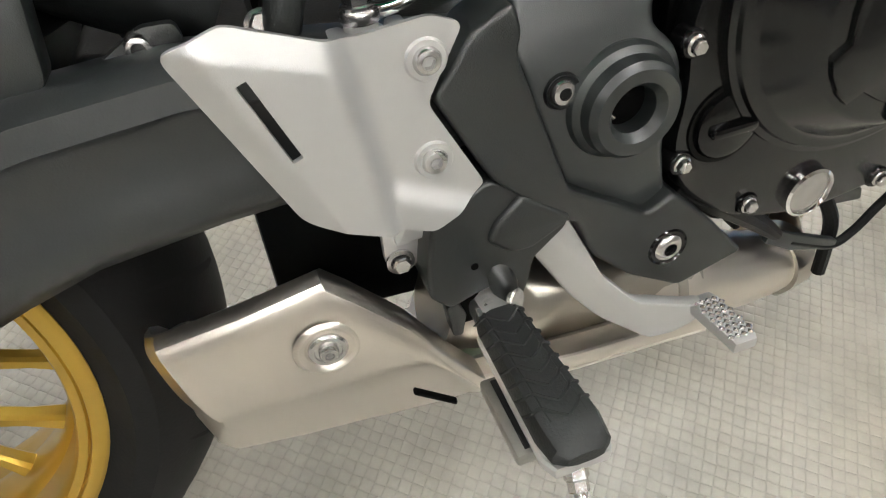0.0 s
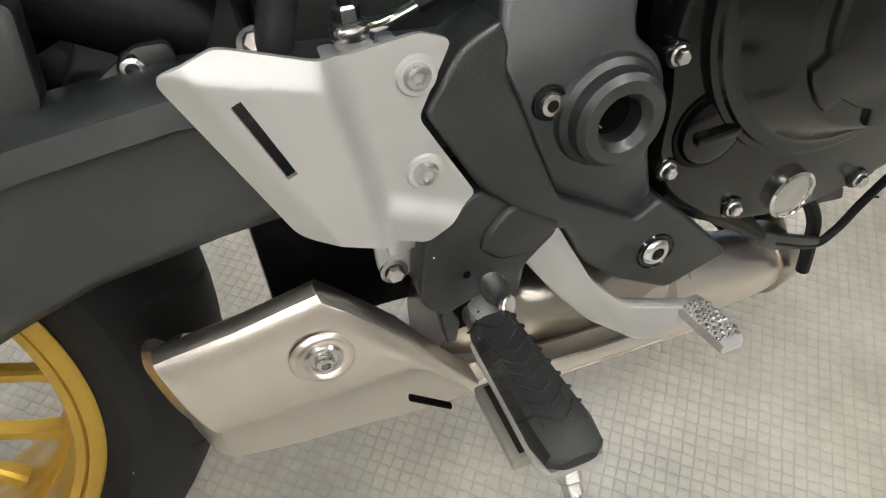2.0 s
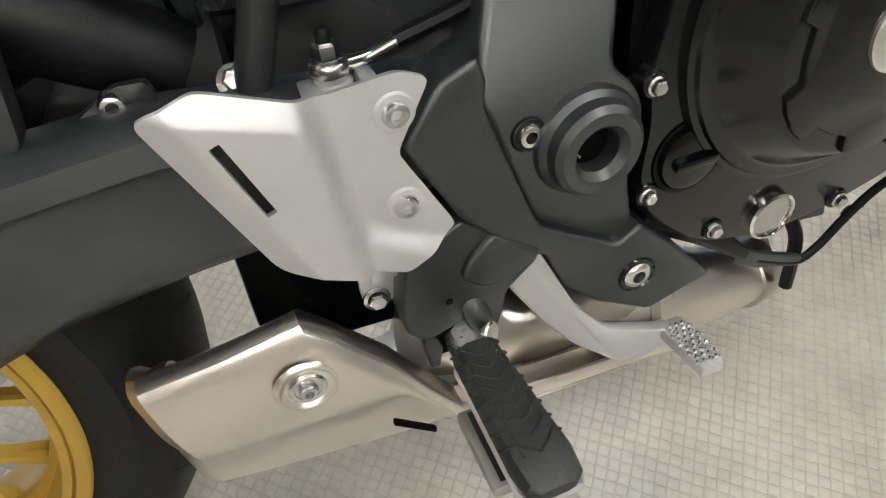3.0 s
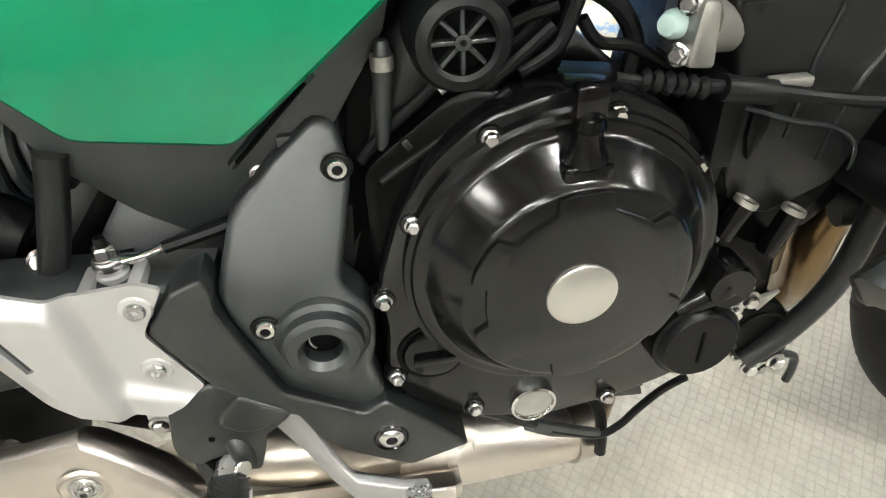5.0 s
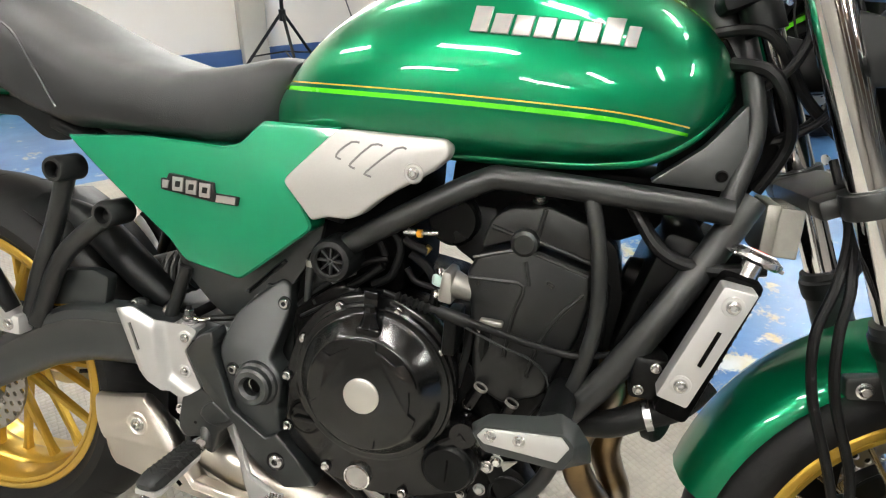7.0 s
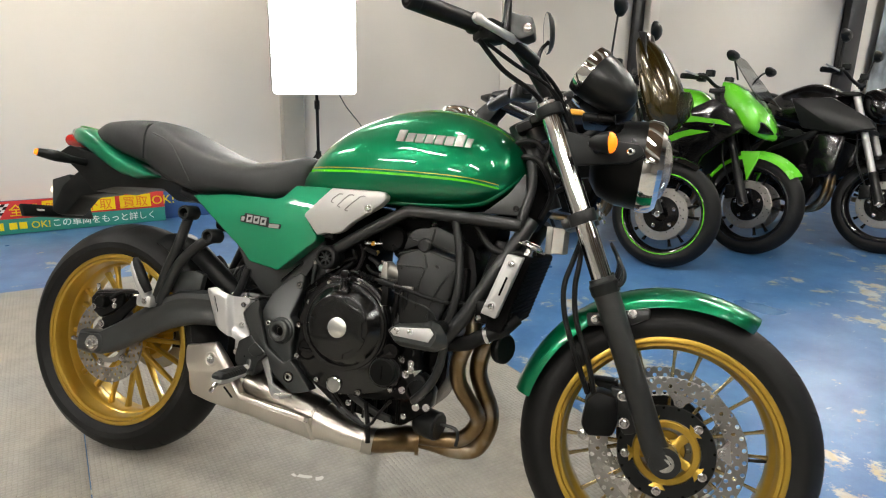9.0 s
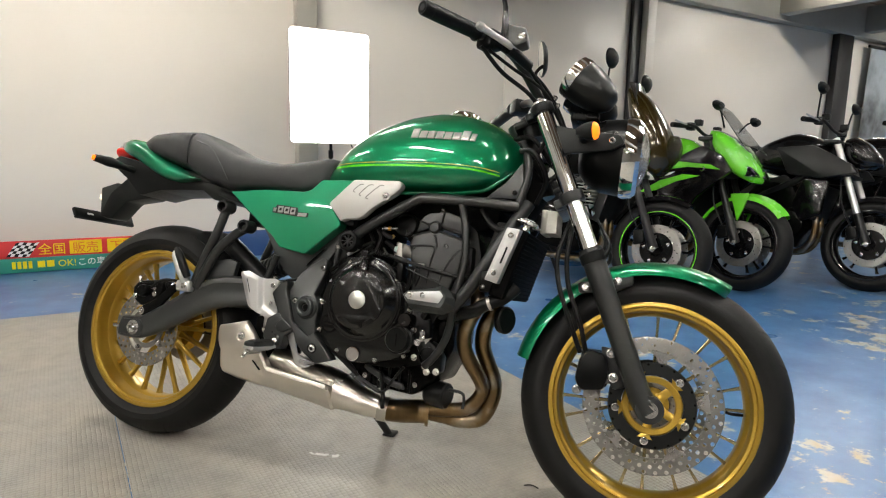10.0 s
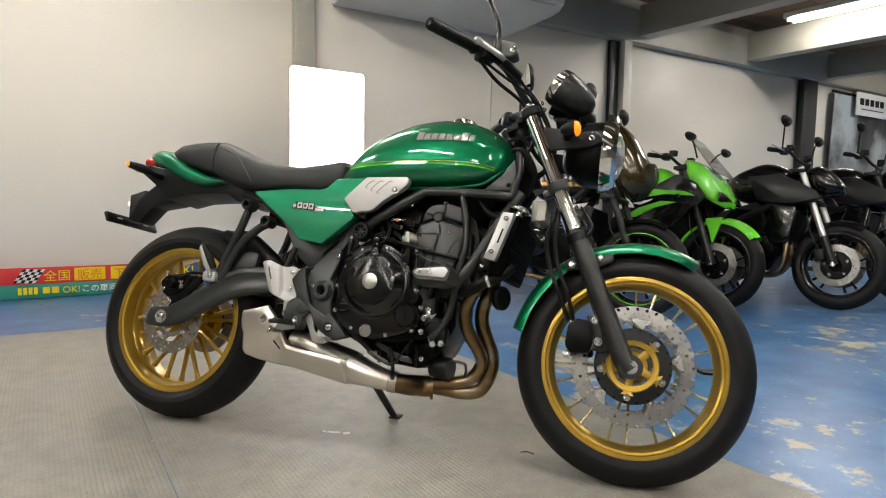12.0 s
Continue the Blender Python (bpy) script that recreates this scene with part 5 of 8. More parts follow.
for k in range(9):
    t = k / 8
    c = PEG0.lerp(PEG1, 0.03 + 0.97 * t)
    w, h = 0.0134 + 0.0032 * t, 0.0105
    if k == 8:
        w, h, c = w * 0.86, h * 0.7, c + Vector((0, -0.003, 0))
    pad_rings.append([c + Vector((w * a, 0, h * b + 0.004)) for a, b in ((-1, -0.5), (-1.02, 0.2), (-0.85, 0.72), (-0.35, 1.0), (0.35, 1.0), (0.85, 0.72), (1.02, 0.2), (1, -0.5), (0.5, -0.85), (-0.5, -0.85))])
pad_rings.append([PEG1 + Vector((0.0145 * 0.6 * a, -0.0075, 0.004 * b + 0.004)) for a, b in ((-1, -0.5), (-1.02, 0.2), (-0.85, 0.72), (-0.35, 1.0), (0.35, 1.0), (0.85, 0.72), (1.02, 0.2), (1, -0.5), (0.5, -0.85), (-0.5, -0.85))])
pad = part("peg_rubber", loft(pad_rings), PAD, peg, "black ribbed rubber pad")
for k in range(8):
    for side in (-1, 1):
        t = 0.10 + 0.105 * k
        c = PEG0.lerp(PEG1, t)
        w = 0.0138 + 0.0028 * t
        b = tube([c + Vector((0, -0.006, 0.0146)), c + Vector((side * w * 0.36, -0.002, 0.0146)), c + Vector((side * w * 0.62, 0.003, 0.0130)), c + Vector((side * w * 0.86, 0.003, 0.0114)), c + Vector((side * w * 1.0, 0.006, 0.0062)), c + Vector((side * w * 1.0, 0.010, 0.0015))], [0.0007, 0.0009, 0.0009, 0.0009, 0.0008, 0.0005], 6, 3)
        part("pad_groove", b, GROOVE, pad)
for side in (-1, 1):
    b = tube([PEG0.lerp(PEG1, 0.06 + 0.87 * j / 6) + Vector((side * 0.0145 * 0.62, 0.003 * (-1) ** j, 0.0127)) for j in range(7)], 0.0008, 6, 3)
    part("pad_groove", b, GROOVE, pad)
part("feeler", lathe([(0, 0), (0.0062, 0), (0.0062, 0.012), (0.0052, 0.013), (0.0052, 0.022), (0, 0.022)], 6, turned(0.4830, -0.2430, 0.3175, (-0.1, -0.70, -0.70))), BOLT, peg, "steel feeler bolt")
part("feeler_tip", lathe([(0, 0.018), (0.0052, 0.018), (0.0052, 0.028), (0.0046, 0.0295), (0, 0.0295)], 20, turned(0.4830, -0.2430, 0.3175, (-0.1, -0.70, -0.70))), CHROME, peg)
part("peg_weight", box(-0.0062, 0.0062, -0.026, 0.026, -0.0045, 0.0045, 0.002, m=Matrix.Translation((0.4668, -0.206, 0.3035)) @ pose(0, 0, 0, -2, 0, 0)), ALLOY, peg, "steel bank-angle weight")
part("weight_shade", box(-0.0026, 0.0026, -0.023, 0.023, -0.0008, 0.0008, 0.0004, 1, m=Matrix.Translation((0.4685, -0.206, 0.3080)) @ pose(0, 0, 0, -2, 0, 0)), GROOVE, peg)
tray = [PEG0.lerp(PEG1, 0.05), PEG0.lerp(PEG1, 0.35), PEG0.lerp(PEG1, 0.7), PEG0.lerp(PEG1, 0.98), PEG1 + Vector((0, -0.0055, 0))]
part("peg_tray", loft([[c + Vector((a * w, 0, b)) for a, b in ((-1, -0.0080), (-1.04, -0.0025), (-0.96, -0.0010), (0.96, -0.0010), (1.04, -0.0025), (1, -0.0080))] for c, w in zip(tray, (0.0142, 0.0152, 0.0164, 0.0172, 0.0135))]), SATIN, peg, "silver footrest tray")
part("peg_clevis", box(0.471, 0.491, -0.160, -0.132, 0.314, 0.328, 0.004), BOLT, peg)
part("peg_pin", lathe([(0, 0), (0.0058, 0), (0.0066, 0.001), (0.0066, 0.003), (0.0056, 0.004), (0, 0.004)], 24, turned(0.4920, -0.155, 0.334, (0.55, -0.8, 0.25))), BOLT, peg)
part("peg_spring", tube([(0.481 + 0.0045 * math.cos(i * 1.1), -0.138 - 0.0006 * i, 0.326 + 0.0045 * math.sin(i * 1.1)) for i in range(24)], 0.0012, 6, 2), BOLT, peg)
# brake pedal
PED = [(0.516, 0.372), (0.536, 0.362), (0.553, 0.322), (0.566, 0.309), (0.604, 0.2985), (0.613, 0.2955), (0.6155, 0.289), (0.606, 0.281), (0.592, 0.2775), (0.572, 0.2805), (0.552, 0.2875), (0.538, 0.301), (0.512, 0.345)]
ped = part("brake_pedal", slab(rounded(PED, 0.004), -0.118, -0.127, 0.0025, lift=lambda x, z: -0.95 * min(0.045, max(0, x - 0.530))), SATIN, bike, "silver brake pedal with a knurled tip")
part("pedal_tip", loft([[(x + a * w, y, z + b) for a, b in ((-1, -0.005), (-1.06, 0.0), (-0.95, 0.002), (0.95, 0.002), (1.06, 0.0), (1, -0.005))] for x, y, z, w in ((0.612, -0.162, 0.2935, 0.0085), (0.6125, -0.168, 0.2945, 0.0095), (0.6105, -0.205, 0.2995, 0.0078), (0.610, -0.208, 0.299, 0.0070))]), SATIN, ped)
for i in range(9):
    for j in range(4):
        part("knurl", lathe([(0.0023, 0), (0, 0.0018)], 4, turned(0.6057 + 0.0043 * j + 0.0021 * (i % 2) - 0.0002 * i, -0.169 - 0.0042 * i, 0.2966 + 0.00057 * i, (0, 0, 1))), BOLT, ped)
# rear master cylinder top above the guard
mc = part("rear_master_cylinder", lathe([(0, -0.034), (0.0085, -0.034), (0.0085, -0.012), (0.0100, -0.010), (0.0100, -0.004), (0.0080, -0.003), (0.0080, 0.0), (0, 0.0)], 24, turned(0.443, -0.108, 0.484, (0, 0, 1))), SATIN, bike, "silver rear brake master cylinder")
part("banjo_eye", lathe([(0.0, 0.0), (0.0088, 0.0), (0.0094, 0.001), (0.0094, 0.005), (0.0088, 0.006), (0, 0.006)], 24, turned(0.443, -0.108, 0.484, (0, 0, 1))), BOLT, mc)
part("banjo_bolt", hexagon_bolt(0.443, -0.108, 0.490, 0.0066, 0.0095, (0, 0, 1), washer=1.2), BOLT, mc, "zinc banjo bolt")
part("bleed_cap", lathe([(0, 0.006), (0.003, 0.006), (0.0036, 0.004), (0.0036, 0.0)], 16, turned(0.443, -0.108, 0.4995, (0, 0, 1))), RUBBER, mc)
part("banjo", tube([(0.449, -0.108, 0.487), (0.462, -0.107, 0.4875), (0.48, -0.105, 0.492)], [0.0042, 0.003, 0.0028], 12), CHROME, mc)
part("brake_hose", tube([(0.476, -0.105, 0.491), (0.53, -0.098, 0.503), (0.58, -0.085, 0.53), (0.61, -0.06, 0.56)], 0.0045, 8), RUBBER, bike)
for dx in (-0.012, 0.016):
    part("mount_lug", box(0.443 + dx - 0.0045, 0.443 + dx + 0.0045, -0.128, -0.100, 0.464, 0.4815, 0.0025), SATIN, mc)

part("stay_plate", slab(rounded([(0.318, 0.478), (0.352, 0.497), (0.366, 0.4965), (0.368, 0.488), (0.36, 0.482)], 0.003), -0.094, -0.100, 0.001), FRAME_BLACK, bike)
part("stay_bolt", socket_bolt(0.3495, -0.100, 0.4895, 0.0062, 0.0045), BOLT, bike)
part("stay_bolt", hexagon_bolt(0.4015, -0.098, 0.4865, 0.0058, 0.006, (0, -0.8, 0.5)), BOLT, bike)
part("linkage_plate", slab(rounded([(0.368, 0.385), (0.3655, 0.30), (0.41, 0.275), (0.50, 0.27), (0.53, 0.40)], 0.008), -0.035, -0.062, 0.004), CASE, bike, "black suspension linkage plate")
# ---- exhaust ----
def muffler_rings():
    """The stubby angular silencer, section by section: top, shoulder, flank, crease, bottom."""
    out = []
    for x, lean, zs, zc, zb, y, yi, tuck in ((0.290, 0.20, 0.338, 0.300, 0.262, -0.114, -0.085, 0.006), (0.2965, 0.20, 0.349, 0.291, 0.237, -0.131, -0.080, 0.014), (0.3045, 0.20, 0.3545, 0.2865, 0.2255, -0.1385, -0.078, 0.020),
                                                   (0.350, 0.20, 0.3640, 0.2915, 0.2145, -0.1440, -0.075, 0.026), (0.398, 0.25, 0.3755, 0.2950, 0.2090, -0.1480, -0.070, 0.029),
                                                   (0.407, 0.30, 0.363, 0.2945, 0.2075, -0.1485, -0.066, 0.029), (0.424, 0.30, 0.331, 0.289, 0.2060, -0.1490, -0.055, 0.029), (0.442, 0.20, 0.294, 0.272, 0.2045, -0.1500, -0.045, 0.029),
                                                   (0.475, 0.0, 0.266, 0.252, 0.2025, -0.1500, 0.0, 0.030), (0.540, 0.0, 0.255, 0.243, 0.190, -0.1470, 0.01, 0.032), (0.615, 0.0, 0.246, 0.233, 0.176, -0.1430, 0.01, 0.034), (0.645, 0.0, 0.241, 0.228, 0.170, -0.1410, 0.01, 0.034), (0.652, 0.0, 0.236, 0.225, 0.176, -0.134, 0.0, 0.03)):
        top, low = zs - 0.012, zc + 0.003
        bulge = 0.0035 if zs - zc > 0.03 else 0.001
        face = [(y - bulge * math.sin(math.pi * k / 6) + 0.001 * (k == 6), top + (low - top) * k / 6) for k in range(7)]
        k = min(1.0, (zs - zc) / 0.04)
        corner = [(y + 0.0135 * k, zs), (y + 0.0080 * k, zs - 0.0006), (y + 0.0042 * k, zs - 0.0022), (y + 0.0015 * k, zs - 0.0060)]
        under = [(y + 0.0045, zc - 0.0012), (y + tuck * 0.75, (zc + zb) / 2), (y + tuck * 1.35, zb + 0.004), (y + tuck * 1.35 + 0.007, zb)]
        f = min(1.0, (zs - zb) / 0.13)
        back = zs - 0.072 * f
        sec = [(y + 0.046, back), (y + 0.040, zs - 0.045 * f), (y + 0.031, zs - 0.021 * f), (y + 0.0215, zs - 0.006 * f)] + corner + face + under + [(max(yi, y + tuck * 1.35 + 0.012), zb + 0.004), (max(yi + 0.02, y + tuck * 1.35 + 0.03), (zb + back) / 2)]
        out.append([(x + lean * (0.36 - max(z, zc)) - 0.03 * lean * max(0.0, zc - z) / 0.06, yy, z) for yy, z in sec])
    return out


muf = part("muffler", loft(muffler_rings()), MUFFLER, bike, "brushed steel underslung muffler", sharp=28)
DISH = Matrix.Translation((0.3885, -0.0005, 0.334))
part("muffler_dish", lathe([(0.0185, -0.1492), (0.0170, -0.1509), (0.0156, -0.1513), (0.0142, -0.1508), (0.0124, -0.1494), (0, -0.1492)], 48, DISH), MUFFLER, muf)
part("muffler_collar", lathe([(0.0, -0.1512), (0.0072, -0.1512), (0.0076, -0.1520), (0.0096, -0.1520), (0.0108, -0.1508), (0.0110, -0.147)], 36, DISH), BOLT, muf)
part("muffler_bolt", socket_bolt(0.3885, -0.1525, 0.334, 0.0054, 0.0036), BOLT, muf)
part("muffler_slot", tube([(0.4300, -0.1475, 0.2745), (0.454, -0.1470, 0.2525)], 0.0029, 8, flat=0.6), DARK, muf)
part("outlet", lathe([(0.010, 0), (0.015, 0), (0.016, 0.004), (0.016, 0.02), (0.010, 0.02)], 28, turned(0.318, -0.100, 0.318, (-1, 0, -0.3)), closed=True), PIPE, muf)
part("outlet_shade", lathe([(0, 0.004), (0.0105, 0.004), (0.0105, 0.0)], 20, turned(0.318, -0.100, 0.318, (-1, 0, -0.3))), DARK, muf)
part("collector", tube([(0.60, -0.068, 0.228), (0.66, -0.069, 0.216), (0.72, -0.069, 0.202), (0.772, -0.067, 0.192)], [0.047, 0.044, 0.034, 0.0265], 32), MUFFLER, bike, "tapering steel collector pipe")
part("pipe_band", lathe([(0.044, -0.004), (0.0485, -0.004), (0.0485, 0.004), (0.044, 0.004)], 32, turned(0.645, -0.067, 0.219, (1, 0, -0.13)), closed=True), PIPE, bike)
part("link_pipe", tube([(0.46, -0.09, 0.285), (0.52, -0.085, 0.265), (0.60, -0.07, 0.24), (0.66, -0.066, 0.22)], [0.03, 0.036, 0.042, 0.044], 24), PIPE, bike)
part("clamp", lathe([(0.0265, -0.012), (0.031, -0.012), (0.031, 0.012), (0.0265, 0.012)], 32, turned(0.778, -0.064, 0.191, (1, 0.25, -0.1)), closed=True), PIPE, bike)
part("header_joint", tube([(0.770, -0.062, 0.190), (0.790, -0.046, 0.187), (0.812, -0.014, 0.184), (0.836, 0.018, 0.183), (0.868, 0.030, 0.184)], [0.0265, 0.028, 0.030, 0.031, 0.031], 28), HEADER, bike, "straw-tinted exhaust joint pipe")
part("pipe_band", lathe([(0.033, -0.004), (0.0375, -0.004), (0.0375, 0.004), (0.033, 0.004)], 32, turned(0.866, 0.029, 0.184, (1, 0.3, 0.02)), closed=True), HEADER, bike)
part("header_pipe", tube([(0.862, 0.034, 0.183), (0.910, 0.036, 0.180), (0.961, 0.030, 0.178), (1.0105, 0.030, 0.191), (1.036, 0.028, 0.241), (1.0385, 0.024, 0.287), (1.022, 0.008, 0.334), (1.010, -0.015, 0.380), (1.016, -0.026, 0.429), (1.036, -0.026, 0.478), (1.03, -0.01, 0.53), (0.985, 0.02, 0.56)], 0.0205, 24), HEADER, bike, "heat-tinted exhaust header pipe")
part("header_pipe", tube([(0.858, 0.022, 0.192), (0.92, 0.014, 0.200), (0.972, 0.010, 0.211), (1.003, 0.008, 0.238), (1.016, 0.0, 0.271), (1.008, -0.024, 0.303), (0.991, -0.046, 0.334), (0.9775, -0.060, 0.366), (0.9735, -0.066, 0.402), (0.984, -0.068, 0.440), (1.003, -0.07, 0.481), (0.985, -0.06, 0.53)], 0.0185, 24), HEADER, bike, "heat-tinted exhaust header pipe")
part("exhaust_bracket", tube([(0.95, -0.07, 0.265), (0.985, -0.075, 0.262), (0.992, -0.075, 0.245), (0.99, -0.075, 0.225)], 0.004, 8), FRAME_BLACK, bike)
hang = part("muffler_hanger", slab(rounded([(0.432, 0.398), (0.454, 0.398), (0.4535, 0.356), (0.4465, 0.3475), (0.4385, 0.346), (0.4325, 0.3505), (0.4310, 0.358)], 0.003), -0.116, -0.122, 0.0015), SATIN, bike, "silver muffler hanger")
part("hanger_fold", slab(rounded([(0.436, 0.398), (0.4545, 0.398), (0.4545, 0.372), (0.4375, 0.370)], 0.002), -0.121, -0.129, 0.002), SATIN, hang)
part("hanger_bolt", hexagon_bolt(0.4391, -0.123, 0.356, 0.0056, 0.006), BOLT, bike)
part("horn", lathe([(0, 0), (0.03, 0), (0.034, 0.004), (0.034, 0.016), (0.012, 0.03), (0, 0.03)], 28, turned(1.074, -0.042, 0.449, (-0.85, 0.45, 0))), PLASTIC, bike, "black horn")
# side stand on the far side
stand = part("side_stand", tube([(0.61, 0.08, 0.24), (0.64, 0.16, 0.15), (0.676, 0.243, 0.058)], [0.014, 0.012, 0.011], 12), FRAME_BLACK, bike, "black side stand folded out")
part("stand_foot", box(-0.016, 0.022, -0.018, 0.022, -0.008, 0.006, 0.004, m=Matrix.Translation((0.676, 0.245, 0.058)) @ pose(0, 0, 0, 14, 0, 0)), FRAME_BLACK, stand)
part("stand_spring", tube([(0.61, 0.10, 0.25), (0.64, 0.17, 0.15)], 0.006, 10), BOLT, stand)

# ---- frame slider ----
shoulder = [(0.863, 0.484), (0.882, 0.500), (0.935, 0.509), (0.954, 0.517), (0.972, 0.508), (0.986, 0.490), (0.990, 0.470), (0.966, 0.458), (0.880, 0.460)]
face = [(0.8684, 0.4869), (0.8799, 0.4971), (0.935, 0.5035), (0.9593, 0.5065), (0.969, 0.499), (0.973, 0.4935), (0.971, 0.480), (0.9631, 0.4657), (0.8823, 0.4681)]
rings = []
for y, k, low, edge in ((-0.200, 0.80, 0.014, shoulder), (-0.203, 0.90, 0.010, shoulder), (-0.2125, 1.0, 0.002, shoulder), (-0.2145, 0.99, 0.0, shoulder), (-0.2345, 1.0, 0.0, face), (-0.2365, 0.97, 0.0, face)):
    rings.append([(0.925 + k * (x - 0.925), y, 0.486 - low + k * (z - 0.486)) for x, z in rounded(edge, 0.003, 2)])
slid = part("frame_slider", loft(rings), PLASTIC_GREY, bike, "charcoal crash slider with a silver insert", sharp=30)
part("slider_insert", slab(rounded([(0.8745, 0.4855), (0.8816, 0.4947), (0.9574, 0.503), (0.9665, 0.493), (0.9565, 0.475), (0.8823, 0.4783)], 0.0015), -0.233, -0.2388, 0.0012), SATIN, slid, "silver insert")
for x, z in ((0.8885, 0.4885), (0.9172, 0.490)):
    part("slider_bolt", socket_bolt(x, -0.2392, z, 0.0062, 0.003), BOLT, slid)
part("slider_stem", tube([(0.945, -0.21, 0.495), (0.95, -0.10, 0.485)], 0.018, 16), PLASTIC, slid)

# ---- tank ----
TX = [0.545, 0.56, 0.60, 0.65, 0.70, 0.775, 0.86, 0.94, 1.0, 1.04, 1.068, 1.086, 1.093]
TT = [0.792, 0.822, 0.873, 0.909, 0.934, 0.960, 0.972, 0.963, 0.942, 0.918, 0.892, 0.866, 0.848]
TB = [0.752, 0.742, 0.738, 0.737, 0.736, 0.736, 0.738, 0.742, 0.752, 0.772, 0.797, 0.822, 0.840]
TW = [0.070, 0.085, 0.107, 0.125, 0.136, 0.144, 0.147, 0.143, 0.132, 0.113, 0.085, 0.052, 0.016]


def tank_at(x):
    return [float(np.interp(x, TX, v)) for v in (TT, TB, TW)]


def tank_ring(x, grow=0.0, n=56):
    zt, zb, w = tank_at(x)
    zc = zb + 0.36 * (zt - zb)
    out = []
    for k in range(n):
        a = 2 * math.pi * k / n
        ca, sa = math.cos(a), math.sin(a)
        h = (zt - zc) if sa > 0 else (zc - zb)
        e = 0.92 if sa > 0 else 0.62
        out.append((x, (w + grow) * math.copysign(abs(ca) ** 0.80, ca), zc + (h + grow) * math.copysign(abs(sa) ** e, sa)))
    return out


def tank_skin(x, z, grow=0.0004):
    """y of the tank's right flank at x, z."""
    zt, zb, w = tank_at(x)
    zc = zb + 0.36 * (zt - zb)
    h, e = ((zt - zc), 0.92) if z > zc else ((zc - zb), 0.62)
    s = min(1.0, abs(z - zc) / h) ** (1 / e)
    c = math.sqrt(max(0, 1 - s * s))
    return -(w * c**0.80 + grow)


def smooth_x(n):
    """Stations along the tank, closer where it curves."""
    xs = []
    for i in range(n + 1):
        t = i / n
        t = 0.5 - 0.5 * math.cos(math.pi * t)
        xs.append(TX[0] + (TX[-1] - TX[0]) * t)
    return xs


def relax(v):
    """Rounds the kinks of the station tables."""
    fine = np.linspace(TX[0], TX[-1], 160)
    y = np.interp(fine, TX, v)
    for _ in range(40):
        y[1:-1] = (y[:-2] + 2 * y[1:-1] + y[2:]) / 4
    return fine, y


(FX, TT2), (_, TB2), (_, TW2) = relax(TT), relax(TB), relax(TW)
TX, TT, TB, TW = list(FX), list(TT2), list(TB2), list(TW2)
tank = part("fuel_tank", loft([tank_ring(x) for x in smooth_x(64)]), GREEN, bike, "glossy green teardrop fuel tank with lime and gold pinstripes", sharp=60)
for z0, dz, w, m, nm in ((0.803, 0.0, 0.0052, STRIPE_LIME, "lime pinstripe"), (0.8105, 0.0, 0.0016, STRIPE_GOLD, "gold pinstripe")):
    bm = bmesh.new()
    last = None
    for i in range(81):
        x = 0.556 + (1.035 - 0.556) * i / 80
        z = z0 + 0.004 * math.sin(math.pi * (x - 0.556) / 0.48) - 0.012 * max(0, (x - 0.93) / 0.1) ** 2 * 0.6
        ww = w * (0.45 + 0.55 * min(1, (1.04 - x) / 0.2 + 0.4)) if m == STRIPE_LIME else w
        row = [bm.verts.new((x, tank_skin(x, z + q * ww), z + q * ww)) for q in (-0.5, 0, 0.5)]
        if last:
            for a in (0, 1):
                bm.faces.new((last[a], last[a + 1], row[a + 1], row[a]))
        last = row
    part("pinstripe", bm, m, tank, nm)
for w, off, m, nm in ((0.0065, 0.0, STRIPE_LIME, "lime pinstripe"), (0.0018, -0.0075, STRIPE_GOLD, "gold pinstripe")):
    bm = bmesh.new()
    last = None
    for i in range(81):
        x = 0.60 + (1.06 - 0.60) * i / 80
        zt, zb, tw = tank_at(x)
        zc = zb + 0.36 * (zt - zb)
        row = []
        for q in (-0.5, 0, 0.5):
            a = radians(66) + (q * w + off) / max(0.05, tw)
            row.append(bm.verts.new((x, -(tw * math.cos(a) ** 0.80 + 0.0004), zc + (zt - zc + 0.0004) * math.sin(a) ** 0.92)))
        if last:
            for a in (0, 1):
                bm.faces.new((last[a], last[a + 1], row[a + 1], row[a]))
        last = row
    part("pinstripe", bm, m, tank, nm)
part("filler_cap", lathe([(0.0, 0.012), (0.030, 0.012), (0.036, 0.009), (0.040, 0.004), (0.042, -0.006)], 40, turned(0.90, 0, 0.970, (0.08, 0, 1))), CHROME, tank, "chrome fuel filler cap")
bm = bmesh.new()
lip = []
for i in range(60):
    x = 0.60 + (1.088 - 0.60) * i / 59
    zt, zb, tw = tank_at(x)
    z = zb + 0.010 + 0.010 * max(0, (x - 1.0) / 0.09)
    lip.append(Vector((x - 0.004 * max(0, (x - 1.0) / 0.09), tank_skin(x, z) + 0.004, z)))
part("tank_flange", tube(lip, [0.004] + [0.0085] * 8 + [0.006], 14, 1, bm, 0.8), GREEN, tank, "rolled lower edge of the tank")
# raised emblem on the tank: eight plain slanted blocks
xs = np.linspace(0.803, 0.979, 9)
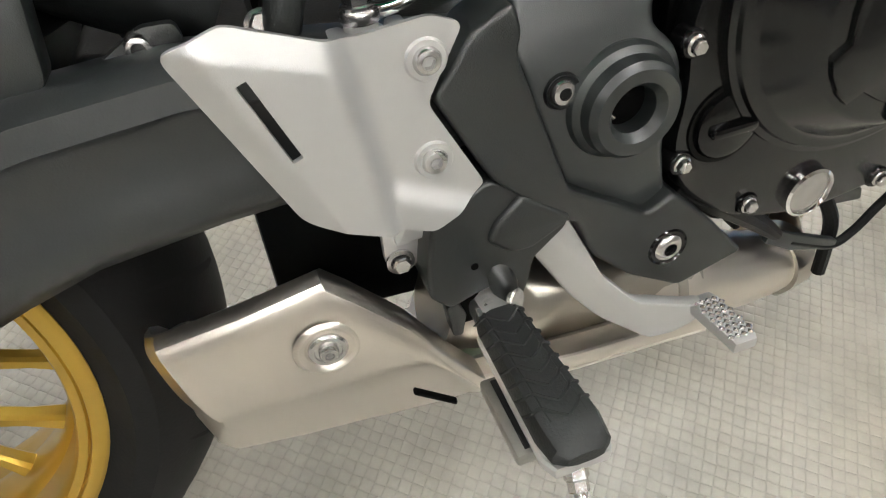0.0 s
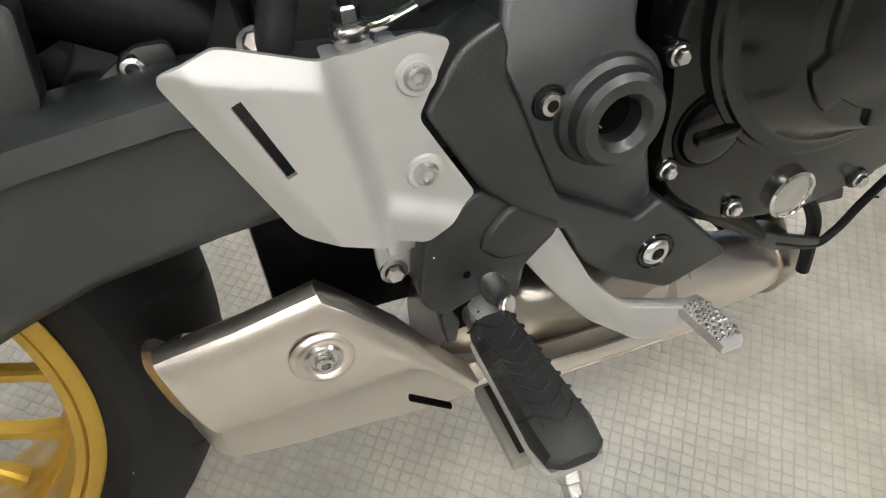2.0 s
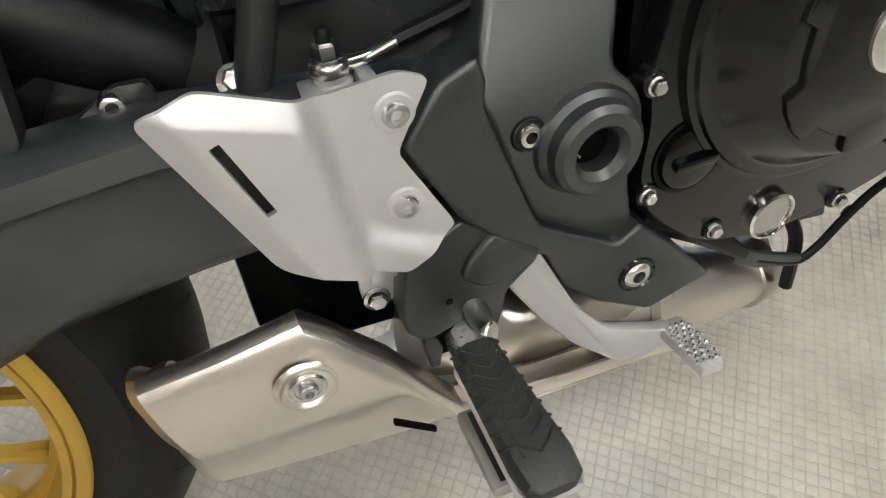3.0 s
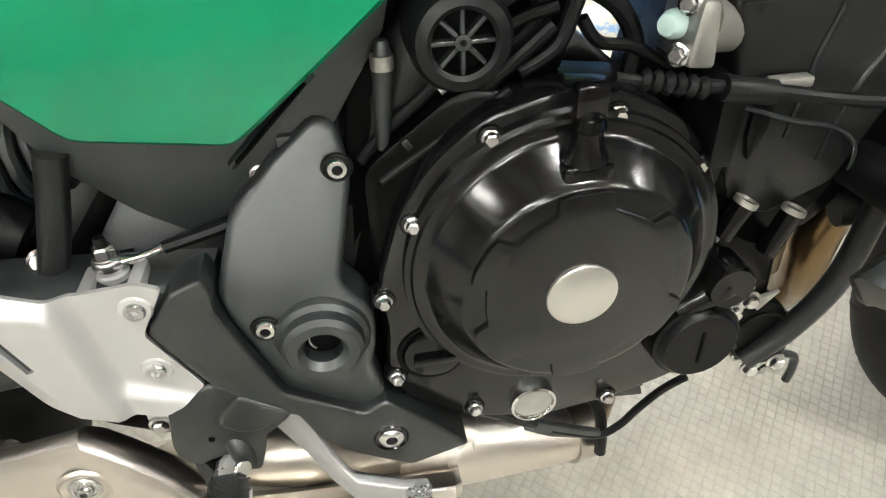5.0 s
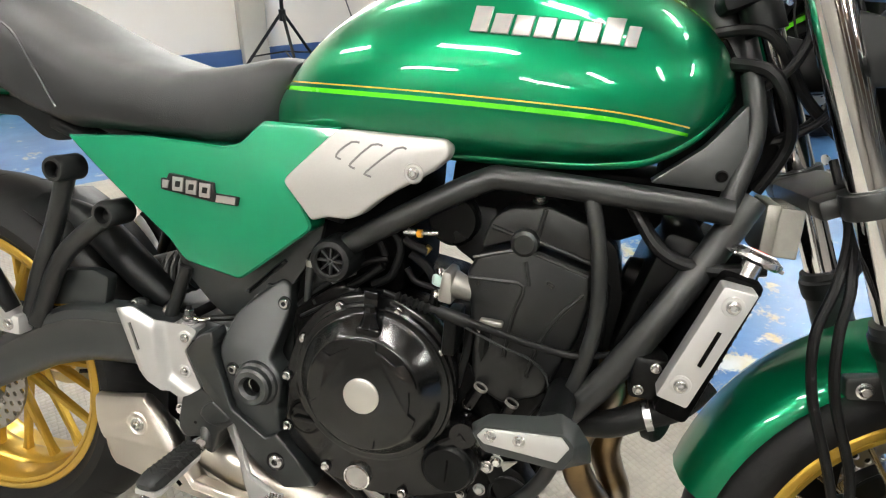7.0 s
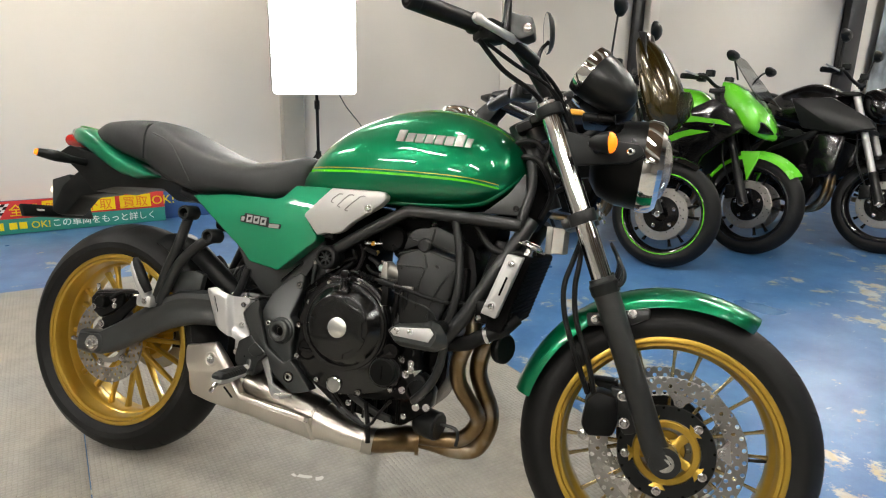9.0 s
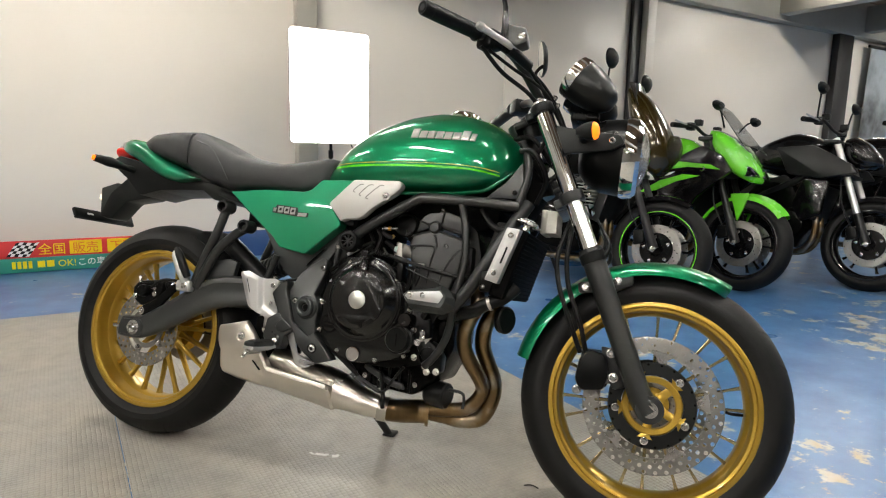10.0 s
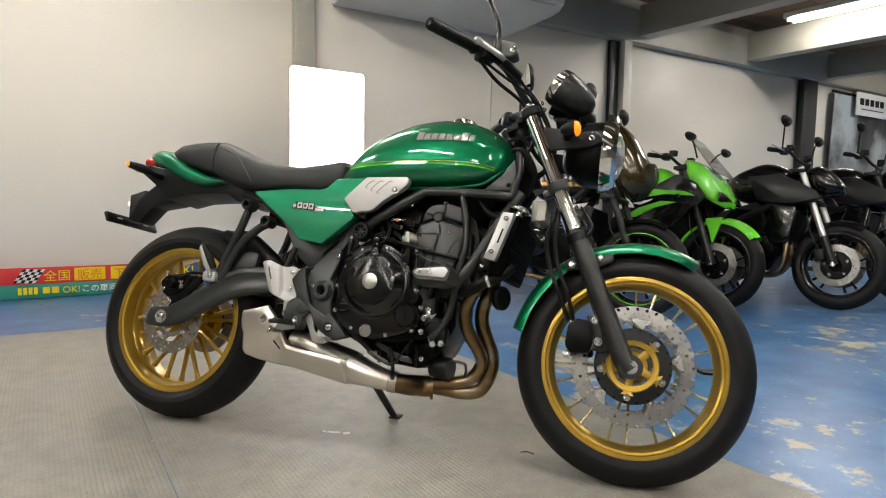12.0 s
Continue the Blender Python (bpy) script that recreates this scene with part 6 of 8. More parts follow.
for i in range(8):
    a, b = xs[i] + 0.0018, xs[i + 1] - (0.0018 if i < 7 else 0.008)
    zb, hgt = 0.8785 - 0.004 * i / 7, (0.026 if i in (0, 6) else 0.020)
    o = [(a, zb), (b, zb), (b + 0.003, zb + hgt), (a + 0.003, zb + hgt)]
    y = tank_skin((a + b) / 2, zb + 0.010)
    sl = (tank_skin((a + b) / 2, zb + 0.018) - tank_skin((a + b) / 2, zb)) / 0.018
    tx = (tank_skin(b, zb + 0.01) - tank_skin(a, zb + 0.01)) / (b - a)
    fn = lambda x, z, y=y, sl=sl, zb=zb, tx=tx, c=(a + b) / 2: y + sl * (z - zb - 0.010) + tx * (x - c)
    part("emblem_block", slab(o, 0.003, -0.0035, 0.0008, 1, lift=fn), EMBLEM, tank, "raised silver emblem block")

# ---- side cover and silver air-box plate ----
side_o = [(0.284, 0.7195), (0.40, 0.730), (0.515, 0.729), (0.535, 0.735), (0.562, 0.764), (0.665, 0.766), (0.604, 0.700), (0.636, 0.650), (0.632, 0.641), (0.553, 0.5765), (0.537, 0.5645), (0.460, 0.577), (0.438, 0.604)]
side = part("side_cover", slab(rounded(side_o, 0.006, 2), -0.085, -0.128, 0.012, 1, lift=lambda x, z: -0.013 * max(0, 1 - ((z - 0.645) / 0.115) ** 2), cuts=[0.58 + 0.012 * i for i in range(15)]), GREEN_FLAT, bike, "glossy green angular side cover")
badge = [(0.432, 0.6705, 0.010), (0.4465, 0.6685, 0.0175), (0.4655, 0.6670, 0.0175), (0.4845, 0.6655, 0.0175)]
part("badge_base", slab(rounded([(0.431, 0.668), (0.505, 0.6610), (0.539, 0.6600), (0.541, 0.6715), (0.508, 0.6720), (0.506, 0.6845), (0.443, 0.6895), (0.440, 0.682), (0.431, 0.682)], 0.002), -0.136, -0.1432, 0.0005, 1), INK, side, "black edging of the side badge")
for x, z, h in badge:
    if h > 0.012:
        part("badge_core", slab([(x + 0.0062, z + h * 0.30), (x + 0.0132, z + h * 0.30), (x + 0.0148, z + h * 0.72), (x + 0.0076, z + h * 0.72)], -0.143, -0.1452, 0.0003, 1), INK, side)
    part("badge_block", slab([(x + 0.0022, z), (x + (0.010 if h < 0.012 else 0.0170), z), (x + (0.0125 if h < 0.012 else 0.0185), z + h), (x + 0.003, z + h)], -0.140, -0.1448, 0.0005, 1), EMBLEM, side, "white badge block")
part("badge_block", slab([(0.5095, 0.6615), (0.536, 0.6615), (0.5375, 0.6705), (0.511, 0.6705)], -0.140, -0.1448, 0.0005, 1), EMBLEM, side, "small white badge block")
part("lower_side_panel", slab(rounded([(0.36, 0.655), (0.43, 0.615), (0.555, 0.580), (0.632, 0.646), (0.622, 0.605), (0.586, 0.551), (0.559, 0.511), (0.529, 0.482), (0.497, 0.489), (0.466, 0.510), (0.431, 0.545), (0.40, 0.60)], 0.006), -0.05, -0.094, 0.005), PLASTIC_GREY, bike, "charcoal plastic panel under the side cover")
slot = part("panel_recess", tube([(0.526, -0.0945, 0.536), (0.580, -0.0945, 0.587)], 0.0062, 12, flat=0.5), PLASTIC_GREY, bike)
part("slot_shade", tube([(0.530, -0.0985, 0.5395), (0.576, -0.0985, 0.583)], 0.0034, 10, flat=0.5), DARK, slot)
part("panel_clip", box(0.554, 0.571, -0.099, -0.092, 0.541, 0.552, 0.002, m=None), PLASTIC_GREY, bike)
part("panel_screw", hexagon_bolt(0.540, -0.094, 0.528, 0.004, 0.004), BOLT, bike)
# both boxes take the painted-shade black, so the space behind stays dark
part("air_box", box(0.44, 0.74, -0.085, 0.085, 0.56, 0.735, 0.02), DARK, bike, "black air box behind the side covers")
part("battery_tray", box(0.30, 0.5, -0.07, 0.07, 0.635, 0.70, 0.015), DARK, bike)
sil_o = [(0.664, 0.765), (0.789, 0.767), (0.797, 0.760), (0.796, 0.748), (0.780, 0.732), (0.724, 0.695), (0.698, 0.671), (0.682, 0.664), (0.655, 0.663), (0.637, 0.656), (0.599, 0.698), (0.604, 0.706)]
sil = part("air_box_plate", slab(rounded(sil_o, 0.005, 3), -0.118, -0.1445, 0.004, 3), SILVER_PAINT, bike, "satin silver side plate with three pressed slots")
# grey lines painted as the shadowed side of each pressed slot
SLOT_SHADOW = material("slot_shadow_grey", (0.16, 0.155, 0.15), 0.5, 0.0, 0.1)
for hook in ([(0.6715, 0.7325), (0.6655, 0.7345), (0.6690, 0.7415), (0.6835, 0.7532), (0.693, 0.7532)], [(0.689, 0.7240), (0.6835, 0.7255), (0.6840, 0.7300), (0.7075, 0.7525), (0.7202, 0.7527)], [(0.709, 0.7172), (0.7030, 0.7185), (0.7028, 0.7225), (0.736, 0.7515), (0.7479, 0.7523)]):
    part("slot_shadow_line", tube([(x, -0.1443, z) for x, z in hook], 0.0013, 8, 2), SLOT_SHADOW, sil, "painted shadow line of a pressed slot")
part("plate_recess", lathe([(0, -0.1448), (0.0095, -0.1448), (0.011, -0.1462), (0.012, -0.144)], 28, Matrix.Translation((0.758, 0, 0.727))), SILVER_PAINT, sil)
part("plate_bolt", socket_bolt(0.758, -0.1462, 0.727, 0.007, 0.0035), BOLT, sil)
tri = part("head_panel", slab(rounded([(1.005, 0.742), (1.055, 0.785), (1.088, 0.832), (1.100, 0.742)], 0.006), -0.075, -0.102, 0.004), PLASTIC_GREY, bike, "charcoal triangular panel by the steering head")
part("panel_clip", lathe([(0, -0.106), (0.005, -0.106), (0.0065, -0.102)], 16, Matrix.Translation((1.075, 0, 0.757))), GLOSS, tri)

# ---- seat and tail ----
SXS = [-0.112, -0.100, -0.06, 0.0, 0.05, 0.085, 0.092, 0.10, 0.13, 0.19, 0.27, 0.35, 0.42, 0.49, 0.54, 0.565]
STP = [0.856, 0.878, 0.897, 0.904, 0.906, 0.906, 0.896, 0.905, 0.896, 0.870, 0.838, 0.820, 0.813, 0.826, 0.840, 0.836]
SBT = [0.850, 0.846, 0.830, 0.808, 0.794, 0.784, 0.784, 0.779, 0.764, 0.740, 0.722, 0.726, 0.727, 0.722, 0.733, 0.745]
SWD = [0.050, 0.070, 0.088, 0.098, 0.103, 0.105, 0.101, 0.108, 0.114, 0.124, 0.132, 0.136, 0.134, 0.120, 0.095, 0.070]
rings = []
for i in range(61):
    x = SXS[0] + (SXS[-1] - SXS[0]) * i / 60
    zt, zb, w = (float(np.interp(x, SXS, v)) for v in (STP, SBT, SWD))
    zc, ring = zb + 0.45 * (zt - zb), []
    for k in range(32):
        a = 2 * math.pi * k / 32
        ca, sa = math.cos(a), math.sin(a)
        h = (zt - zc) if sa > 0 else (zc - zb)
        ring.append((x, w * math.copysign(abs(ca) ** 0.55, ca), zc + h * math.copysign(abs(sa) ** (0.62 if sa > 0 else 0.4), sa)))
    rings.append(ring)
seat = part("seat", loft(rings), SEAT, bike, "black vinyl stepped dual seat", sharp=50)
part("seat_seam", tube([(0.125, -0.1085, 0.866), (0.184, -0.1168, 0.8445), (0.2296, -0.1282, 0.80), (0.266, -0.1318, 0.752)], 0.0018, 6), PLASTIC_GREY, seat, "stitched seam")
part("seat_strap", tube([(0.094, -0.1035, 0.800), (0.092, -0.1035, 0.84), (0.092, -0.098, 0.875), (0.092, -0.080, 0.8915), (0.092, 0.0, 0.8975), (0.092, 0.080, 0.8915), (0.092, 0.098, 0.875), (0.094, 0.1035, 0.800)], 0.0032, 8), PLASTIC, seat, "black seat strap")
rings = []
for x, zt, zb, w in ((-0.216, 0.866, 0.848, 0.036), (-0.205, 0.877, 0.836, 0.054), (-0.17, 0.881, 0.824, 0.072), (-0.126, 0.876, 0.808, 0.083), (-0.093, 0.868, 0.790, 0.088), (-0.037, 0.832, 0.765, 0.094), (0.0105, 0.806, 0.749, 0.098), (0.062, 0.787, 0.743, 0.102), (0.10, 0.772, 0.749, 0.104), (0.132, 0.760, 0.756, 0.105)):
    zc = zb + 0.5 * (zt - zb)
    rings.append([(x, w * math.copysign(abs(math.cos(a)) ** 0.6, math.cos(a)), zc + (zt - zc) * math.copysign(abs(math.sin(a)) ** 0.6, math.sin(a))) for a in (2 * math.pi * k / 32 for k in range(32))])
tail = part("tail_cowl", loft(rings), GREEN_FLAT, bike, "green duck tail cowl", sharp=50)
part("tail_stripe", tube([(-0.19, -0.040, 0.8795), (-0.16, -0.050, 0.8785), (-0.11, -0.055, 0.8705)], 0.003, 6, flat=0.4), STRIPE_LIME, tail)
rings = []
for x, r in ((-0.244, 0.25), (-0.237, 0.7), (-0.227, 0.95), (-0.209, 1.0), (-0.17, 1.0)):
    rings.append([(x - 0.35 * 0.026 * r * math.sin(a) * -1, 0.058 * r * math.cos(a), 0.843 + 0.026 * r * math.sin(a)) for a in (2 * math.pi * k / 24 for k in range(24))])
part("tail_lamp", loft(rings), RED, bike, "red oval tail lamp")
part("tail_under", slab(rounded([(0.262, 0.748), (0.10, 0.768), (-0.19, 0.822), (-0.225, 0.80), (-0.15, 0.752), (-0.09, 0.702), (-0.019, 0.7205), (0.062, 0.7255), (0.14, 0.7275), (0.165, 0.712), (0.184, 0.7007), (0.207, 0.699), (0.235, 0.705), (0.262, 0.715)], 0.006), 0.075, -0.075, 0.005), PLASTIC, bike, "black under-tail tray")
part("plate_arm", slab(rounded([(-0.17, 0.775), (-0.04, 0.745), (-0.09, 0.70), (-0.18, 0.685), (-0.235, 0.625), (-0.285, 0.635), (-0.25, 0.71)], 0.012), 0.035, -0.035, 0.008), PLASTIC, bike, "black plate bracket arm")
part("plate_lamp", slab(rounded([(-0.295, 0.725), (-0.23, 0.745), (-0.22, 0.67), (-0.285, 0.64)], 0.006), 0.03, -0.03, 0.005), PLASTIC_GREY, bike, "black plate lamp housing")
part("plate_lamp_glass", box(-0.304, -0.293, -0.025, 0.025, 0.688, 0.704, 0.003), glowing("plate_lamp_lit", (1.0, 0.8, 0.55), 2.0), bike)
bm = box(-0.006, 0.006, -0.115, 0.115, -0.018, 0.018, 0.004, m=Matrix.Translation((-0.298, 0, 0.632)) @ pose(0, 0, 0, 0, -28, 0))
holder = part("plate_holder", bm, PLASTIC, bike, "black bare number plate holder with two slots")
for y in (-0.06, 0.06):
    part("holder_slot", box(-0.0085, 0.0085, y - 0.012, y + 0.012, -0.003, 0.003, 0.002, 1, Matrix.Translation((-0.298, 0, 0.632)) @ pose(0, 0, 0, 0, -28, 0)), WHITE, holder)
for side in (-1, 1):
    part("rear_indicator_stalk", tube([(-0.12, side * 0.03, 0.775), (-0.135, side * 0.10, 0.780), (-0.15, side * 0.16, 0.785)], [0.012, 0.010, 0.013], 12), PLASTIC, bike)
    ind = part("rear_indicator", tube([(-0.128, side * 0.12, 0.780), (-0.14, side * 0.155, 0.785), (-0.160, side * 0.192, 0.789)], [0.010, 0.015, 0.010], 14), PLASTIC, bike, "slim black rear indicator")
    part("indicator_lens", tube([(-0.158, side * 0.190, 0.789), (-0.164, side * 0.197, 0.790)], [0.0095, 0.006], 12), AMBER_ON, ind, "lit amber lens")

# ---- front end ----
def fork_point(z, y=0.0, off=0.0):
    """A point of the fork leg's axis at height z; off is ahead of the axis."""
    t = (z - 0.291) / (0.965 - 0.291)
    return Vector((1.403 - 0.288 * t + off, y, z))


for side in (-1, 1):
    y = side * 0.108
    on_fork(part("fork_tube", tube([fork_point(0.972, y), fork_point(0.60, y)], 0.0205, 28), CHROME, bike, "polished fork tube"))
    low = on_fork(part("fork_slider", tube([fork_point(0.632, y), fork_point(0.615, y), fork_point(0.60, y), fork_point(0.50, y), fork_point(0.36, y), fork_point(0.315, y), fork_point(0.285, y, 0.008)], [0.0260, 0.0275, 0.0262, 0.0252, 0.0245, 0.026, 0.028], 28, 2), FRAME_BLACK, bike, "matte black lower fork leg"))
    part("axle_clamp", lathe([(0, -0.02), (0.026, -0.02), (0.030, -0.014), (0.030, 0.022), (0, 0.022)], 28, turned(1.413, y, 0.292, (0, side, 0))), FRAME_BLACK, low)
    part("axle_end", lathe([(0, 0.026), (0.010, 0.026), (0.0105, 0.0235), (0.0175, 0.0235), (0.0185, 0.02)], 28, turned(1.413, y, 0.292, (0, side, 0))), BOLT, low)
    on_fork(part("fork_cap", lathe([(0.0205, -0.004), (0.0205, 0.004), (0.016, 0.007), (0.009, 0.008), (0.009, 0.014), (0, 0.014)], 24, turned(*fork_point(0.972, y), -AXIS * -1)), BOLT, bike))
for z, w, nm in ((0.958, 0.022, "top_clamp"), (0.748, 0.026, "lower_clamp")):
    c = fork_point(z)
    bm = bmesh.new()
    M0 = Matrix.Translation(c) @ pose(0, 0, 0, 0, -24, 0)
    box(-0.080 if z > 0.9 else -0.045, 0.016, -0.07, 0.07, -w / 2, w / 2, 0.008, 2, M0, bm)
    for side in (-1, 1):
        lathe([(0.021, -w / 2), (0.0275, -w / 2), (0.0285, -w / 2 + 0.002), (0.0285, w / 2 - 0.002), (0.0275, w / 2), (0.021, w / 2)], 28, M0 @ Matrix.Translation((0, side * 0.108, 0)) @ pose(0, 0, 0, 90, 0, 0), bm, True)
        box(-0.045, 0.0, -0.018 + side * 0.083, 0.018 + side * 0.083, -w / 2 + 0.002, w / 2 - 0.002, 0.005, 2, M0, bm)
    ob = on_fork(part(nm, bm, PLASTIC if z > 0.9 else FRAME_BLACK, bike, "black fork clamp"))
    for side in (-1, 1):
        for q in (0.012, -0.008):
            part("clamp_bolt", hexagon_bolt(*(M0 @ Vector((0.036, side * 0.108 + side * 0.012, q))), 0.005, 0.006, (0.9, side * 0.3, 0.3)), BOLT, ob)
part("head_tube", tube([fork_point(0.95, 0, -0.075), fork_point(0.76, 0, -0.075)], 0.03, 20), FRAME_BLACK, bike)
# also in the painted-shade black, to darken the gap at the steering head
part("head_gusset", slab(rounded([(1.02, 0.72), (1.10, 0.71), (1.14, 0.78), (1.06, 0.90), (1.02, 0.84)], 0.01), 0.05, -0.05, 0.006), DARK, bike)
part("wiring", tube([(1.07, -0.06, 0.87), (1.11, -0.08, 0.86), (1.14, -0.06, 0.80), (1.12, -0.05, 0.74)], 0.007, 8), RUBBER, bike)
part("wiring", tube([(1.05, -0.05, 0.90), (1.10, -0.07, 0.90), (1.15, -0.05, 0.84), (1.20, -0.03, 0.80)], 0.006, 8), RUBBER, bike)
# front mudguard
rings = []
for i in range(23):
    a = radians(61 + 106 * i / 22)
    r = 0.323
    w = 0.066 + 0.004 * math.sin(math.pi * i / 22)
    if i == 0:
        w *= 0.55
    if i == 1:
        w *= 0.85
    rings.append([(FRONT.x + (r + o) * math.cos(a), y, FRONT.z + (r + o) * math.sin(a)) for y, o in ((-w, -0.031), (-w * 0.97, -0.019), (-w * 0.8, -0.006), (-w * 0.45, 0.003), (0, 0.006), (w * 0.45, 0.003), (w * 0.8, -0.006), (w * 0.97, -0.019), (w, -0.031), (w - 0.003, -0.031), (w * 0.92, -0.0205), (w * 0.75, -0.0095), (0, 0.0025), (-w * 0.75, -0.0095), (-w * 0.92, -0.0205), (-w + 0.003, -0.031))])
fend = on_fork(part("front_mudguard", loft(rings), GREEN, bike, "glossy green front mudguard", sharp=60))
for x, z in ((1.325, 0.566), (1.255, 0.545)):
    part("mudguard_bolt", hexagon_bolt(x, -0.085, z, 0.0065, 0.006), BOLT, fend)
part("mudguard_stay", slab(rounded([(1.235, 0.555), (1.36, 0.580), (1.36, 0.56), (1.32, 0.54), (1.24, 0.53)], 0.006), -0.066, -0.083, 0.003), FRAME_BLACK, fend)
# front caliper and hoses
cal = on_fork(part("front_caliper", slab(rounded([(1.255, 0.385), (1.275, 0.405), (1.312, 0.398), (1.322, 0.35), (1.312, 0.318), (1.262, 0.312), (1.248, 0.335)], 0.010), -0.045, -0.110, 0.007), CASE, bike, "black front brake caliper"))
part("caliper_bracket", slab(rounded([(1.30, 0.415), (1.345, 0.41), (1.36, 0.33), (1.335, 0.32), (1.315, 0.35)], 0.006), -0.070, -0.088, 0.003), FRAME_BLACK, cal)
for x, z in ((1.324, 0.402), (1.332, 0.348), (1.255, 0.312)):
    part("caliper_bolt", hexagon_bolt(x, -0.098, z, 0.0075, 0.007), BOLT, cal)
for side in (-1, 1):
    y = side * 0.108
    on_fork(part("fork_guard", tube([(1.262, y, 0.612), (1.293, y * 1.05, 0.622), (1.300, y * 1.05, 0.645), (1.284, y * 1.03, 0.676)], [0.008, 0.0095, 0.0085, 0.005], 10, flat=0.6), PLASTIC, bike, "black fork guard horn"))
    on_fork(part("fork_guard", tube([(1.262, y * 0.9, 0.616), (1.286, y * 0.78, 0.632), (1.290, y * 0.74, 0.665), (1.268, y * 0.74, 0.705)], [0.007, 0.0085, 0.0075, 0.004], 10, flat=0.6), PLASTIC, bike))
    on_fork(part("fork_collar", lathe([(0.0265, -0.012), (0.0285, -0.012), (0.0295, -0.006), (0.0295, 0.010), (0.0265, 0.014), (0.0215, 0.016)], 28, turned(*fork_point(0.612, y), -AXIS * -1)), PLASTIC, bike))
for o in (0.0, 0.022):
    on_fork(part("brake_hose", tube([(1.255 + o * 0.6, -0.092, 0.395), (1.228 + o, -0.108, 0.46), (1.196 + o, -0.11, 0.54), (1.186 + o, -0.108, 0.605), (1.198 + o * 0.6, -0.10, 0.66), (1.208, -0.07, 0.715), (1.19, -0.04, 0.78)], 0.0056, 10), RUBBER, bike, "black brake hose"))
on_fork(part("far_caliper", box(1.25, 1.32, 0.05, 0.11, 0.31, 0.40, 0.01), CASE, bike))
# radiator with silver side plate
rad = part("radiator", slab(rounded([(1.088, 0.668), (1.128, 0.660), (1.080, 0.497), (1.044, 0.507)], 0.008), 0.15, -0.150, 0.005), DARK, bike, "black radiator between the frame tubes")
for i in range(16):
    z = 0.505 + 0.0095 * i
    part("fin", box(1.080 + 0.29 * (z - 0.5), 1.084 + 0.29 * (z - 0.5), -0.14, 0.14, z, z + 0.003), DARK, rad)
rp = part("radiator_plate", slab(rounded([(1.084, 0.6635), (1.1155, 0.6595), (1.0725, 0.5325), (1.0415, 0.5405)], 0.003), -0.155, -0.183, 0.002), SATIN, bike, "satin silver radiator side plate with a slot")
part("plate_slot", tube([(1.076, -0.1832, 0.580), (1.088, -0.1832, 0.618)], 0.0022, 8), DARK, rp)
for x, z in ((1.095, 0.645), (1.0625, 0.557)):
    part("plate_washer", lathe([(0, -0.1842), (0.0098, -0.1840), (0.011, -0.1825)], 28, Matrix.Translation((x, 0, z))), SATIN, rp)
    part("plate_bolt", socket_bolt(x, -0.1852, z, 0.0068, 0.004), BOLT, rp)
capr = part("radiator_cap", lathe([(0.011, -0.016), (0.011, 0), (0.023, 0), (0.026, 0.003), (0.026, 0.008), (0.0185, 0.012), (0, 0.0125)], 12, turned(1.118, -0.12, 0.676, (0.32, 0.12, 1))), BOLT, bike, "silver radiator cap with a red label")
part("cap_plate", lathe([(0, 0.0132), (0.0165, 0.0132), (0.0175, 0.012)], 24, turned(1.118, -0.12, 0.676, (0.32, 0.12, 1))), WHITE, capr)
part("cap_label", lathe([(0, 0.0139), (0.009, 0.0139), (0.0095, 0.013)], 24, turned(1.118, -0.12, 0.676, (0.32, 0.12, 1))), RED, capr)
for s_ in (-1, 1):
    part("cap_ear", box(-0.009, 0.009, -0.004 + s_ * 0.026, 0.004 + s_ * 0.026, 0.001, 0.005, 0.001, 1, turned(1.118, -0.12, 0.676, (0.32, 0.12, 1)) @ pose(0, 0, 0, -90, 0, 0)), BOLT, capr)
reg = part("voltage_regulator", box(1.135, 1.150, -0.05, 0.03, 0.668, 0.728, 0.003), ALLOY, bike, "finned alloy voltage regulator")
for i in range(6):
    part("fin", box(1.149, 1.175, -0.049 + 0.0155 * i, -0.046 + 0.0155 * i, 0.670, 0.726, 0.001, 1), ALLOY, reg)
part("tail_stub", tube([(0.20, -0.068, 0.725), (0.24, -0.070, 0.714), (0.325, -0.072, 0.694)], [0.012, 0.012, 0.010], 12), PLASTIC, bike)
part("regulator", box(1.018, 1.055, -0.14, -0.09, 0.512, 0.562, 0.006), CASE, bike)
for x, z in ((1.042, 0.552), (1.028, 0.524)):
    part("regulator_bolt", hexagon_bolt(x, -0.14, z, 0.004, 0.004), BOLT, bike)

fan = part("radiator_fan", slab(rounded([(1.035, 0.69), (1.085, 0.68), (1.042, 0.525), (0.992, 0.535)], 0.01), 0.12, -0.085, 0.006), CASE, bike, "black radiator fan shroud")
part("fan_hub", lathe([(0, 0.016), (0.02, 0.014), (0.024, 0.0), (0.024, -0.01)], 24, turned(1.012, 0.0, 0.612, (-1, 0, 0.3))), CASE, fan)
# headlamp
HL = Vector((1.275, 0, 0.878))
lamp = on_fork(part("headlamp", lathe([(0, -0.070), (0.045, -0.066), (0.075, -0.045), (0.090, -0.01), (0.094, 0.03), (0.094, 0.045)], 56, turned(*HL, (1, 0, -0.06))), CASE, bike, "round black headlamp with a chrome ring"))
part("chrome_ring", lathe([(0.082, 0.040), (0.0965, 0.038), (0.099, 0.048), (0.096, 0.068), (0.086, 0.078), (0.080, 0.074)], 64, turned(*HL, (1, 0, -0.06)), closed=True), CHROME, lamp, "chrome headlamp ring")
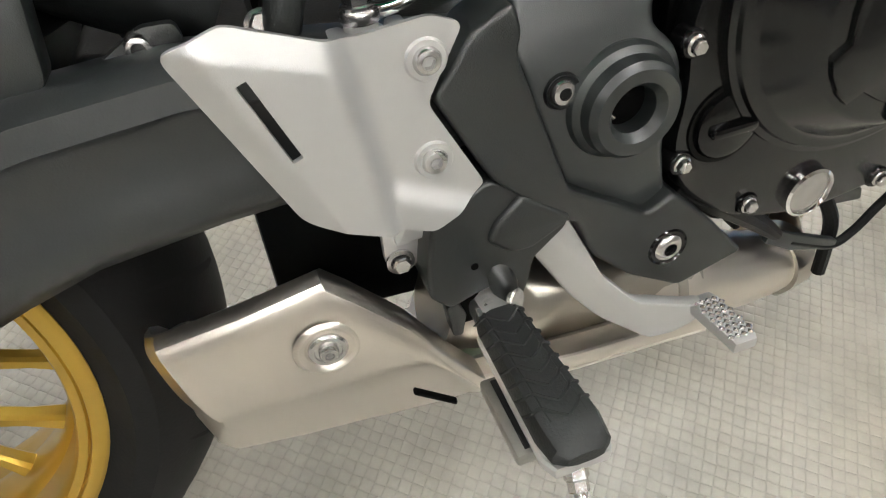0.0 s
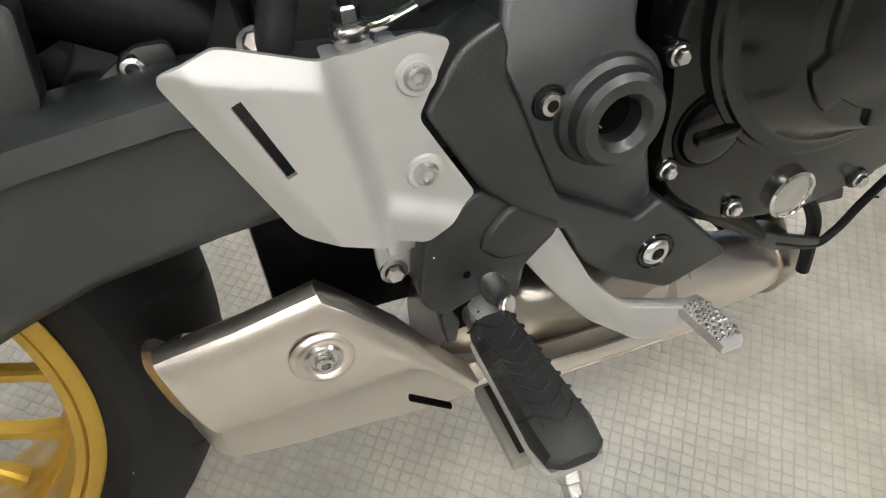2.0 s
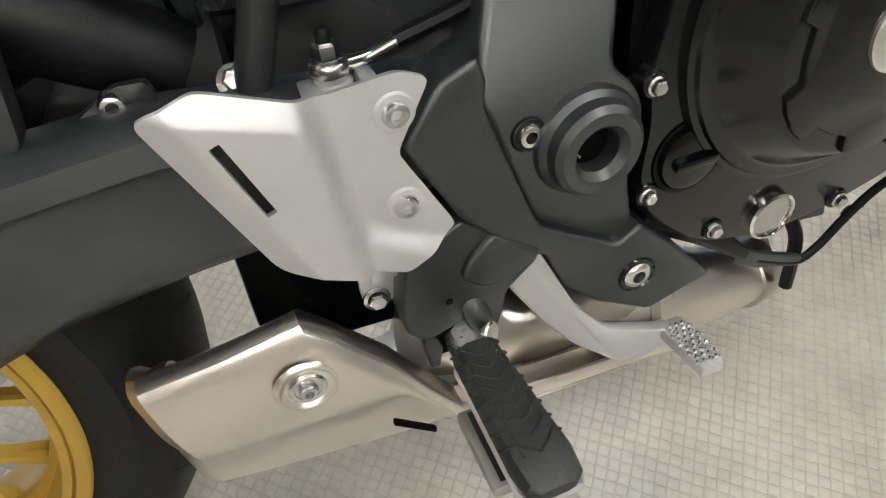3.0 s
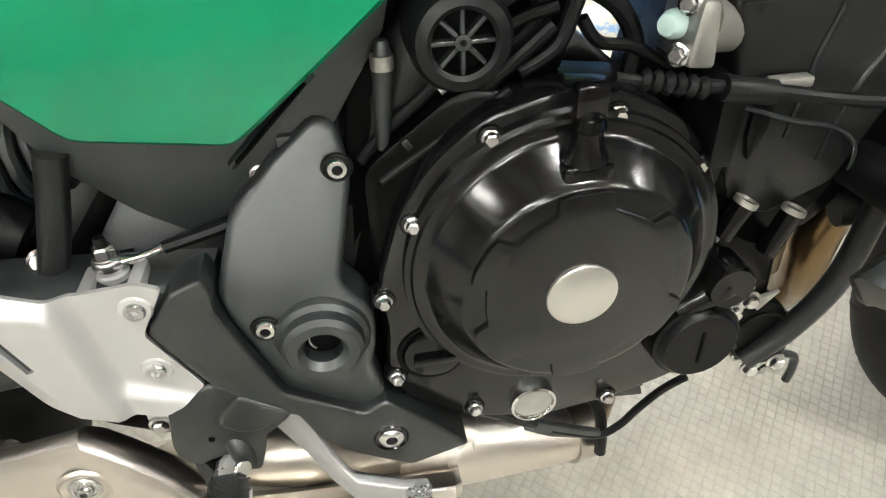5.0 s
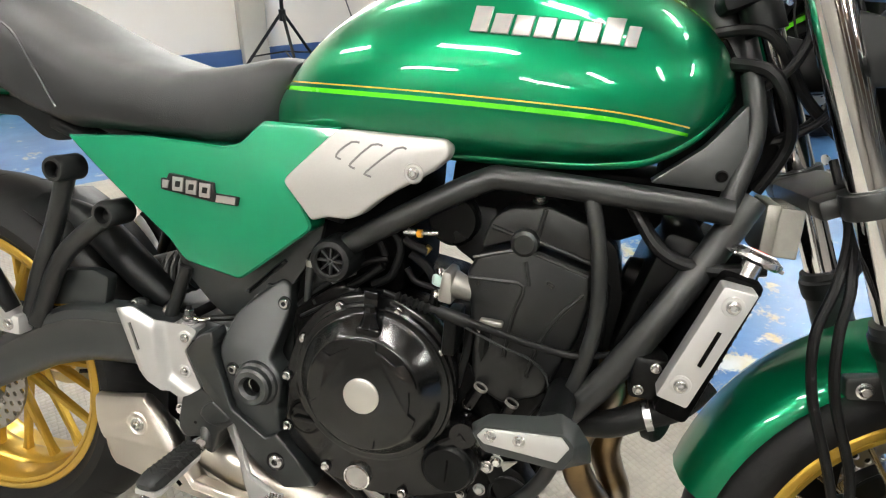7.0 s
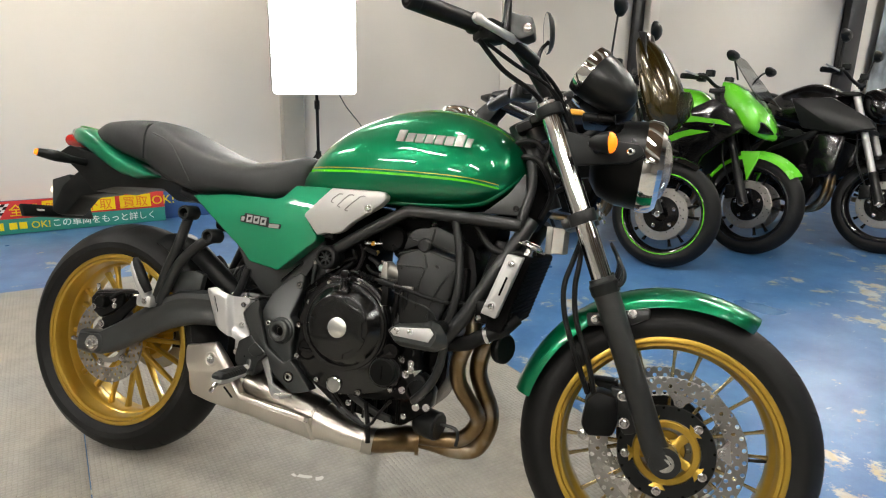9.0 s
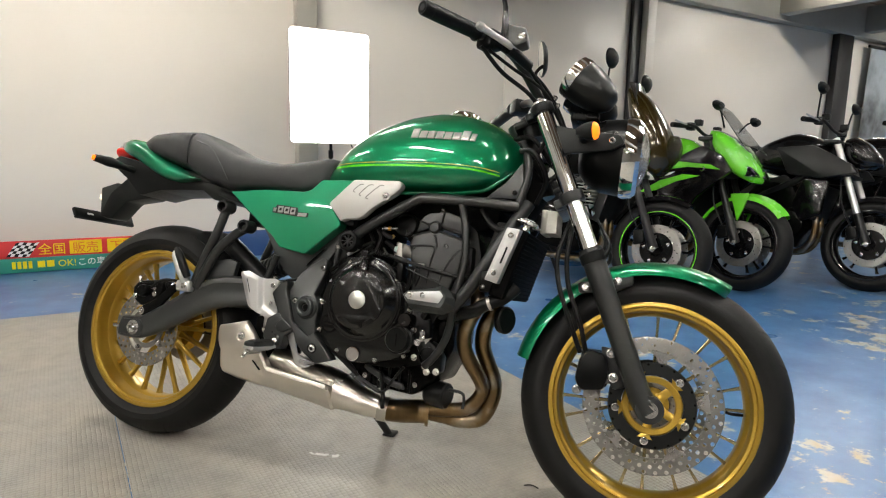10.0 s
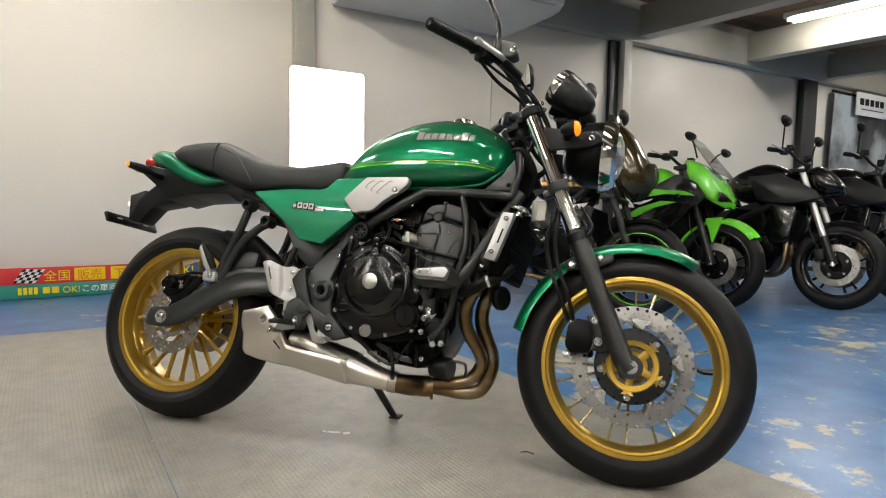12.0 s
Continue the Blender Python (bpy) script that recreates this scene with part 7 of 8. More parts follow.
part("reflector", lathe([(0.0, 0.0), (0.04, 0.008), (0.07, 0.035), (0.082, 0.060)], 48, turned(*HL, (1, 0, -0.06))), CHROME, lamp)
lens = part("headlamp_glass", lathe([(0.083, 0.066), (0.06, 0.088), (0.03, 0.098), (0, 0.101), (0, 0.098), (0.03, 0.095), (0.06, 0.085), (0.081, 0.064)], 48, turned(*HL, (1, 0, -0.06))), GLASS, lamp, "domed clear headlamp glass")
for side in (-1, 1):
    br = on_fork(part("lamp_bracket", slab(rounded([(1.145, 0.922), (1.195, 0.914), (1.305, 0.902), (1.316, 0.882), (1.285, 0.864), (1.16, 0.850)], 0.008), side * 0.100, side * 0.113, 0.003), PLASTIC, bike, "black headlamp bracket"))
    part("lamp_bolt", socket_bolt(1.286, side * 0.113, 0.887, 0.0085, 0.005, (0, side, 0)), BOLT, br)
    IND = turned(1.238, side * 0.163, 0.893, (0.97, side * 0.22, 0.04))
    ind = on_fork(part("front_indicator", lathe([(0, -0.034), (0.009, -0.031), (0.0158, -0.020), (0.0205, -0.004), (0.0218, 0.007), (0.0208, 0.009), (0, 0.007)], 28, IND), PLASTIC, bike, "slim black front indicator with an amber lens"))
    part("indicator_lens", lathe([(0.0200, 0.0080), (0.0202, 0.011), (0.0165, 0.0165), (0.0090, 0.020), (0, 0.0205)], 28, IND), AMBER_ON, ind, "lit amber lens")
    part("indicator_stalk", tube([(1.222, side * 0.108, 0.889), (1.226, side * 0.15, 0.891)], [0.012, 0.009], 12), PLASTIC, ind)
# twin round meters
for side in (-1, 1):
    ax = Vector((-0.80, 0, 0.60))
    c = Vector((1.198, side * 0.058, 1.050))
    met = on_fork(part("meter", lathe([(0, -0.104), (0.018, -0.101), (0.034, -0.086), (0.046, -0.055), (0.0525, -0.02), (0.0525, 0.006)], 44, turned(*c, ax)), SATIN_BLACK, bike, "black bullet-shaped meter with a chrome ring"))
    part("meter_ring", lathe([(0.046, 0.002), (0.0540, 0.0), (0.0550, 0.008), (0.0525, 0.024), (0.048, 0.026), (0.046, 0.020)], 48, turned(*c, ax), closed=True), CHROME, met, "chrome meter ring")
    part("dial", lathe([(0, 0.012), (0.0475, 0.012), (0.0475, 0.005)], 32, turned(*c, ax)), INK, met)
    part("dial_glass", lathe([(0, 0.019), (0.0475, 0.018), (0.0475, 0.015), (0, 0.016)], 32, turned(*c, ax)), GLASS, met)
on_fork(part("meter_bracket", box(1.18, 1.25, -0.05, 0.05, 0.955, 0.975, 0.006), CASE, bike))
# handlebar, grips, levers, mirrors
bar_pts = [(0.905, -0.375, 1.077), (0.985, -0.25, 1.083), (1.045, -0.165, 1.070), (1.095, -0.085, 1.010), (1.105, -0.05, 1.000)]
full = bar_pts + [(x, -y, z) for x, y, z in bar_pts[::-1]]
on_fork(part("handlebar", tube(full, 0.0111, 16), FRAME_BLACK, bike, "black wide handlebar"))
on_fork(part("bar_riser", box(1.085, 1.125, -0.07, 0.07, 0.965, 1.018, 0.008), PLASTIC, bike))
for side in (-1, 1):
    g0, g1 = Vector((0.905, side * 0.375, 1.077)), Vector((0.977, side * 0.262, 1.083))
    grip = on_fork(part("grip", tube([g0.lerp(g1, 0.0), g0.lerp(g1, 0.05), g0.lerp(g1, 0.9), g0.lerp(g1, 0.97), g1], [0.0165, 0.0168, 0.0165, 0.0205, 0.0205], 20, 2), RUBBER, bike, "black rubber grip"))
    d = (g0 - g1).normalized()
    part("bar_end", lathe([(0, 0.028), (0.0145, 0.028), (0.0165, 0.024), (0.0165, 0.004), (0.013, 0.0)], 24, turned(*g0, d)), PLASTIC, grip, "black bar-end weight")
    part("bar_end_ring", lathe([(0.0075, 0.0285), (0.0125, 0.0285), (0.0125, 0.026)], 20, turned(*g0, d)), DARK, grip)
    sw = on_fork(part("switch_box", box(-0.024, 0.024, -0.024, 0.024, -0.022, 0.020, 0.008, m=Matrix.Translation(g1.lerp(Vector((1.045, side * 0.165, 1.070)), 0.35)) @ pose(0, 0, 0, 0, 0, side * -58)), PLASTIC, bike, "black switch box"))
    lev = on_fork(part("lever", tube([(1.066, side * 0.19, 1.062), (1.050, side * 0.225, 1.066), (1.022, side * 0.27, 1.070), (0.998, side * 0.300, 1.076)], [0.010, 0.0085, 0.0075, 0.0085], 12, flat=0.8), SATIN, bike, "silver hand lever"))
    part("lever_ball", lathe([(0, 0.012), (0.007, 0.010), (0.010, 0.003), (0.010, -0.003), (0.007, -0.01)], 16, turned(0.995, side * 0.303, 1.077, (-0.6, side * 0.75, 0.2))), SATIN, lev)
    st = on_fork(part("mirror_stem", tube([(1.035, side * 0.235, 1.075), (1.034, side * 0.24, 1.12), (1.031, side * 0.245, 1.155), (1.010, side * 0.255, 1.21) if side < 0 else (1.036, 0.258, 1.20), (0.975, -0.285, 1.262) if side < 0 else (1.058, 0.280, 1.235)], [0.009, 0.008, 0.0055, 0.0055, 0.0055], 12), GLOSS, bike, "black mirror stem"))
    MC = Vector((0.975, -0.300, 1.285)) if side < 0 else Vector((1.060, 0.290, 1.255))
    head = on_fork(part("mirror", lathe([(0, 0.0), (0.040, 0.004), (0.052, 0.012), (0.055, 0.018), (0.052, 0.020)], 36, turned(*MC, (-0.93, side * -0.25, -0.15)) ), PLASTIC, bike, "round black mirror"))
    part("mirror_glass", lathe([(0, 0.019), (0.052, 0.0195), (0.052, 0.017)], 32, turned(*MC, (-0.93, side * -0.25, -0.15))), CHROME, head)
res = on_fork(part("brake_reservoir", slab(rounded([(1.022, 1.082), (1.024, 1.112), (1.036, 1.118), (1.082, 1.108), (1.088, 1.074), (1.062, 1.064)], 0.006), -0.188, -0.234, 0.005), PLASTIC_GREY, bike, "grey brake fluid reservoir with a sight glass"))
part("sight_glass", lathe([(0, -0.238), (0.006, -0.238), (0.0085, -0.2365), (0.009, -0.234)], 20, Matrix.Translation((1.074, 0.001, 1.086))), CHROME, res)
part("master_body", tube([(1.045, -0.22, 1.063), (1.085, -0.16, 1.045)], [0.013, 0.012], 14), PLASTIC, res)
for y, k in ((-0.09, 0.0), (-0.05, 0.02)):
    on_fork(part("cable", tube([(1.075, y - 0.09, 1.05), (1.115, y - 0.03, 1.005 + k), (1.155, y, 0.945 + k), (1.185, y * 0.8, 0.88), (1.165, y * 0.6, 0.82), (1.12, y * 0.5, 0.79)], 0.0045, 10), RUBBER, bike, "black control cable"))
on_fork(part("cable", tube([(0.985, -0.245, 1.06), (1.03, -0.20, 1.015), (1.09, -0.13, 0.985), (1.13, -0.09, 0.93), (1.12, -0.08, 0.87), (1.09, -0.06, 0.84)], 0.005, 10), RUBBER, bike, "black throttle cable"))
on_fork(part("cable", tube([(1.00, -0.235, 1.055), (1.05, -0.19, 1.03), (1.12, -0.12, 1.0), (1.16, -0.085, 0.94), (1.17, -0.07, 0.88)], 0.004, 10), RUBBER, bike, "black brake light wire"))
on_fork(part("ignition_lock", lathe([(0, 0.03), (0.018, 0.03), (0.021, 0.02), (0.021, -0.03), (0, -0.03)], 24, turned(1.085, -0.045, 0.93, (-0.4, 0, 0.9))), PLASTIC, bike))


# ---------- along the wall ----------
SKIRT = material("blue_skirting_paint", (0.025, 0.07, 0.20), 0.4, 0.0, 0.2, 4.0)
structure("baseboard", box(S0, 8.8, WALL_D - 0.025, WALL_D - 0.003, 0.0, 0.20, 0.003), SKIRT, "dark blue painted skirting board", "baseboard")

# softbox on a tripod
SOFT = glowing("softbox_cloth", (1.0, 0.985, 0.95), 9.0)
soft = thing("softbox", "lit white studio softbox on a black tripod", "studio light", ROOM @ Matrix.Translation((1.37, 2.2, 0)))
rings = []
for d, w, h in ((-0.015, 0.268, 0.362), (0.0, 0.285, 0.378), (0.006, 0.285, 0.378)):
    rings.append([(x, d, 1.26 + z) for x, z in rounded([(-w, -h), (w, -h), (w, h), (-w, h)], 0.03, 4)])
part("diffuser", loft(rings), SOFT, soft, "glowing white diffuser cloth", sharp=70)
rings = []
for d, w, h in ((0.007, 0.287, 0.380), (0.03, 0.285, 0.375), (0.16, 0.16, 0.20), (0.24, 0.06, 0.07), (0.30, 0.055, 0.06)):
    rings.append([(x, d, 1.26 + z) for x, z in rounded([(-w, -h), (w, -h), (w, h), (-w, h)], 0.03, 4)])
part("hood", loft(rings), INK, soft, "black cloth hood")
part("pole", tube([(0.10, 0.26, 1.26), (0.10, 0.26, 0.42)], 0.011, 12), INK, soft)
part("collar", lathe([(0.012, -0.03), (0.018, -0.03), (0.018, 0.03), (0.012, 0.03)], 16, turned(0.10, 0.26, 0.80, (0, 0, 1)), closed=True), INK, soft)
part("collar", lathe([(0.012, -0.03), (0.020, -0.03), (0.020, 0.03), (0.012, 0.03)], 16, turned(0.10, 0.26, 0.45, (0, 0, 1)), closed=True), INK, soft)
for a in ring_of(3, 0.4):
    part("leg", tube([(0.10, 0.26, 0.47), (0.10 + 0.36 * math.cos(a), 0.26 + 0.36 * math.sin(a), 0.012)], 0.009, 10), INK, soft)
    part("brace", tube([(0.10, 0.26, 0.25), (0.10 + 0.20 * math.cos(a), 0.26 + 0.20 * math.sin(a), 0.215)], 0.005, 8), INK, soft)
cable = part("power_cable", tube([(1.50, 2.42, 1.25), (1.62, 2.60, 1.05), (1.78, 2.72, 0.80), (2.0, 2.80, 0.55), (2.2, 2.82, 0.1), (2.5, 2.8, 0.006)], 0.004, 8), INK)
cable.matrix_basis = ROOM
tagged(cable, "thin black power cable hanging beside the softbox", "cable")

# ceiling air conditioner
ac = thing("air_conditioner", "white ceiling-hung air conditioner near the wall", "air conditioner", ROOM @ Matrix.Translation((0, 0, 0)))
AC_W = material("ac_plastic", (0.72, 0.71, 0.68), 0.35, 0.0, 0.03)
rings = []
for s in (1.66, 1.675, 3.455, 3.47):
    k = 0.97 if s in (1.66, 3.47) else 1.0
    rings.append([(s, 2.45 + (d - 2.45) * k, 2.43 + (z - 2.43) * k) for d, z in ((1.98, 2.52), (2.0, 2.42), (2.06, 2.37), (2.16, 2.35), (2.84, 2.30), (2.87, 2.32), (2.87, 2.56), (2.80, 2.58), (2.02, 2.58))])
part("housing", loft(rings), AC_W, ac)
for i in range(3):
    part("louvre", box(1.75, 3.38, 1.985 + 0.016 * i, 1.993 + 0.016 * i, 2.47 - 0.04 * i, 2.49 - 0.04 * i, 0.002), material("louvre_grey", (0.4, 0.4, 0.39), 0.4), ac)
part("outlet", box(1.75, 3.38, 1.972, 1.979, 2.49, 2.55, 0.003), DARK, ac, "dark air outlet")
for s in (1.9, 3.2):
    part("hanger", box(s - 0.02, s + 0.02, 2.2, 2.24, 2.575, 3.0), AC_W, ac)

# advertising strip that stands on the floor by the wall
B_RED = material("banner_red", (0.62, 0.03, 0.03), 0.45, 0.0, 0.08, 8.0)
B_GREEN = material("banner_green", (0.02, 0.22, 0.17), 0.45, 0.0, 0.08, 8.0)
B_YEL = material("banner_yellow", (0.85, 0.62, 0.0), 0.45, 0.0, 0.05, 8.0)
B_ORG = material("banner_orange", (0.72, 0.20, 0.01), 0.45, 0.0, 0.05, 8.0)
B0, B1, BD = -1.6, 0.47, 2.80
banner = thing("banner", "red and green advertising strip on the floor against the wall", "banner", ROOM)
part("red_band", box(B0, B1, BD, BD + 0.012, 0.100, 0.212, 0.002), B_RED, banner, "red band")
part("green_band", box(B0, B1, BD, BD + 0.012, 0.004, 0.099, 0.002), B_GREEN, banner, "green band")


def words(text, size, s, z, mat, parent, d, bold=0.004):
    """Text standing on the banner's face, turned into a mesh."""
    c = bpy.data.curves.new("text", "FONT")
    c.body, c.size, c.extrude, c.offset = text, size, 0.0008, bold * size
    c.align_x, c.resolution_u = "LEFT", 3
    tmp = new("text", c)
    bpy.context.view_layer.update()
    me = bpy.data.meshes.new_from_object(tmp.evaluated_get(bpy.context.evaluated_depsgraph_get()))
    bpy.data.objects.remove(tmp)
    me.transform(pose(0, 0, 0, 90, 0, 0))
    me.materials.clear()
    me.materials.append(mat)
    ob = new("lettering", me)
    ob.parent = parent
    ob.location = (s, d, z)
    return ob


for s0, txt in ((-0.245, "販売"), (-0.022, "下取"), (0.195, "買取")):
    part("yellow_box", box(s0, s0 + 0.19, BD - 0.003, BD + 0.001, 0.112, 0.200, 0.001, 1), B_YEL, banner, "yellow box")
    words(txt, 0.078, s0 + 0.016, 0.124, B_ORG, banner, BD - 0.0045)
words("全国", 0.080, -0.425, 0.122, B_YEL, banner, BD - 0.0015)
words("OK!", 0.085, 0.395 - 0.005, 0.124, B_YEL, banner, BD - 0.0015)
for i in range(4):
    part("letter_bar", box(-0.572 + 0.03 * i, -0.572 + 0.03 * i + 0.021, BD - 0.002, BD + 0.001, 0.030, 0.078, 0.0005, 1), B_YEL, banner)
for i in range(2):
    part("letter_bar", box(-0.432 + 0.052 * i, -0.432 + 0.052 * i + 0.042, BD - 0.002, BD + 0.001, 0.033, 0.076, 0.0005, 1), B_YEL, banner)
words("OK!", 0.062, -0.318, 0.032, B_YEL, banner, BD - 0.0015)
words("この車両をもっと詳しく", 0.056, -0.205, 0.034, WHITE, banner, BD - 0.0015)
for i in range(6):
    for j in range(5):
        part("check", slab([(-0.60 + 0.021 * i + 0.012 * j, 0.110 + 0.018 * j + 0.004 * math.sin(i)), (-0.579 + 0.021 * i + 0.012 * j, 0.110 + 0.018 * j + 0.004 * math.sin(i + 1)), (-0.567 + 0.021 * i + 0.012 * j, 0.128 + 0.018 * j + 0.004 * math.sin(i + 1)), (-0.588 + 0.021 * i + 0.012 * j, 0.128 + 0.018 * j + 0.004 * math.sin(i))], BD + 0.001, BD - 0.0025, 0), WHITE if (i + j) % 2 else INK, banner)

# dark poster and a small sign beyond the wide black post
def smoky():
    m = material("poster_print", (0.02, 0.023, 0.026), 0.35, 0.0, 0.3, 3.0)
    nt = m.node_tree
    b = nt.nodes["Principled BSDF"]
    tc, n, ramp = nt.nodes.new("ShaderNodeTexCoord"), nt.nodes.new("ShaderNodeTexNoise"), nt.nodes.new("ShaderNodeValToRGB")
    n.inputs["Scale"].default_value, n.inputs["Detail"].default_value = 1.6, 5
    e = ramp.color_ramp.elements
    e[0].position, e[0].color = 0.42, (0.03, 0.032, 0.035, 1)
    e[1].position, e[1].color = 0.66, (0.48, 0.53, 0.56, 1)
    nt.links.new(tc.outputs["Object"], n.inputs["Vector"])
    nt.links.new(n.outputs["Fac"], ramp.inputs["Fac"])
    nt.links.new(ramp.outputs["Color"], b.inputs["Base Color"])
    return m


poster = thing("poster", "large dark cloth poster with pale smoke hung on the wall", "poster", ROOM)
rings = []
for i in range(25):
    s = 9.62 + 2.6 * i / 24
    o = 0.012 * math.sin(i * 1.7) + 0.008 * math.sin(i * 0.6)
    rings.append([(s + 0.05 * (z - 1.4) * (1 if i < 3 else 0), WALL_D - 0.10 + o * k, z) for z, k in ((0.35, 1.6), (0.9, 1.2), (1.5, 0.9), (2.1, 0.5), (2.40, 0.2))])
bm = loft(rings, closed=False, caps=False)
r = bmesh.ops.extrude_face_region(bm, geom=bm.faces[:])
bmesh.ops.translate(bm, vec=(0, 0.004, 0), verts=[e for e in r["geom"] if isinstance(e, bmesh.types.BMVert)])
part("cloth", bm, smoky(), poster)
part("hem", box(9.6, 12.25, WALL_D - 0.115, WALL_D - 0.085, 2.39, 2.43, 0.004), INK, poster)
sign = thing("sign_board", "small white sign board hung above the poster", "sign", ROOM)
part("board", box(10.15, 11.15, WALL_D - 0.19, WALL_D - 0.175, 2.10, 2.45, 0.004), WHITE, sign)
for i in range(5):
    part("letter_bar", box(10.25 + 0.16 * i, 10.37 + 0.16 * i, WALL_D - 0.194, WALL_D - 0.189, 2.26, 2.36, 0.001, 1), INK, sign)
part("letter_bar", box(10.3, 11.0, WALL_D - 0.194, WALL_D - 0.189, 2.19, 2.205, 0.001, 1), INK, sign)

# ---------- other motorcycles ----------
BIKE_BLACK = material("black_gloss_paint", (0.0035, 0.0035, 0.004), 0.2, 0.0, 0.1, 60.0, coat=0.35, rough_vary=0.04, spec=0.3)
BIKE_MATTE = material("black_satin_paint", (0.0055, 0.0058, 0.0062), 0.36, 0.0, 0.15, 60.0, spec=0.26)
SCREEN = material("smoked_screen", (0.03, 0.03, 0.032), 0.08, 0.0, 0.0, coat=1.0)
CLEAR = clear("clear_screen", (0.93, 0.95, 0.96))


def blob(stations, mat, name, parent, label="", e=0.7, sharp=45, n=24, sub=4):
    """A lofted body: stations of x, top, bottom, half width."""
    xs = [s[0] for s in stations]
    rings = []
    m = sub * (len(xs) - 1)
    grid = [np.interp(np.linspace(0, len(xs) - 1, m + 1), range(len(xs)), [s[k] for s in stations]) for k in range(4)]
    for k in range(4):
        for _ in range(2):
            grid[k][1:-1] = (grid[k][:-2] + 2 * grid[k][1:-1] + grid[k][2:]) / 4
    for x, zt, zb, w in zip(*grid):
        zc, h = float(zt + zb) / 2, float(zt - zb) / 2
        rings.append([(float(x), float(w) * math.copysign(abs(math.cos(a)) ** e, math.cos(a)), zc + h * math.copysign(abs(math.sin(a)) ** e, math.sin(a))) for a in (2 * math.pi * k / n for k in range(n))])
    return part(name, loft(rings), mat, parent, label, sharp=sharp)


def parked_wheel(parent, c, name, pin, wave=False, half=0.06):
    rim = part(name, lathe(rim_profile(0.054, 0.2315), 64, None, closed=True), BIKE_BLACK, parent, "black cast wheel")
    rim.matrix_basis = Matrix.Translation(c)
    part("tyre", lathe(tyre_profile(0.302, half, 0.230, 0.054), 64), TYRE, rim)
    part("hub", lathe([(0, -0.05), (0.035, -0.05), (0.045, 0.0), (0.035, 0.05), (0, 0.05)], 24), BIKE_BLACK, rim)
    for a in ring_of(5, 0.2):
        for s in (-1, 1):
            part("spoke", spoke(0.036, 0.188, a + s * 0.12, a + s * 0.20, 0, 0, 0.008, 0.006, 0.010, 0.008), BIKE_BLACK, rim)
    if pin is not None:
        for y in (-0.0555, 0.0555):
            part("pinstripe", lathe([(0.2215, y), (0.2270, y), (0.2270, y * 0.99), (0.2215, y * 0.99)], 64, closed=True), pin, rim, "bright rim stripe")
    for y in (-0.062, 0.066):
        part("brake_disc", drilled_disc(0.098, 0.146, y, 0.005, (0, 1, 2), 48), STEEL, rim, "steel brake disc")
        part("disc_carrier", lathe([(0.04, y - 0.002), (0.1, y - 0.002), (0.1, y - 0.004), (0.04, y - 0.004)], 40, closed=True), BIKE_BLACK, rim)
    for a in ring_of(5, 0.5):
        part("disc_bolt", hexagon_bolt(0.075 * math.cos(a), -0.067, 0.075 * math.sin(a), 0.007, 0.006), BOLT, rim)
    return rim


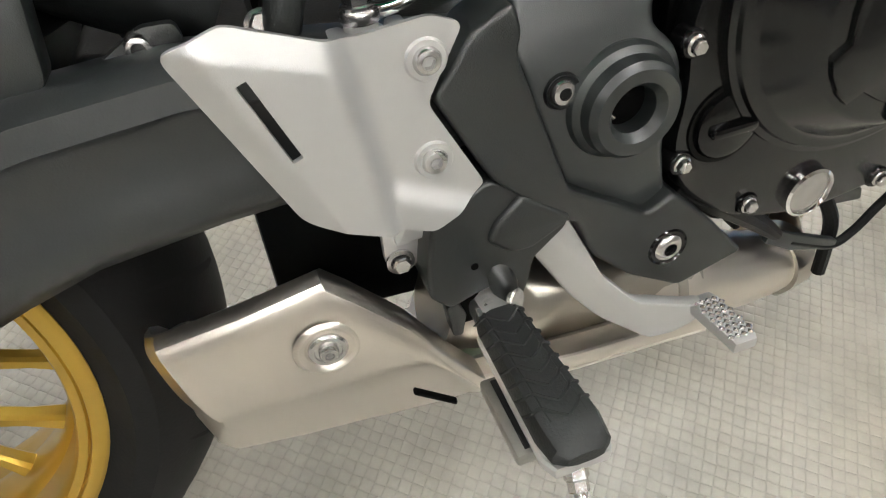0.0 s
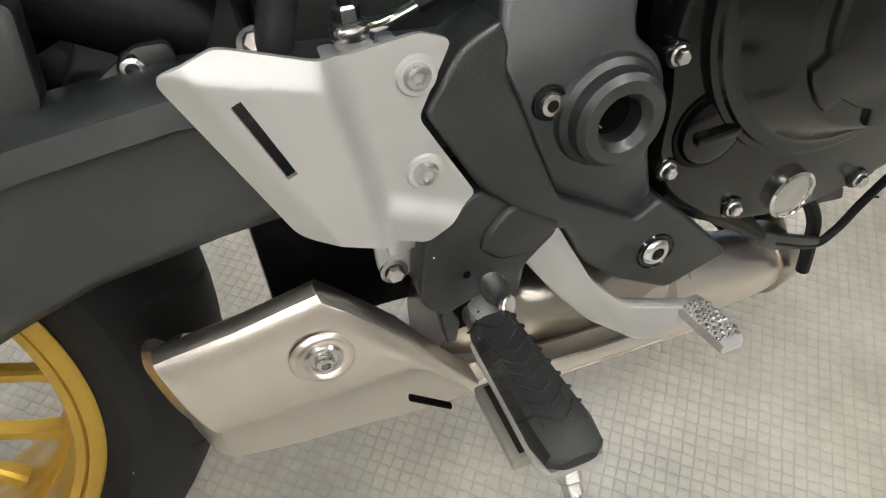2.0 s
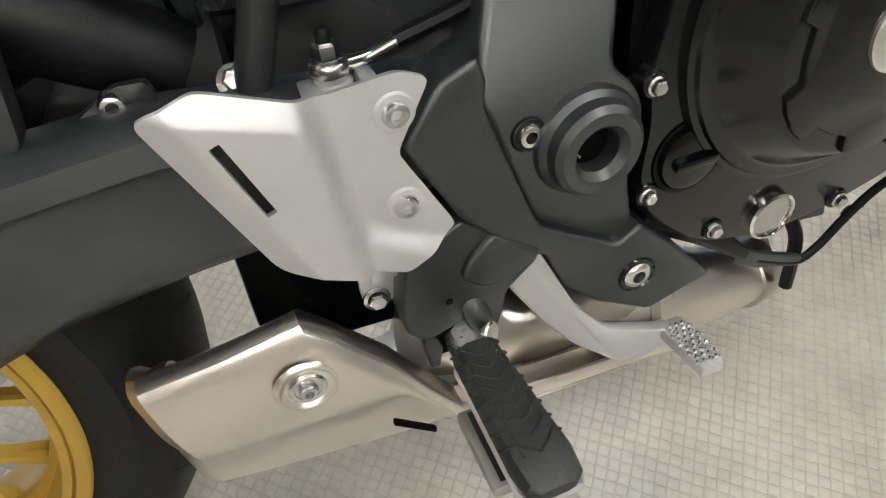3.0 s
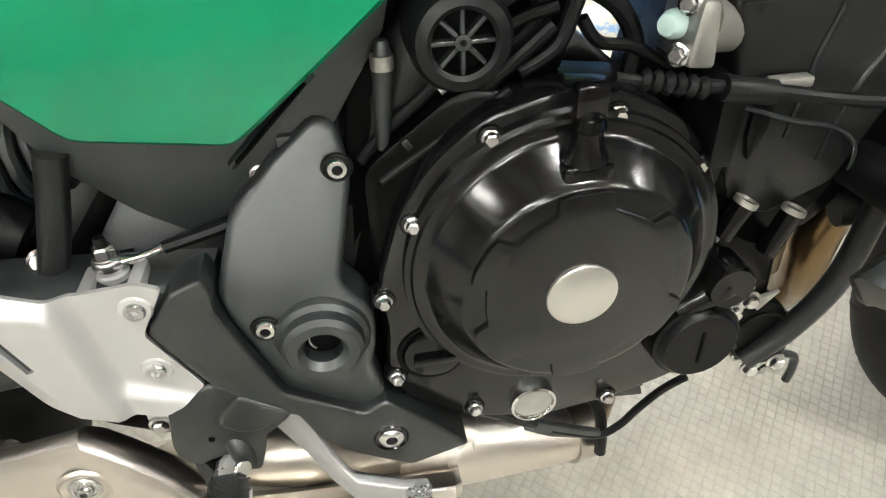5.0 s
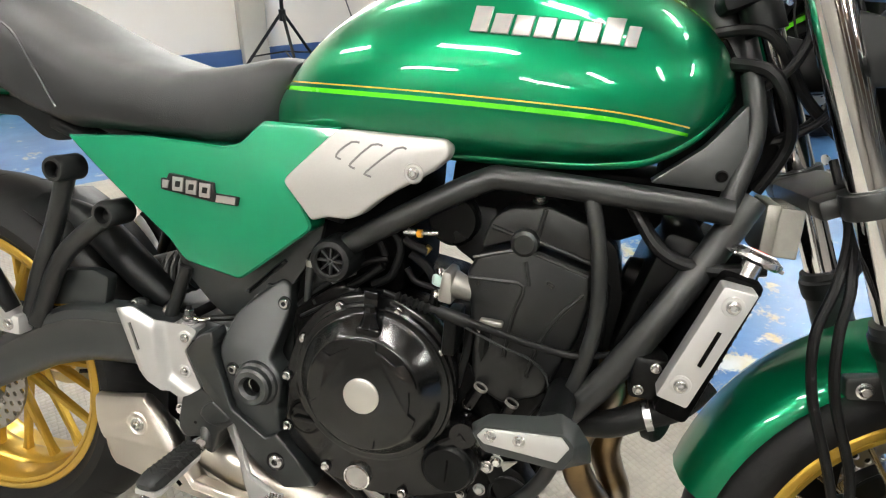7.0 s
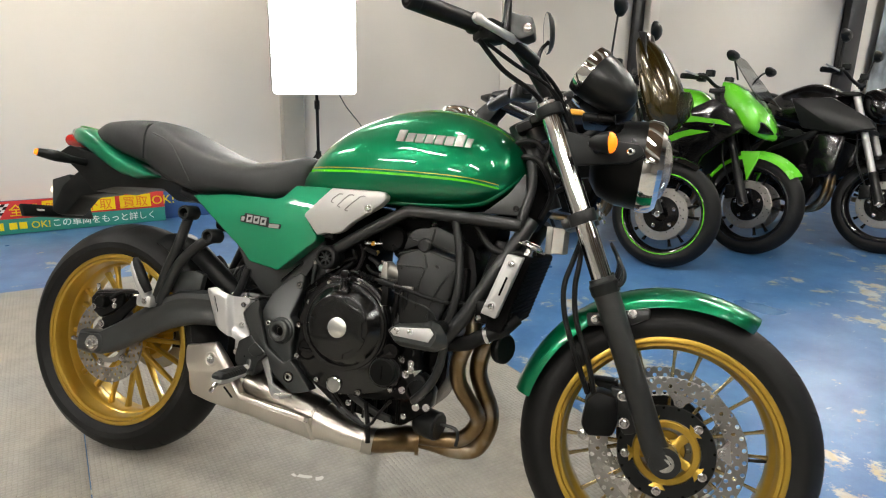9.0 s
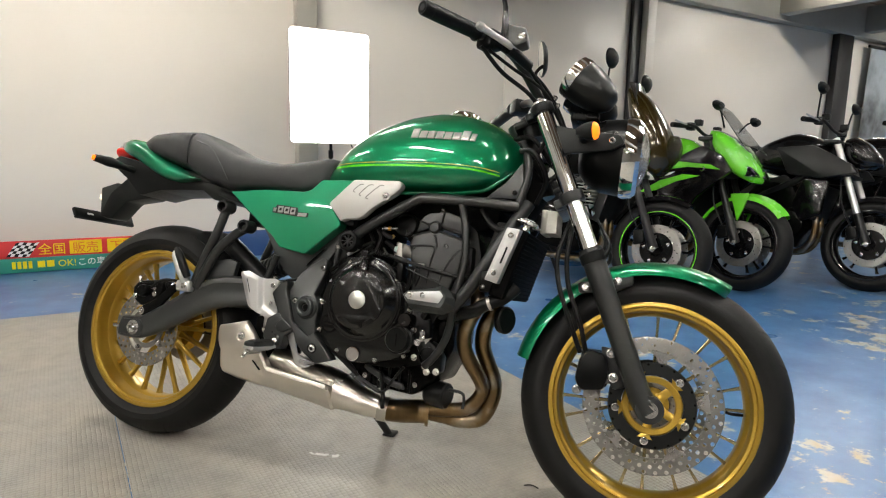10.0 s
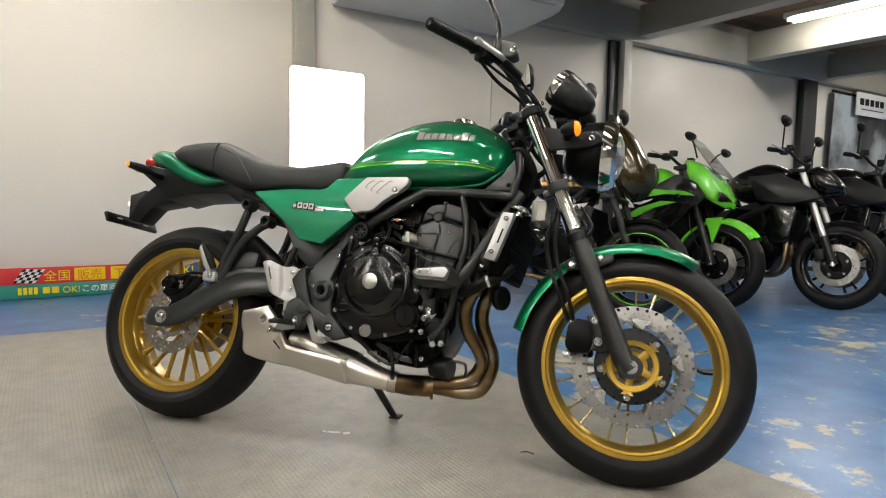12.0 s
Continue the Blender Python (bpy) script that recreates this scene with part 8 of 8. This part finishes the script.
def rolling_chassis(ob, fork_upper, fork_lower, pin):
    """Wheels, fork, swingarm, frame, engine, seat tail and exhaust common to the parked motorcycles."""
    F, R = Vector((1.40, 0, 0.298)), Vector((0, 0, 0.305))
    parked_wheel(ob, F, "front_wheel", pin)
    parked_wheel(ob, R, "rear_wheel", pin, half=0.078)
    for side in (-1, 1):
        y = side * 0.105
        part("fork_tube", tube([(1.115, y, 0.98), (1.328, y, 0.46)], 0.021, 16), fork_upper, ob, "fork tube")
        part("fork_slider", tube([(1.318, y, 0.49), (1.345, y, 0.42), (1.395, y, 0.30)], [0.026, 0.025, 0.030], 16, 2), fork_lower, ob)
        part("axle_nut", hexagon_bolt(1.40, side * 0.135, 0.298, 0.011, 0.01, (0, side, 0)), BOLT, ob)
        part("caliper", slab(rounded([(1.26, 0.40), (1.32, 0.405), (1.335, 0.33), (1.27, 0.31)], 0.012), side * 0.06, side * 0.10, 0.006), CASE, ob)
        part("swingarm", tube([(0.0, side * 0.12, 0.305), (0.25, side * 0.12, 0.40), (0.5, side * 0.09, 0.43)], 0.03, 12), BIKE_MATTE, ob)
        part("frame_tube", tube([(1.08, side * 0.06, 0.88), (0.95, side * 0.14, 0.70), (0.70, side * 0.14, 0.56), (0.55, side * 0.11, 0.45)], 0.024, 12), BIKE_MATTE, ob)
        part("brake_hose", tube([(1.29, side * 0.09, 0.40), (1.22, side * 0.12, 0.55), (1.17, side * 0.08, 0.75), (1.12, side * 0.05, 0.92)], 0.006, 8), RUBBER, ob)
        part("footrest", tube([(0.50, side * 0.13, 0.36), (0.50, side * 0.24, 0.36)], 0.012, 10), RUBBER, ob)
    for z in (0.955, 0.74):
        part("fork_clamp", box(1.05 + (0.955 - z) * 0.42, 1.15 + (0.955 - z) * 0.42, -0.14, 0.14, z - 0.014, z + 0.014, 0.008), BIKE_MATTE, ob)
    part("head_tube", tube([(1.05, 0, 0.97), (1.14, 0, 0.73)], 0.032, 16), BIKE_MATTE, ob)
    part("engine", slab(rounded([(0.55, 0.28), (0.95, 0.22), (1.02, 0.36), (1.0, 0.50), (0.9, 0.66), (0.68, 0.66), (0.56, 0.5)], 0.03), 0.16, -0.16, 0.012), ENGINE, ob)
    part("clutch_cover", lathe([(0, -0.20), (0.07, -0.20), (0.095, -0.185), (0.10, -0.15)], 36, Matrix.Translation((0.74, 0, 0.42))), GLOSS, ob)
    part("radiator", slab(rounded([(1.06, 0.68), (1.12, 0.66), (1.06, 0.42), (1.0, 0.44)], 0.01), 0.16, -0.16, 0.006), PLASTIC, ob)
    for y in (-0.05, 0.05):
        part("header_pipe", tube([(1.0, y, 0.50), (1.06, y, 0.42), (1.04, y, 0.26), (0.92, y * 0.7, 0.19), (0.6, -0.05, 0.20), (0.4, -0.10, 0.26)], 0.02, 12), HEADER, ob)
    part("muffler", tube([(0.45, -0.13, 0.27), (0.30, -0.16, 0.32), (0.02, -0.18, 0.44)], [0.03, 0.05, 0.052], 20), MUFFLER, ob)
    part("rear_fender", tube([(0.30, 0, 0.58), (0.1, 0, 0.65), (-0.1, 0, 0.62)], [0.04, 0.07, 0.06], 12, flat=0.5), PLASTIC, ob)
    part("side_stand", tube([(0.58, 0.12, 0.28), (0.66, 0.21, 0.06)], 0.011, 10), BIKE_MATTE, ob)


def bars(ob, x, z, w, back, mat=INK, lever=True):
    part("handlebar", tube([(x - back, -w, z), (x - back * 0.3, -w * 0.6, z + 0.02), (x, -0.08, z - 0.02), (x, 0.08, z - 0.02), (x - back * 0.3, w * 0.6, z + 0.02), (x - back, w, z)], 0.011, 12), mat, ob)
    for s in (-1, 1):
        part("grip", tube([(x - back, s * w, z), (x - back * 0.6, s * (w - 0.11), z + 0.012)], 0.017, 14), RUBBER, ob)
        part("switch_box", box(x - back * 0.5 - 0.025, x - back * 0.5 + 0.025, s * (w - 0.15) - 0.025, s * (w - 0.15) + 0.025, z - 0.01, z + 0.04, 0.008), PLASTIC, ob)
        part("lever", tube([(x - back * 0.3, s * (w - 0.16), z + 0.012), (x - back * 0.55, s * (w - 0.05), z + 0.02), (x - back * 0.8, s * (w + 0.0), z + 0.03)], 0.006, 8), SATIN, ob)
        part("reservoir", box(x - back * 0.3 - 0.02, x - back * 0.3 + 0.03, s * (w - 0.2) - 0.02, s * (w - 0.2) + 0.02, z + 0.03, z + 0.07, 0.006), PLASTIC, ob)


def mirror(ob, x, y, z, dx, dy, dz, r=0.055, tall=0.7):
    part("mirror_stem", tube([(x, y, z), (x + dx * 0.4, y + dy * 0.5, z + dz * 0.7), (x + dx, y + dy, z + dz)], 0.006, 8), INK, ob)
    m = turned(x + dx, y + dy, z + dz, (-1, 0, 0)) @ Matrix.Diagonal((1.35, 1, tall, 1))
    hd = part("mirror", lathe([(0, -0.03), (r * 0.6, -0.026), (r * 0.95, -0.008), (r, 0.004), (r * 0.94, 0.006)], 28, m), PLASTIC, ob, "black mirror")
    part("mirror_glass", lathe([(0, 0.0045), (r * 0.93, 0.005), (r * 0.93, 0.003)], 28, m), CHROME, hd)


def parked(x, y, heading, lean, label):
    """A parked motorcycle whose front axle stands over x, y."""
    m = Matrix.Translation((x, y, 0.003)) @ pose(0, 0, 0, 0, 0, heading) @ pose(0, 0, 0, -lean, 0, 0) @ Matrix.Translation((-1.40, 0, 0))
    return thing("motorcycle", label, "motorcycle", m, "motorcycles parked along the wall")


def cafe_racer():
    ob = parked(1.24, 2.45, -14, 9, "bronze and black retro motorcycle with a bikini cowl")
    rolling_chassis(ob, INK, BIKE_MATTE, LIME)
    blob([(0.62, 0.90, 0.76, 0.06), (0.68, 0.94, 0.72, 0.11), (0.85, 0.99, 0.70, 0.14), (1.0, 0.98, 0.72, 0.13), (1.07, 0.92, 0.78, 0.07)], BIKE_BLACK, "fuel_tank", ob, "black tank with an orange stripe", 0.8)
    blob([(0.68, 0.838, 0.802, 0.115), (0.78, 0.843, 0.796, 0.145), (0.90, 0.838, 0.793, 0.1535), (1.00, 0.828, 0.796, 0.139)], ORANGE, "tank_stripe", ob, "orange stripe", 0.5)
    blob([(0.20, 0.93, 0.86, 0.07), (0.34, 0.948, 0.85, 0.11), (0.50, 0.93, 0.81, 0.13), (0.58, 0.88, 0.79, 0.13), (0.64, 0.842, 0.78, 0.12), (0.70, 0.85, 0.79, 0.08)], SEAT, "seat", ob, "black seat", 0.6)
    blob([(0.10, 0.905, 0.87, 0.04), (0.20, 0.925, 0.83, 0.09), (0.38, 0.88, 0.77, 0.11), (0.56, 0.82, 0.72, 0.10)], BIKE_BLACK, "tail_cowl", ob, "", 0.7)
    part("plate_holder", slab(rounded([(0.02, 0.695), (0.10, 0.70), (0.07, 0.78), (0.16, 0.85), (0.28, 0.83), (0.20, 0.74), (0.20, 0.685), (0.03, 0.675)], 0.01), 0.06, -0.06, 0.006), PLASTIC, ob)
    for i in range(7):
        z = 0.52 + 0.021 * i
        part("cooling_fin", box(0.86 + 0.25 * (z - 0.5), 1.02 + 0.25 * (z - 0.5), -0.18, 0.18, z, z + 0.006, 0.002, 1), ALLOY, ob)
    # bikini cowl round the headlamp
    blob([(1.12, 1.27, 1.16, 0.09), (1.17, 1.255, 0.96, 0.14), (1.26, 1.18, 0.76, 0.165), (1.34, 1.07, 0.72, 0.15), (1.395, 0.97, 0.77, 0.10), (1.42, 0.90, 0.83, 0.03)], BRONZE, "cowl", ob, "glossy bronze bikini cowl", 0.85)
    rings = [[(1.12 + 0.10 * k + 0.05 * math.cos(a) * (1 - k), (0.11 + 0.04 * k) * math.sin(a), 1.28 - 0.15 * k + 0.0 * a) for a in [radians(-80 + 20 * j) for j in range(9)]] for k in (0, 0.5, 1.0)]
    bm = loft(rings, closed=False, caps=False)
    r = bmesh.ops.extrude_face_region(bm, geom=bm.faces[:])
    bmesh.ops.translate(bm, vec=(-0.003, 0, -0.002), verts=[e for e in r["geom"] if isinstance(e, bmesh.types.BMVert)])
    part("screen", bm, SCREEN, ob, "smoked screen")
    part("headlamp", lathe([(0, 0.03), (0.05, 0.025), (0.08, 0.008), (0.088, 0.0), (0.088, -0.04)], 36, turned(1.42, 0, 0.885, (1, 0, -0.1))), GLASS, ob)
    part("front_fender", loft([[(1.40 + (0.322 + o) * math.cos(a), y, 0.298 + (0.322 + o) * math.sin(a)) for y, o in ((-0.062, -0.03), (-0.04, -0.004), (0, 0.003), (0.04, -0.004), (0.062, -0.03), (0.058, -0.032), (0, 0), (-0.058, -0.032))] for a in [radians(60 + 8 * k) for k in range(13)]]), BIKE_BLACK, ob)
    bars(ob, 1.08, 1.05, 0.36, 0.10)
    mirror(ob, 1.06, -0.27, 1.10, 0.02, -0.03, 0.27, 0.058, 1.0)
    mirror(ob, 1.06, 0.27, 1.10, 0.02, 0.03, 0.27, 0.058, 1.0)
    part("meter", lathe([(0, -0.05), (0.04, -0.04), (0.045, 0.01), (0.04, 0.014)], 24, turned(1.16, -0.05, 1.04, (-0.8, 0, 0.6))), PLASTIC, ob)


def sport_bike():
    ob = parked(1.70, 3.0, -27, 9, "lime green and black sport motorcycle with a full fairing")
    rolling_chassis(ob, BIKE_MATTE, BIKE_MATTE, None)
    blob([(0.58, 0.88, 0.76, 0.07), (0.66, 0.93, 0.74, 0.12), (0.82, 0.985, 0.72, 0.15), (0.95, 0.97, 0.74, 0.14), (1.05, 0.90, 0.78, 0.09)], LIME, "fuel_tank", ob, "lime tank", 0.75)
    blob([(0.15, 0.82, 0.78, 0.09), (0.4, 0.80, 0.74, 0.12), (0.58, 0.84, 0.76, 0.10)], SEAT, "seat", ob, "", 0.6)
    blob([(-0.28, 0.92, 0.89, 0.04), (-0.15, 0.93, 0.84, 0.09), (0.1, 0.86, 0.76, 0.11), (0.3, 0.78, 0.70, 0.10)], BIKE_BLACK, "tail_cowl", ob, "", 0.7)
    # nose, side fairing and belly pan
    nose = blob([(1.10, 1.03, 0.95, 0.08), (1.17, 1.02, 0.86, 0.150), (1.26, 0.975, 0.77, 0.180), (1.34, 0.90, 0.71, 0.165), (1.40, 0.82, 0.69, 0.125), (1.435, 0.76, 0.69, 0.08), (1.445, 0.725, 0.70, 0.04)], LIME, "nose_fairing", ob, "lime nose fairing", 0.62, 30)
    for s in (-1, 1):
        part("headlight", slab(rounded([(1.30, 0.83), (1.42, 0.78), (1.46, 0.725), (1.40, 0.715), (1.33, 0.76)], 0.01), s * 0.085, s * 0.155, 0.012, lift=lambda x, z, s=s: -s * 0.32 * max(0, x - 1.32)), GLASS, nose, "clear headlight")
        part("headlight_shade", slab(rounded([(1.31, 0.825), (1.41, 0.78), (1.45, 0.73), (1.40, 0.72), (1.34, 0.76)], 0.01), s * 0.06, s * 0.147, 0.01, lift=lambda x, z, s=s: -s * 0.32 * max(0, x - 1.32)), CASE, nose)
    o = [(0.70, 0.76), (0.92, 0.80), (1.12, 0.90), (1.26, 0.84), (1.34, 0.74), (1.24, 0.66), (1.12, 0.55), (1.05, 0.36), (0.80, 0.28), (0.62, 0.32), (0.72, 0.48), (0.86, 0.56), (0.80, 0.68)]
    for s in (-1, 1):
        side_ = part("side_fairing", slab(rounded(o, 0.02), s * 0.165, s * 0.198, 0.012), BIKE_BLACK, ob, "gloss black side fairing with lime flashes")
        part("flash", slab([(0.74, 0.765), (0.95, 0.79), (1.20, 0.775), (1.27, 0.745), (1.05, 0.755), (0.92, 0.735)], s * 0.197, s * 0.2015, 0.001, 1), LIME, side_, "lime flash")
        part("flash", slab([(0.70, 0.56), (0.86, 0.655), (1.02, 0.705), (1.14, 0.70), (0.98, 0.655), (0.84, 0.585)], s * 0.197, s * 0.2015, 0.001, 1), LIME, side_, "lime flash")
        part("flash", slab([(0.80, 0.685), (0.96, 0.72), (0.93, 0.70), (0.86, 0.675)], s * 0.197, s * 0.2015, 0.001, 1), WHITE, side_, "white flash")
        part("indicator", tube([(1.15, s * 0.20, 0.745), (1.16, s * 0.235, 0.745)], [0.02, 0.013], 14), GLASS, side_)
    rings = [[(1.14 + 0.27 * k - 0.02 * math.cos(a), (0.10 + 0.06 * k) * math.sin(a) * 1.1, 1.17 - 0.30 * k + 0.02 * math.cos(a)) for a in [radians(-85 + 17 * j) for j in range(11)]] for k in (0, 0.3, 0.6, 0.9)]
    bm = loft(rings, closed=False, caps=False)
    r = bmesh.ops.extrude_face_region(bm, geom=bm.faces[:])
    bmesh.ops.translate(bm, vec=(-0.003, 0, -0.003), verts=[e for e in r["geom"] if isinstance(e, bmesh.types.BMVert)])
    part("screen", bm, CLEAR, ob, "clear windscreen")
    fr = part("front_fender", loft([[(1.40 + (0.325 + o_) * math.cos(a), y, 0.298 + (0.325 + o_) * math.sin(a)) for y, o_ in ((-0.070, -0.045), (-0.062, -0.02), (0, 0.004), (0.062, -0.02), (0.070, -0.045), (0.066, -0.045), (0.058, -0.022), (0, 0), (-0.058, -0.022), (-0.066, -0.045))] for a in [radians(40 + 8 * k) for k in range(15)]]), LIME, ob, "lime front fender")
    for s in (-1, 1):
        part("fender_arm", slab(rounded([(1.30, 0.61), (1.42, 0.62), (1.40, 0.54), (1.37, 0.44), (1.34, 0.52)], 0.008), s * 0.060, s * 0.080, 0.004), LIME, fr)
    bars(ob, 1.06, 1.01, 0.33, 0.10)
    for s in (-1, 1):
        mirror(ob, 1.20, s * 0.10, 1.03, 0.02, s * 0.17, 0.11, 0.05, 0.6)


def naked_bike(x, y, heading, label, upper, second):
    ob = parked(x, y, heading, 9, label)
    rolling_chassis(ob, upper, BIKE_MATTE, None)
    blob([(0.58, 0.90, 0.78, 0.07), (0.66, 0.96, 0.74, 0.13), (0.84, 1.03, 0.70, 0.17), (0.98, 1.01, 0.72, 0.16), (1.08, 0.93, 0.78, 0.08)], BIKE_BLACK, "fuel_tank", ob, "black tank", 0.7)
    for s in (-1, 1):
        sh = part("shroud", slab(rounded([(0.78, 0.90), (1.02, 0.92), (1.26, 0.80), (1.30, 0.745), (1.10, 0.70), (0.88, 0.72)], 0.012), s * 0.15, s * 0.20, 0.012), BIKE_MATTE, ob, "satin black tank shroud")
        part("radiator_cowl", slab(rounded([(0.98, 0.70), (1.14, 0.69), (1.12, 0.46), (1.0, 0.40), (0.93, 0.52)], 0.02), s * 0.14, s * 0.185, 0.01), BIKE_BLACK, ob)
        part("frame_plate", slab(rounded([(0.50, 0.60), (0.85, 0.72), (0.92, 0.66), (0.62, 0.40), (0.50, 0.40)], 0.02), s * 0.12, s * 0.15, 0.008), BIKE_MATTE, ob)
    blob([(-0.20, 0.93, 0.90, 0.05), (-0.05, 0.95, 0.86, 0.10), (0.2, 0.88, 0.79, 0.13), (0.42, 0.84, 0.77, 0.13), (0.60, 0.88, 0.78, 0.09)], SEAT, "seat", ob, "", 0.6)
    blob([(-0.30, 0.90, 0.87, 0.04), (-0.12, 0.90, 0.80, 0.09), (0.12, 0.84, 0.74, 0.11)], BIKE_BLACK, "tail_cowl", ob, "", 0.7)
    blob([(1.16, 0.99, 0.86, 0.07), (1.22, 1.01, 0.80, 0.11), (1.30, 0.96, 0.78, 0.11), (1.37, 0.88, 0.80, 0.07), (1.385, 0.855, 0.82, 0.03)], BIKE_BLACK, "headlight_cowl", ob, "black headlight cowl", 0.75)
    if second:
        rings = [[(1.16 + 0.14 * k - 0.02 * math.cos(a), (0.11 + 0.05 * k) * math.sin(a), 1.22 - 0.26 * k) for a in [radians(-80 + 16 * j) for j in range(11)]] for k in (0, 0.35, 0.7, 1.0)]
        bm = loft(rings, closed=False, caps=False)
        r = bmesh.ops.extrude_face_region(bm, geom=bm.faces[:])
        bmesh.ops.translate(bm, vec=(-0.003, 0, -0.003), verts=[e for e in r["geom"] if isinstance(e, bmesh.types.BMVert)])
        part("screen", bm, SCREEN, ob, "smoked screen")
    part("front_fender", loft([[(1.40 + (0.322 + o) * math.cos(a), y_, 0.298 + (0.322 + o) * math.sin(a)) for y_, o in ((-0.066, -0.04), (-0.05, -0.012), (0, 0.003), (0.05, -0.012), (0.066, -0.04), (0.062, -0.04), (0.048, -0.014), (0, 0), (-0.048, -0.014), (-0.062, -0.04))] for a in [radians(62 + 8 * k) for k in range(12)]]), BIKE_BLACK, ob)
    bars(ob, 1.08, 1.06, 0.38, 0.09)
    for s in (-1, 1):
        mirror(ob, 1.04, s * 0.28, 1.08, 0.02, s * 0.05, 0.19, 0.055, 0.7)
        part("indicator", tube([(1.22, s * 0.11, 0.80), (1.23, s * 0.19, 0.80)], [0.008, 0.014], 12), AMBER, ob)


cafe_racer()
sport_bike()
naked_bike(2.48, 3.40, -27, "black naked motorcycle with bright fork tubes", SATIN, False)
naked_bike(3.05, 3.95, -30, "dark naked motorcycle with a smoked screen", INK, True)

# ---------- litter on the mat ----------
PAPER = material("paper", (0.72, 0.71, 0.68), 0.6, 0.0, 0.05)
for x, y, w, h, a in ((0.553, -0.013, 0.042, 0.012, 12), (0.592, -0.004, 0.022, 0.016, 40), (0.524, -0.02, 0.018, 0.008, -20)):
    scrap = part("paper_scrap", slab(rounded([(-w / 2, -h / 2), (w * 0.2, -h * 0.6), (w / 2, -h * 0.1), (w * 0.4, h / 2), (-w * 0.1, h * 0.35), (-w * 0.45, h * 0.55)], 0.002), 0, -0.0006, 0), PAPER)
    scrap.matrix_basis = Matrix.Translation((x, y, 0.0042)) @ pose(0, 0, 0, 0, 0, a) @ pose(0, 0, 0, -90, 0, 0)
    tagged(scrap, "torn white paper scrap on the grey mat", "paper scrap", "paper scraps")
twig = part("twig", tube([(1.120, 0.068, 0.0058), (1.137, 0.075, 0.007), (1.158, 0.070, 0.0058)], 0.0018, 6), PLASTIC)
tagged(twig, "short dark twig on the grey mat", "twig")
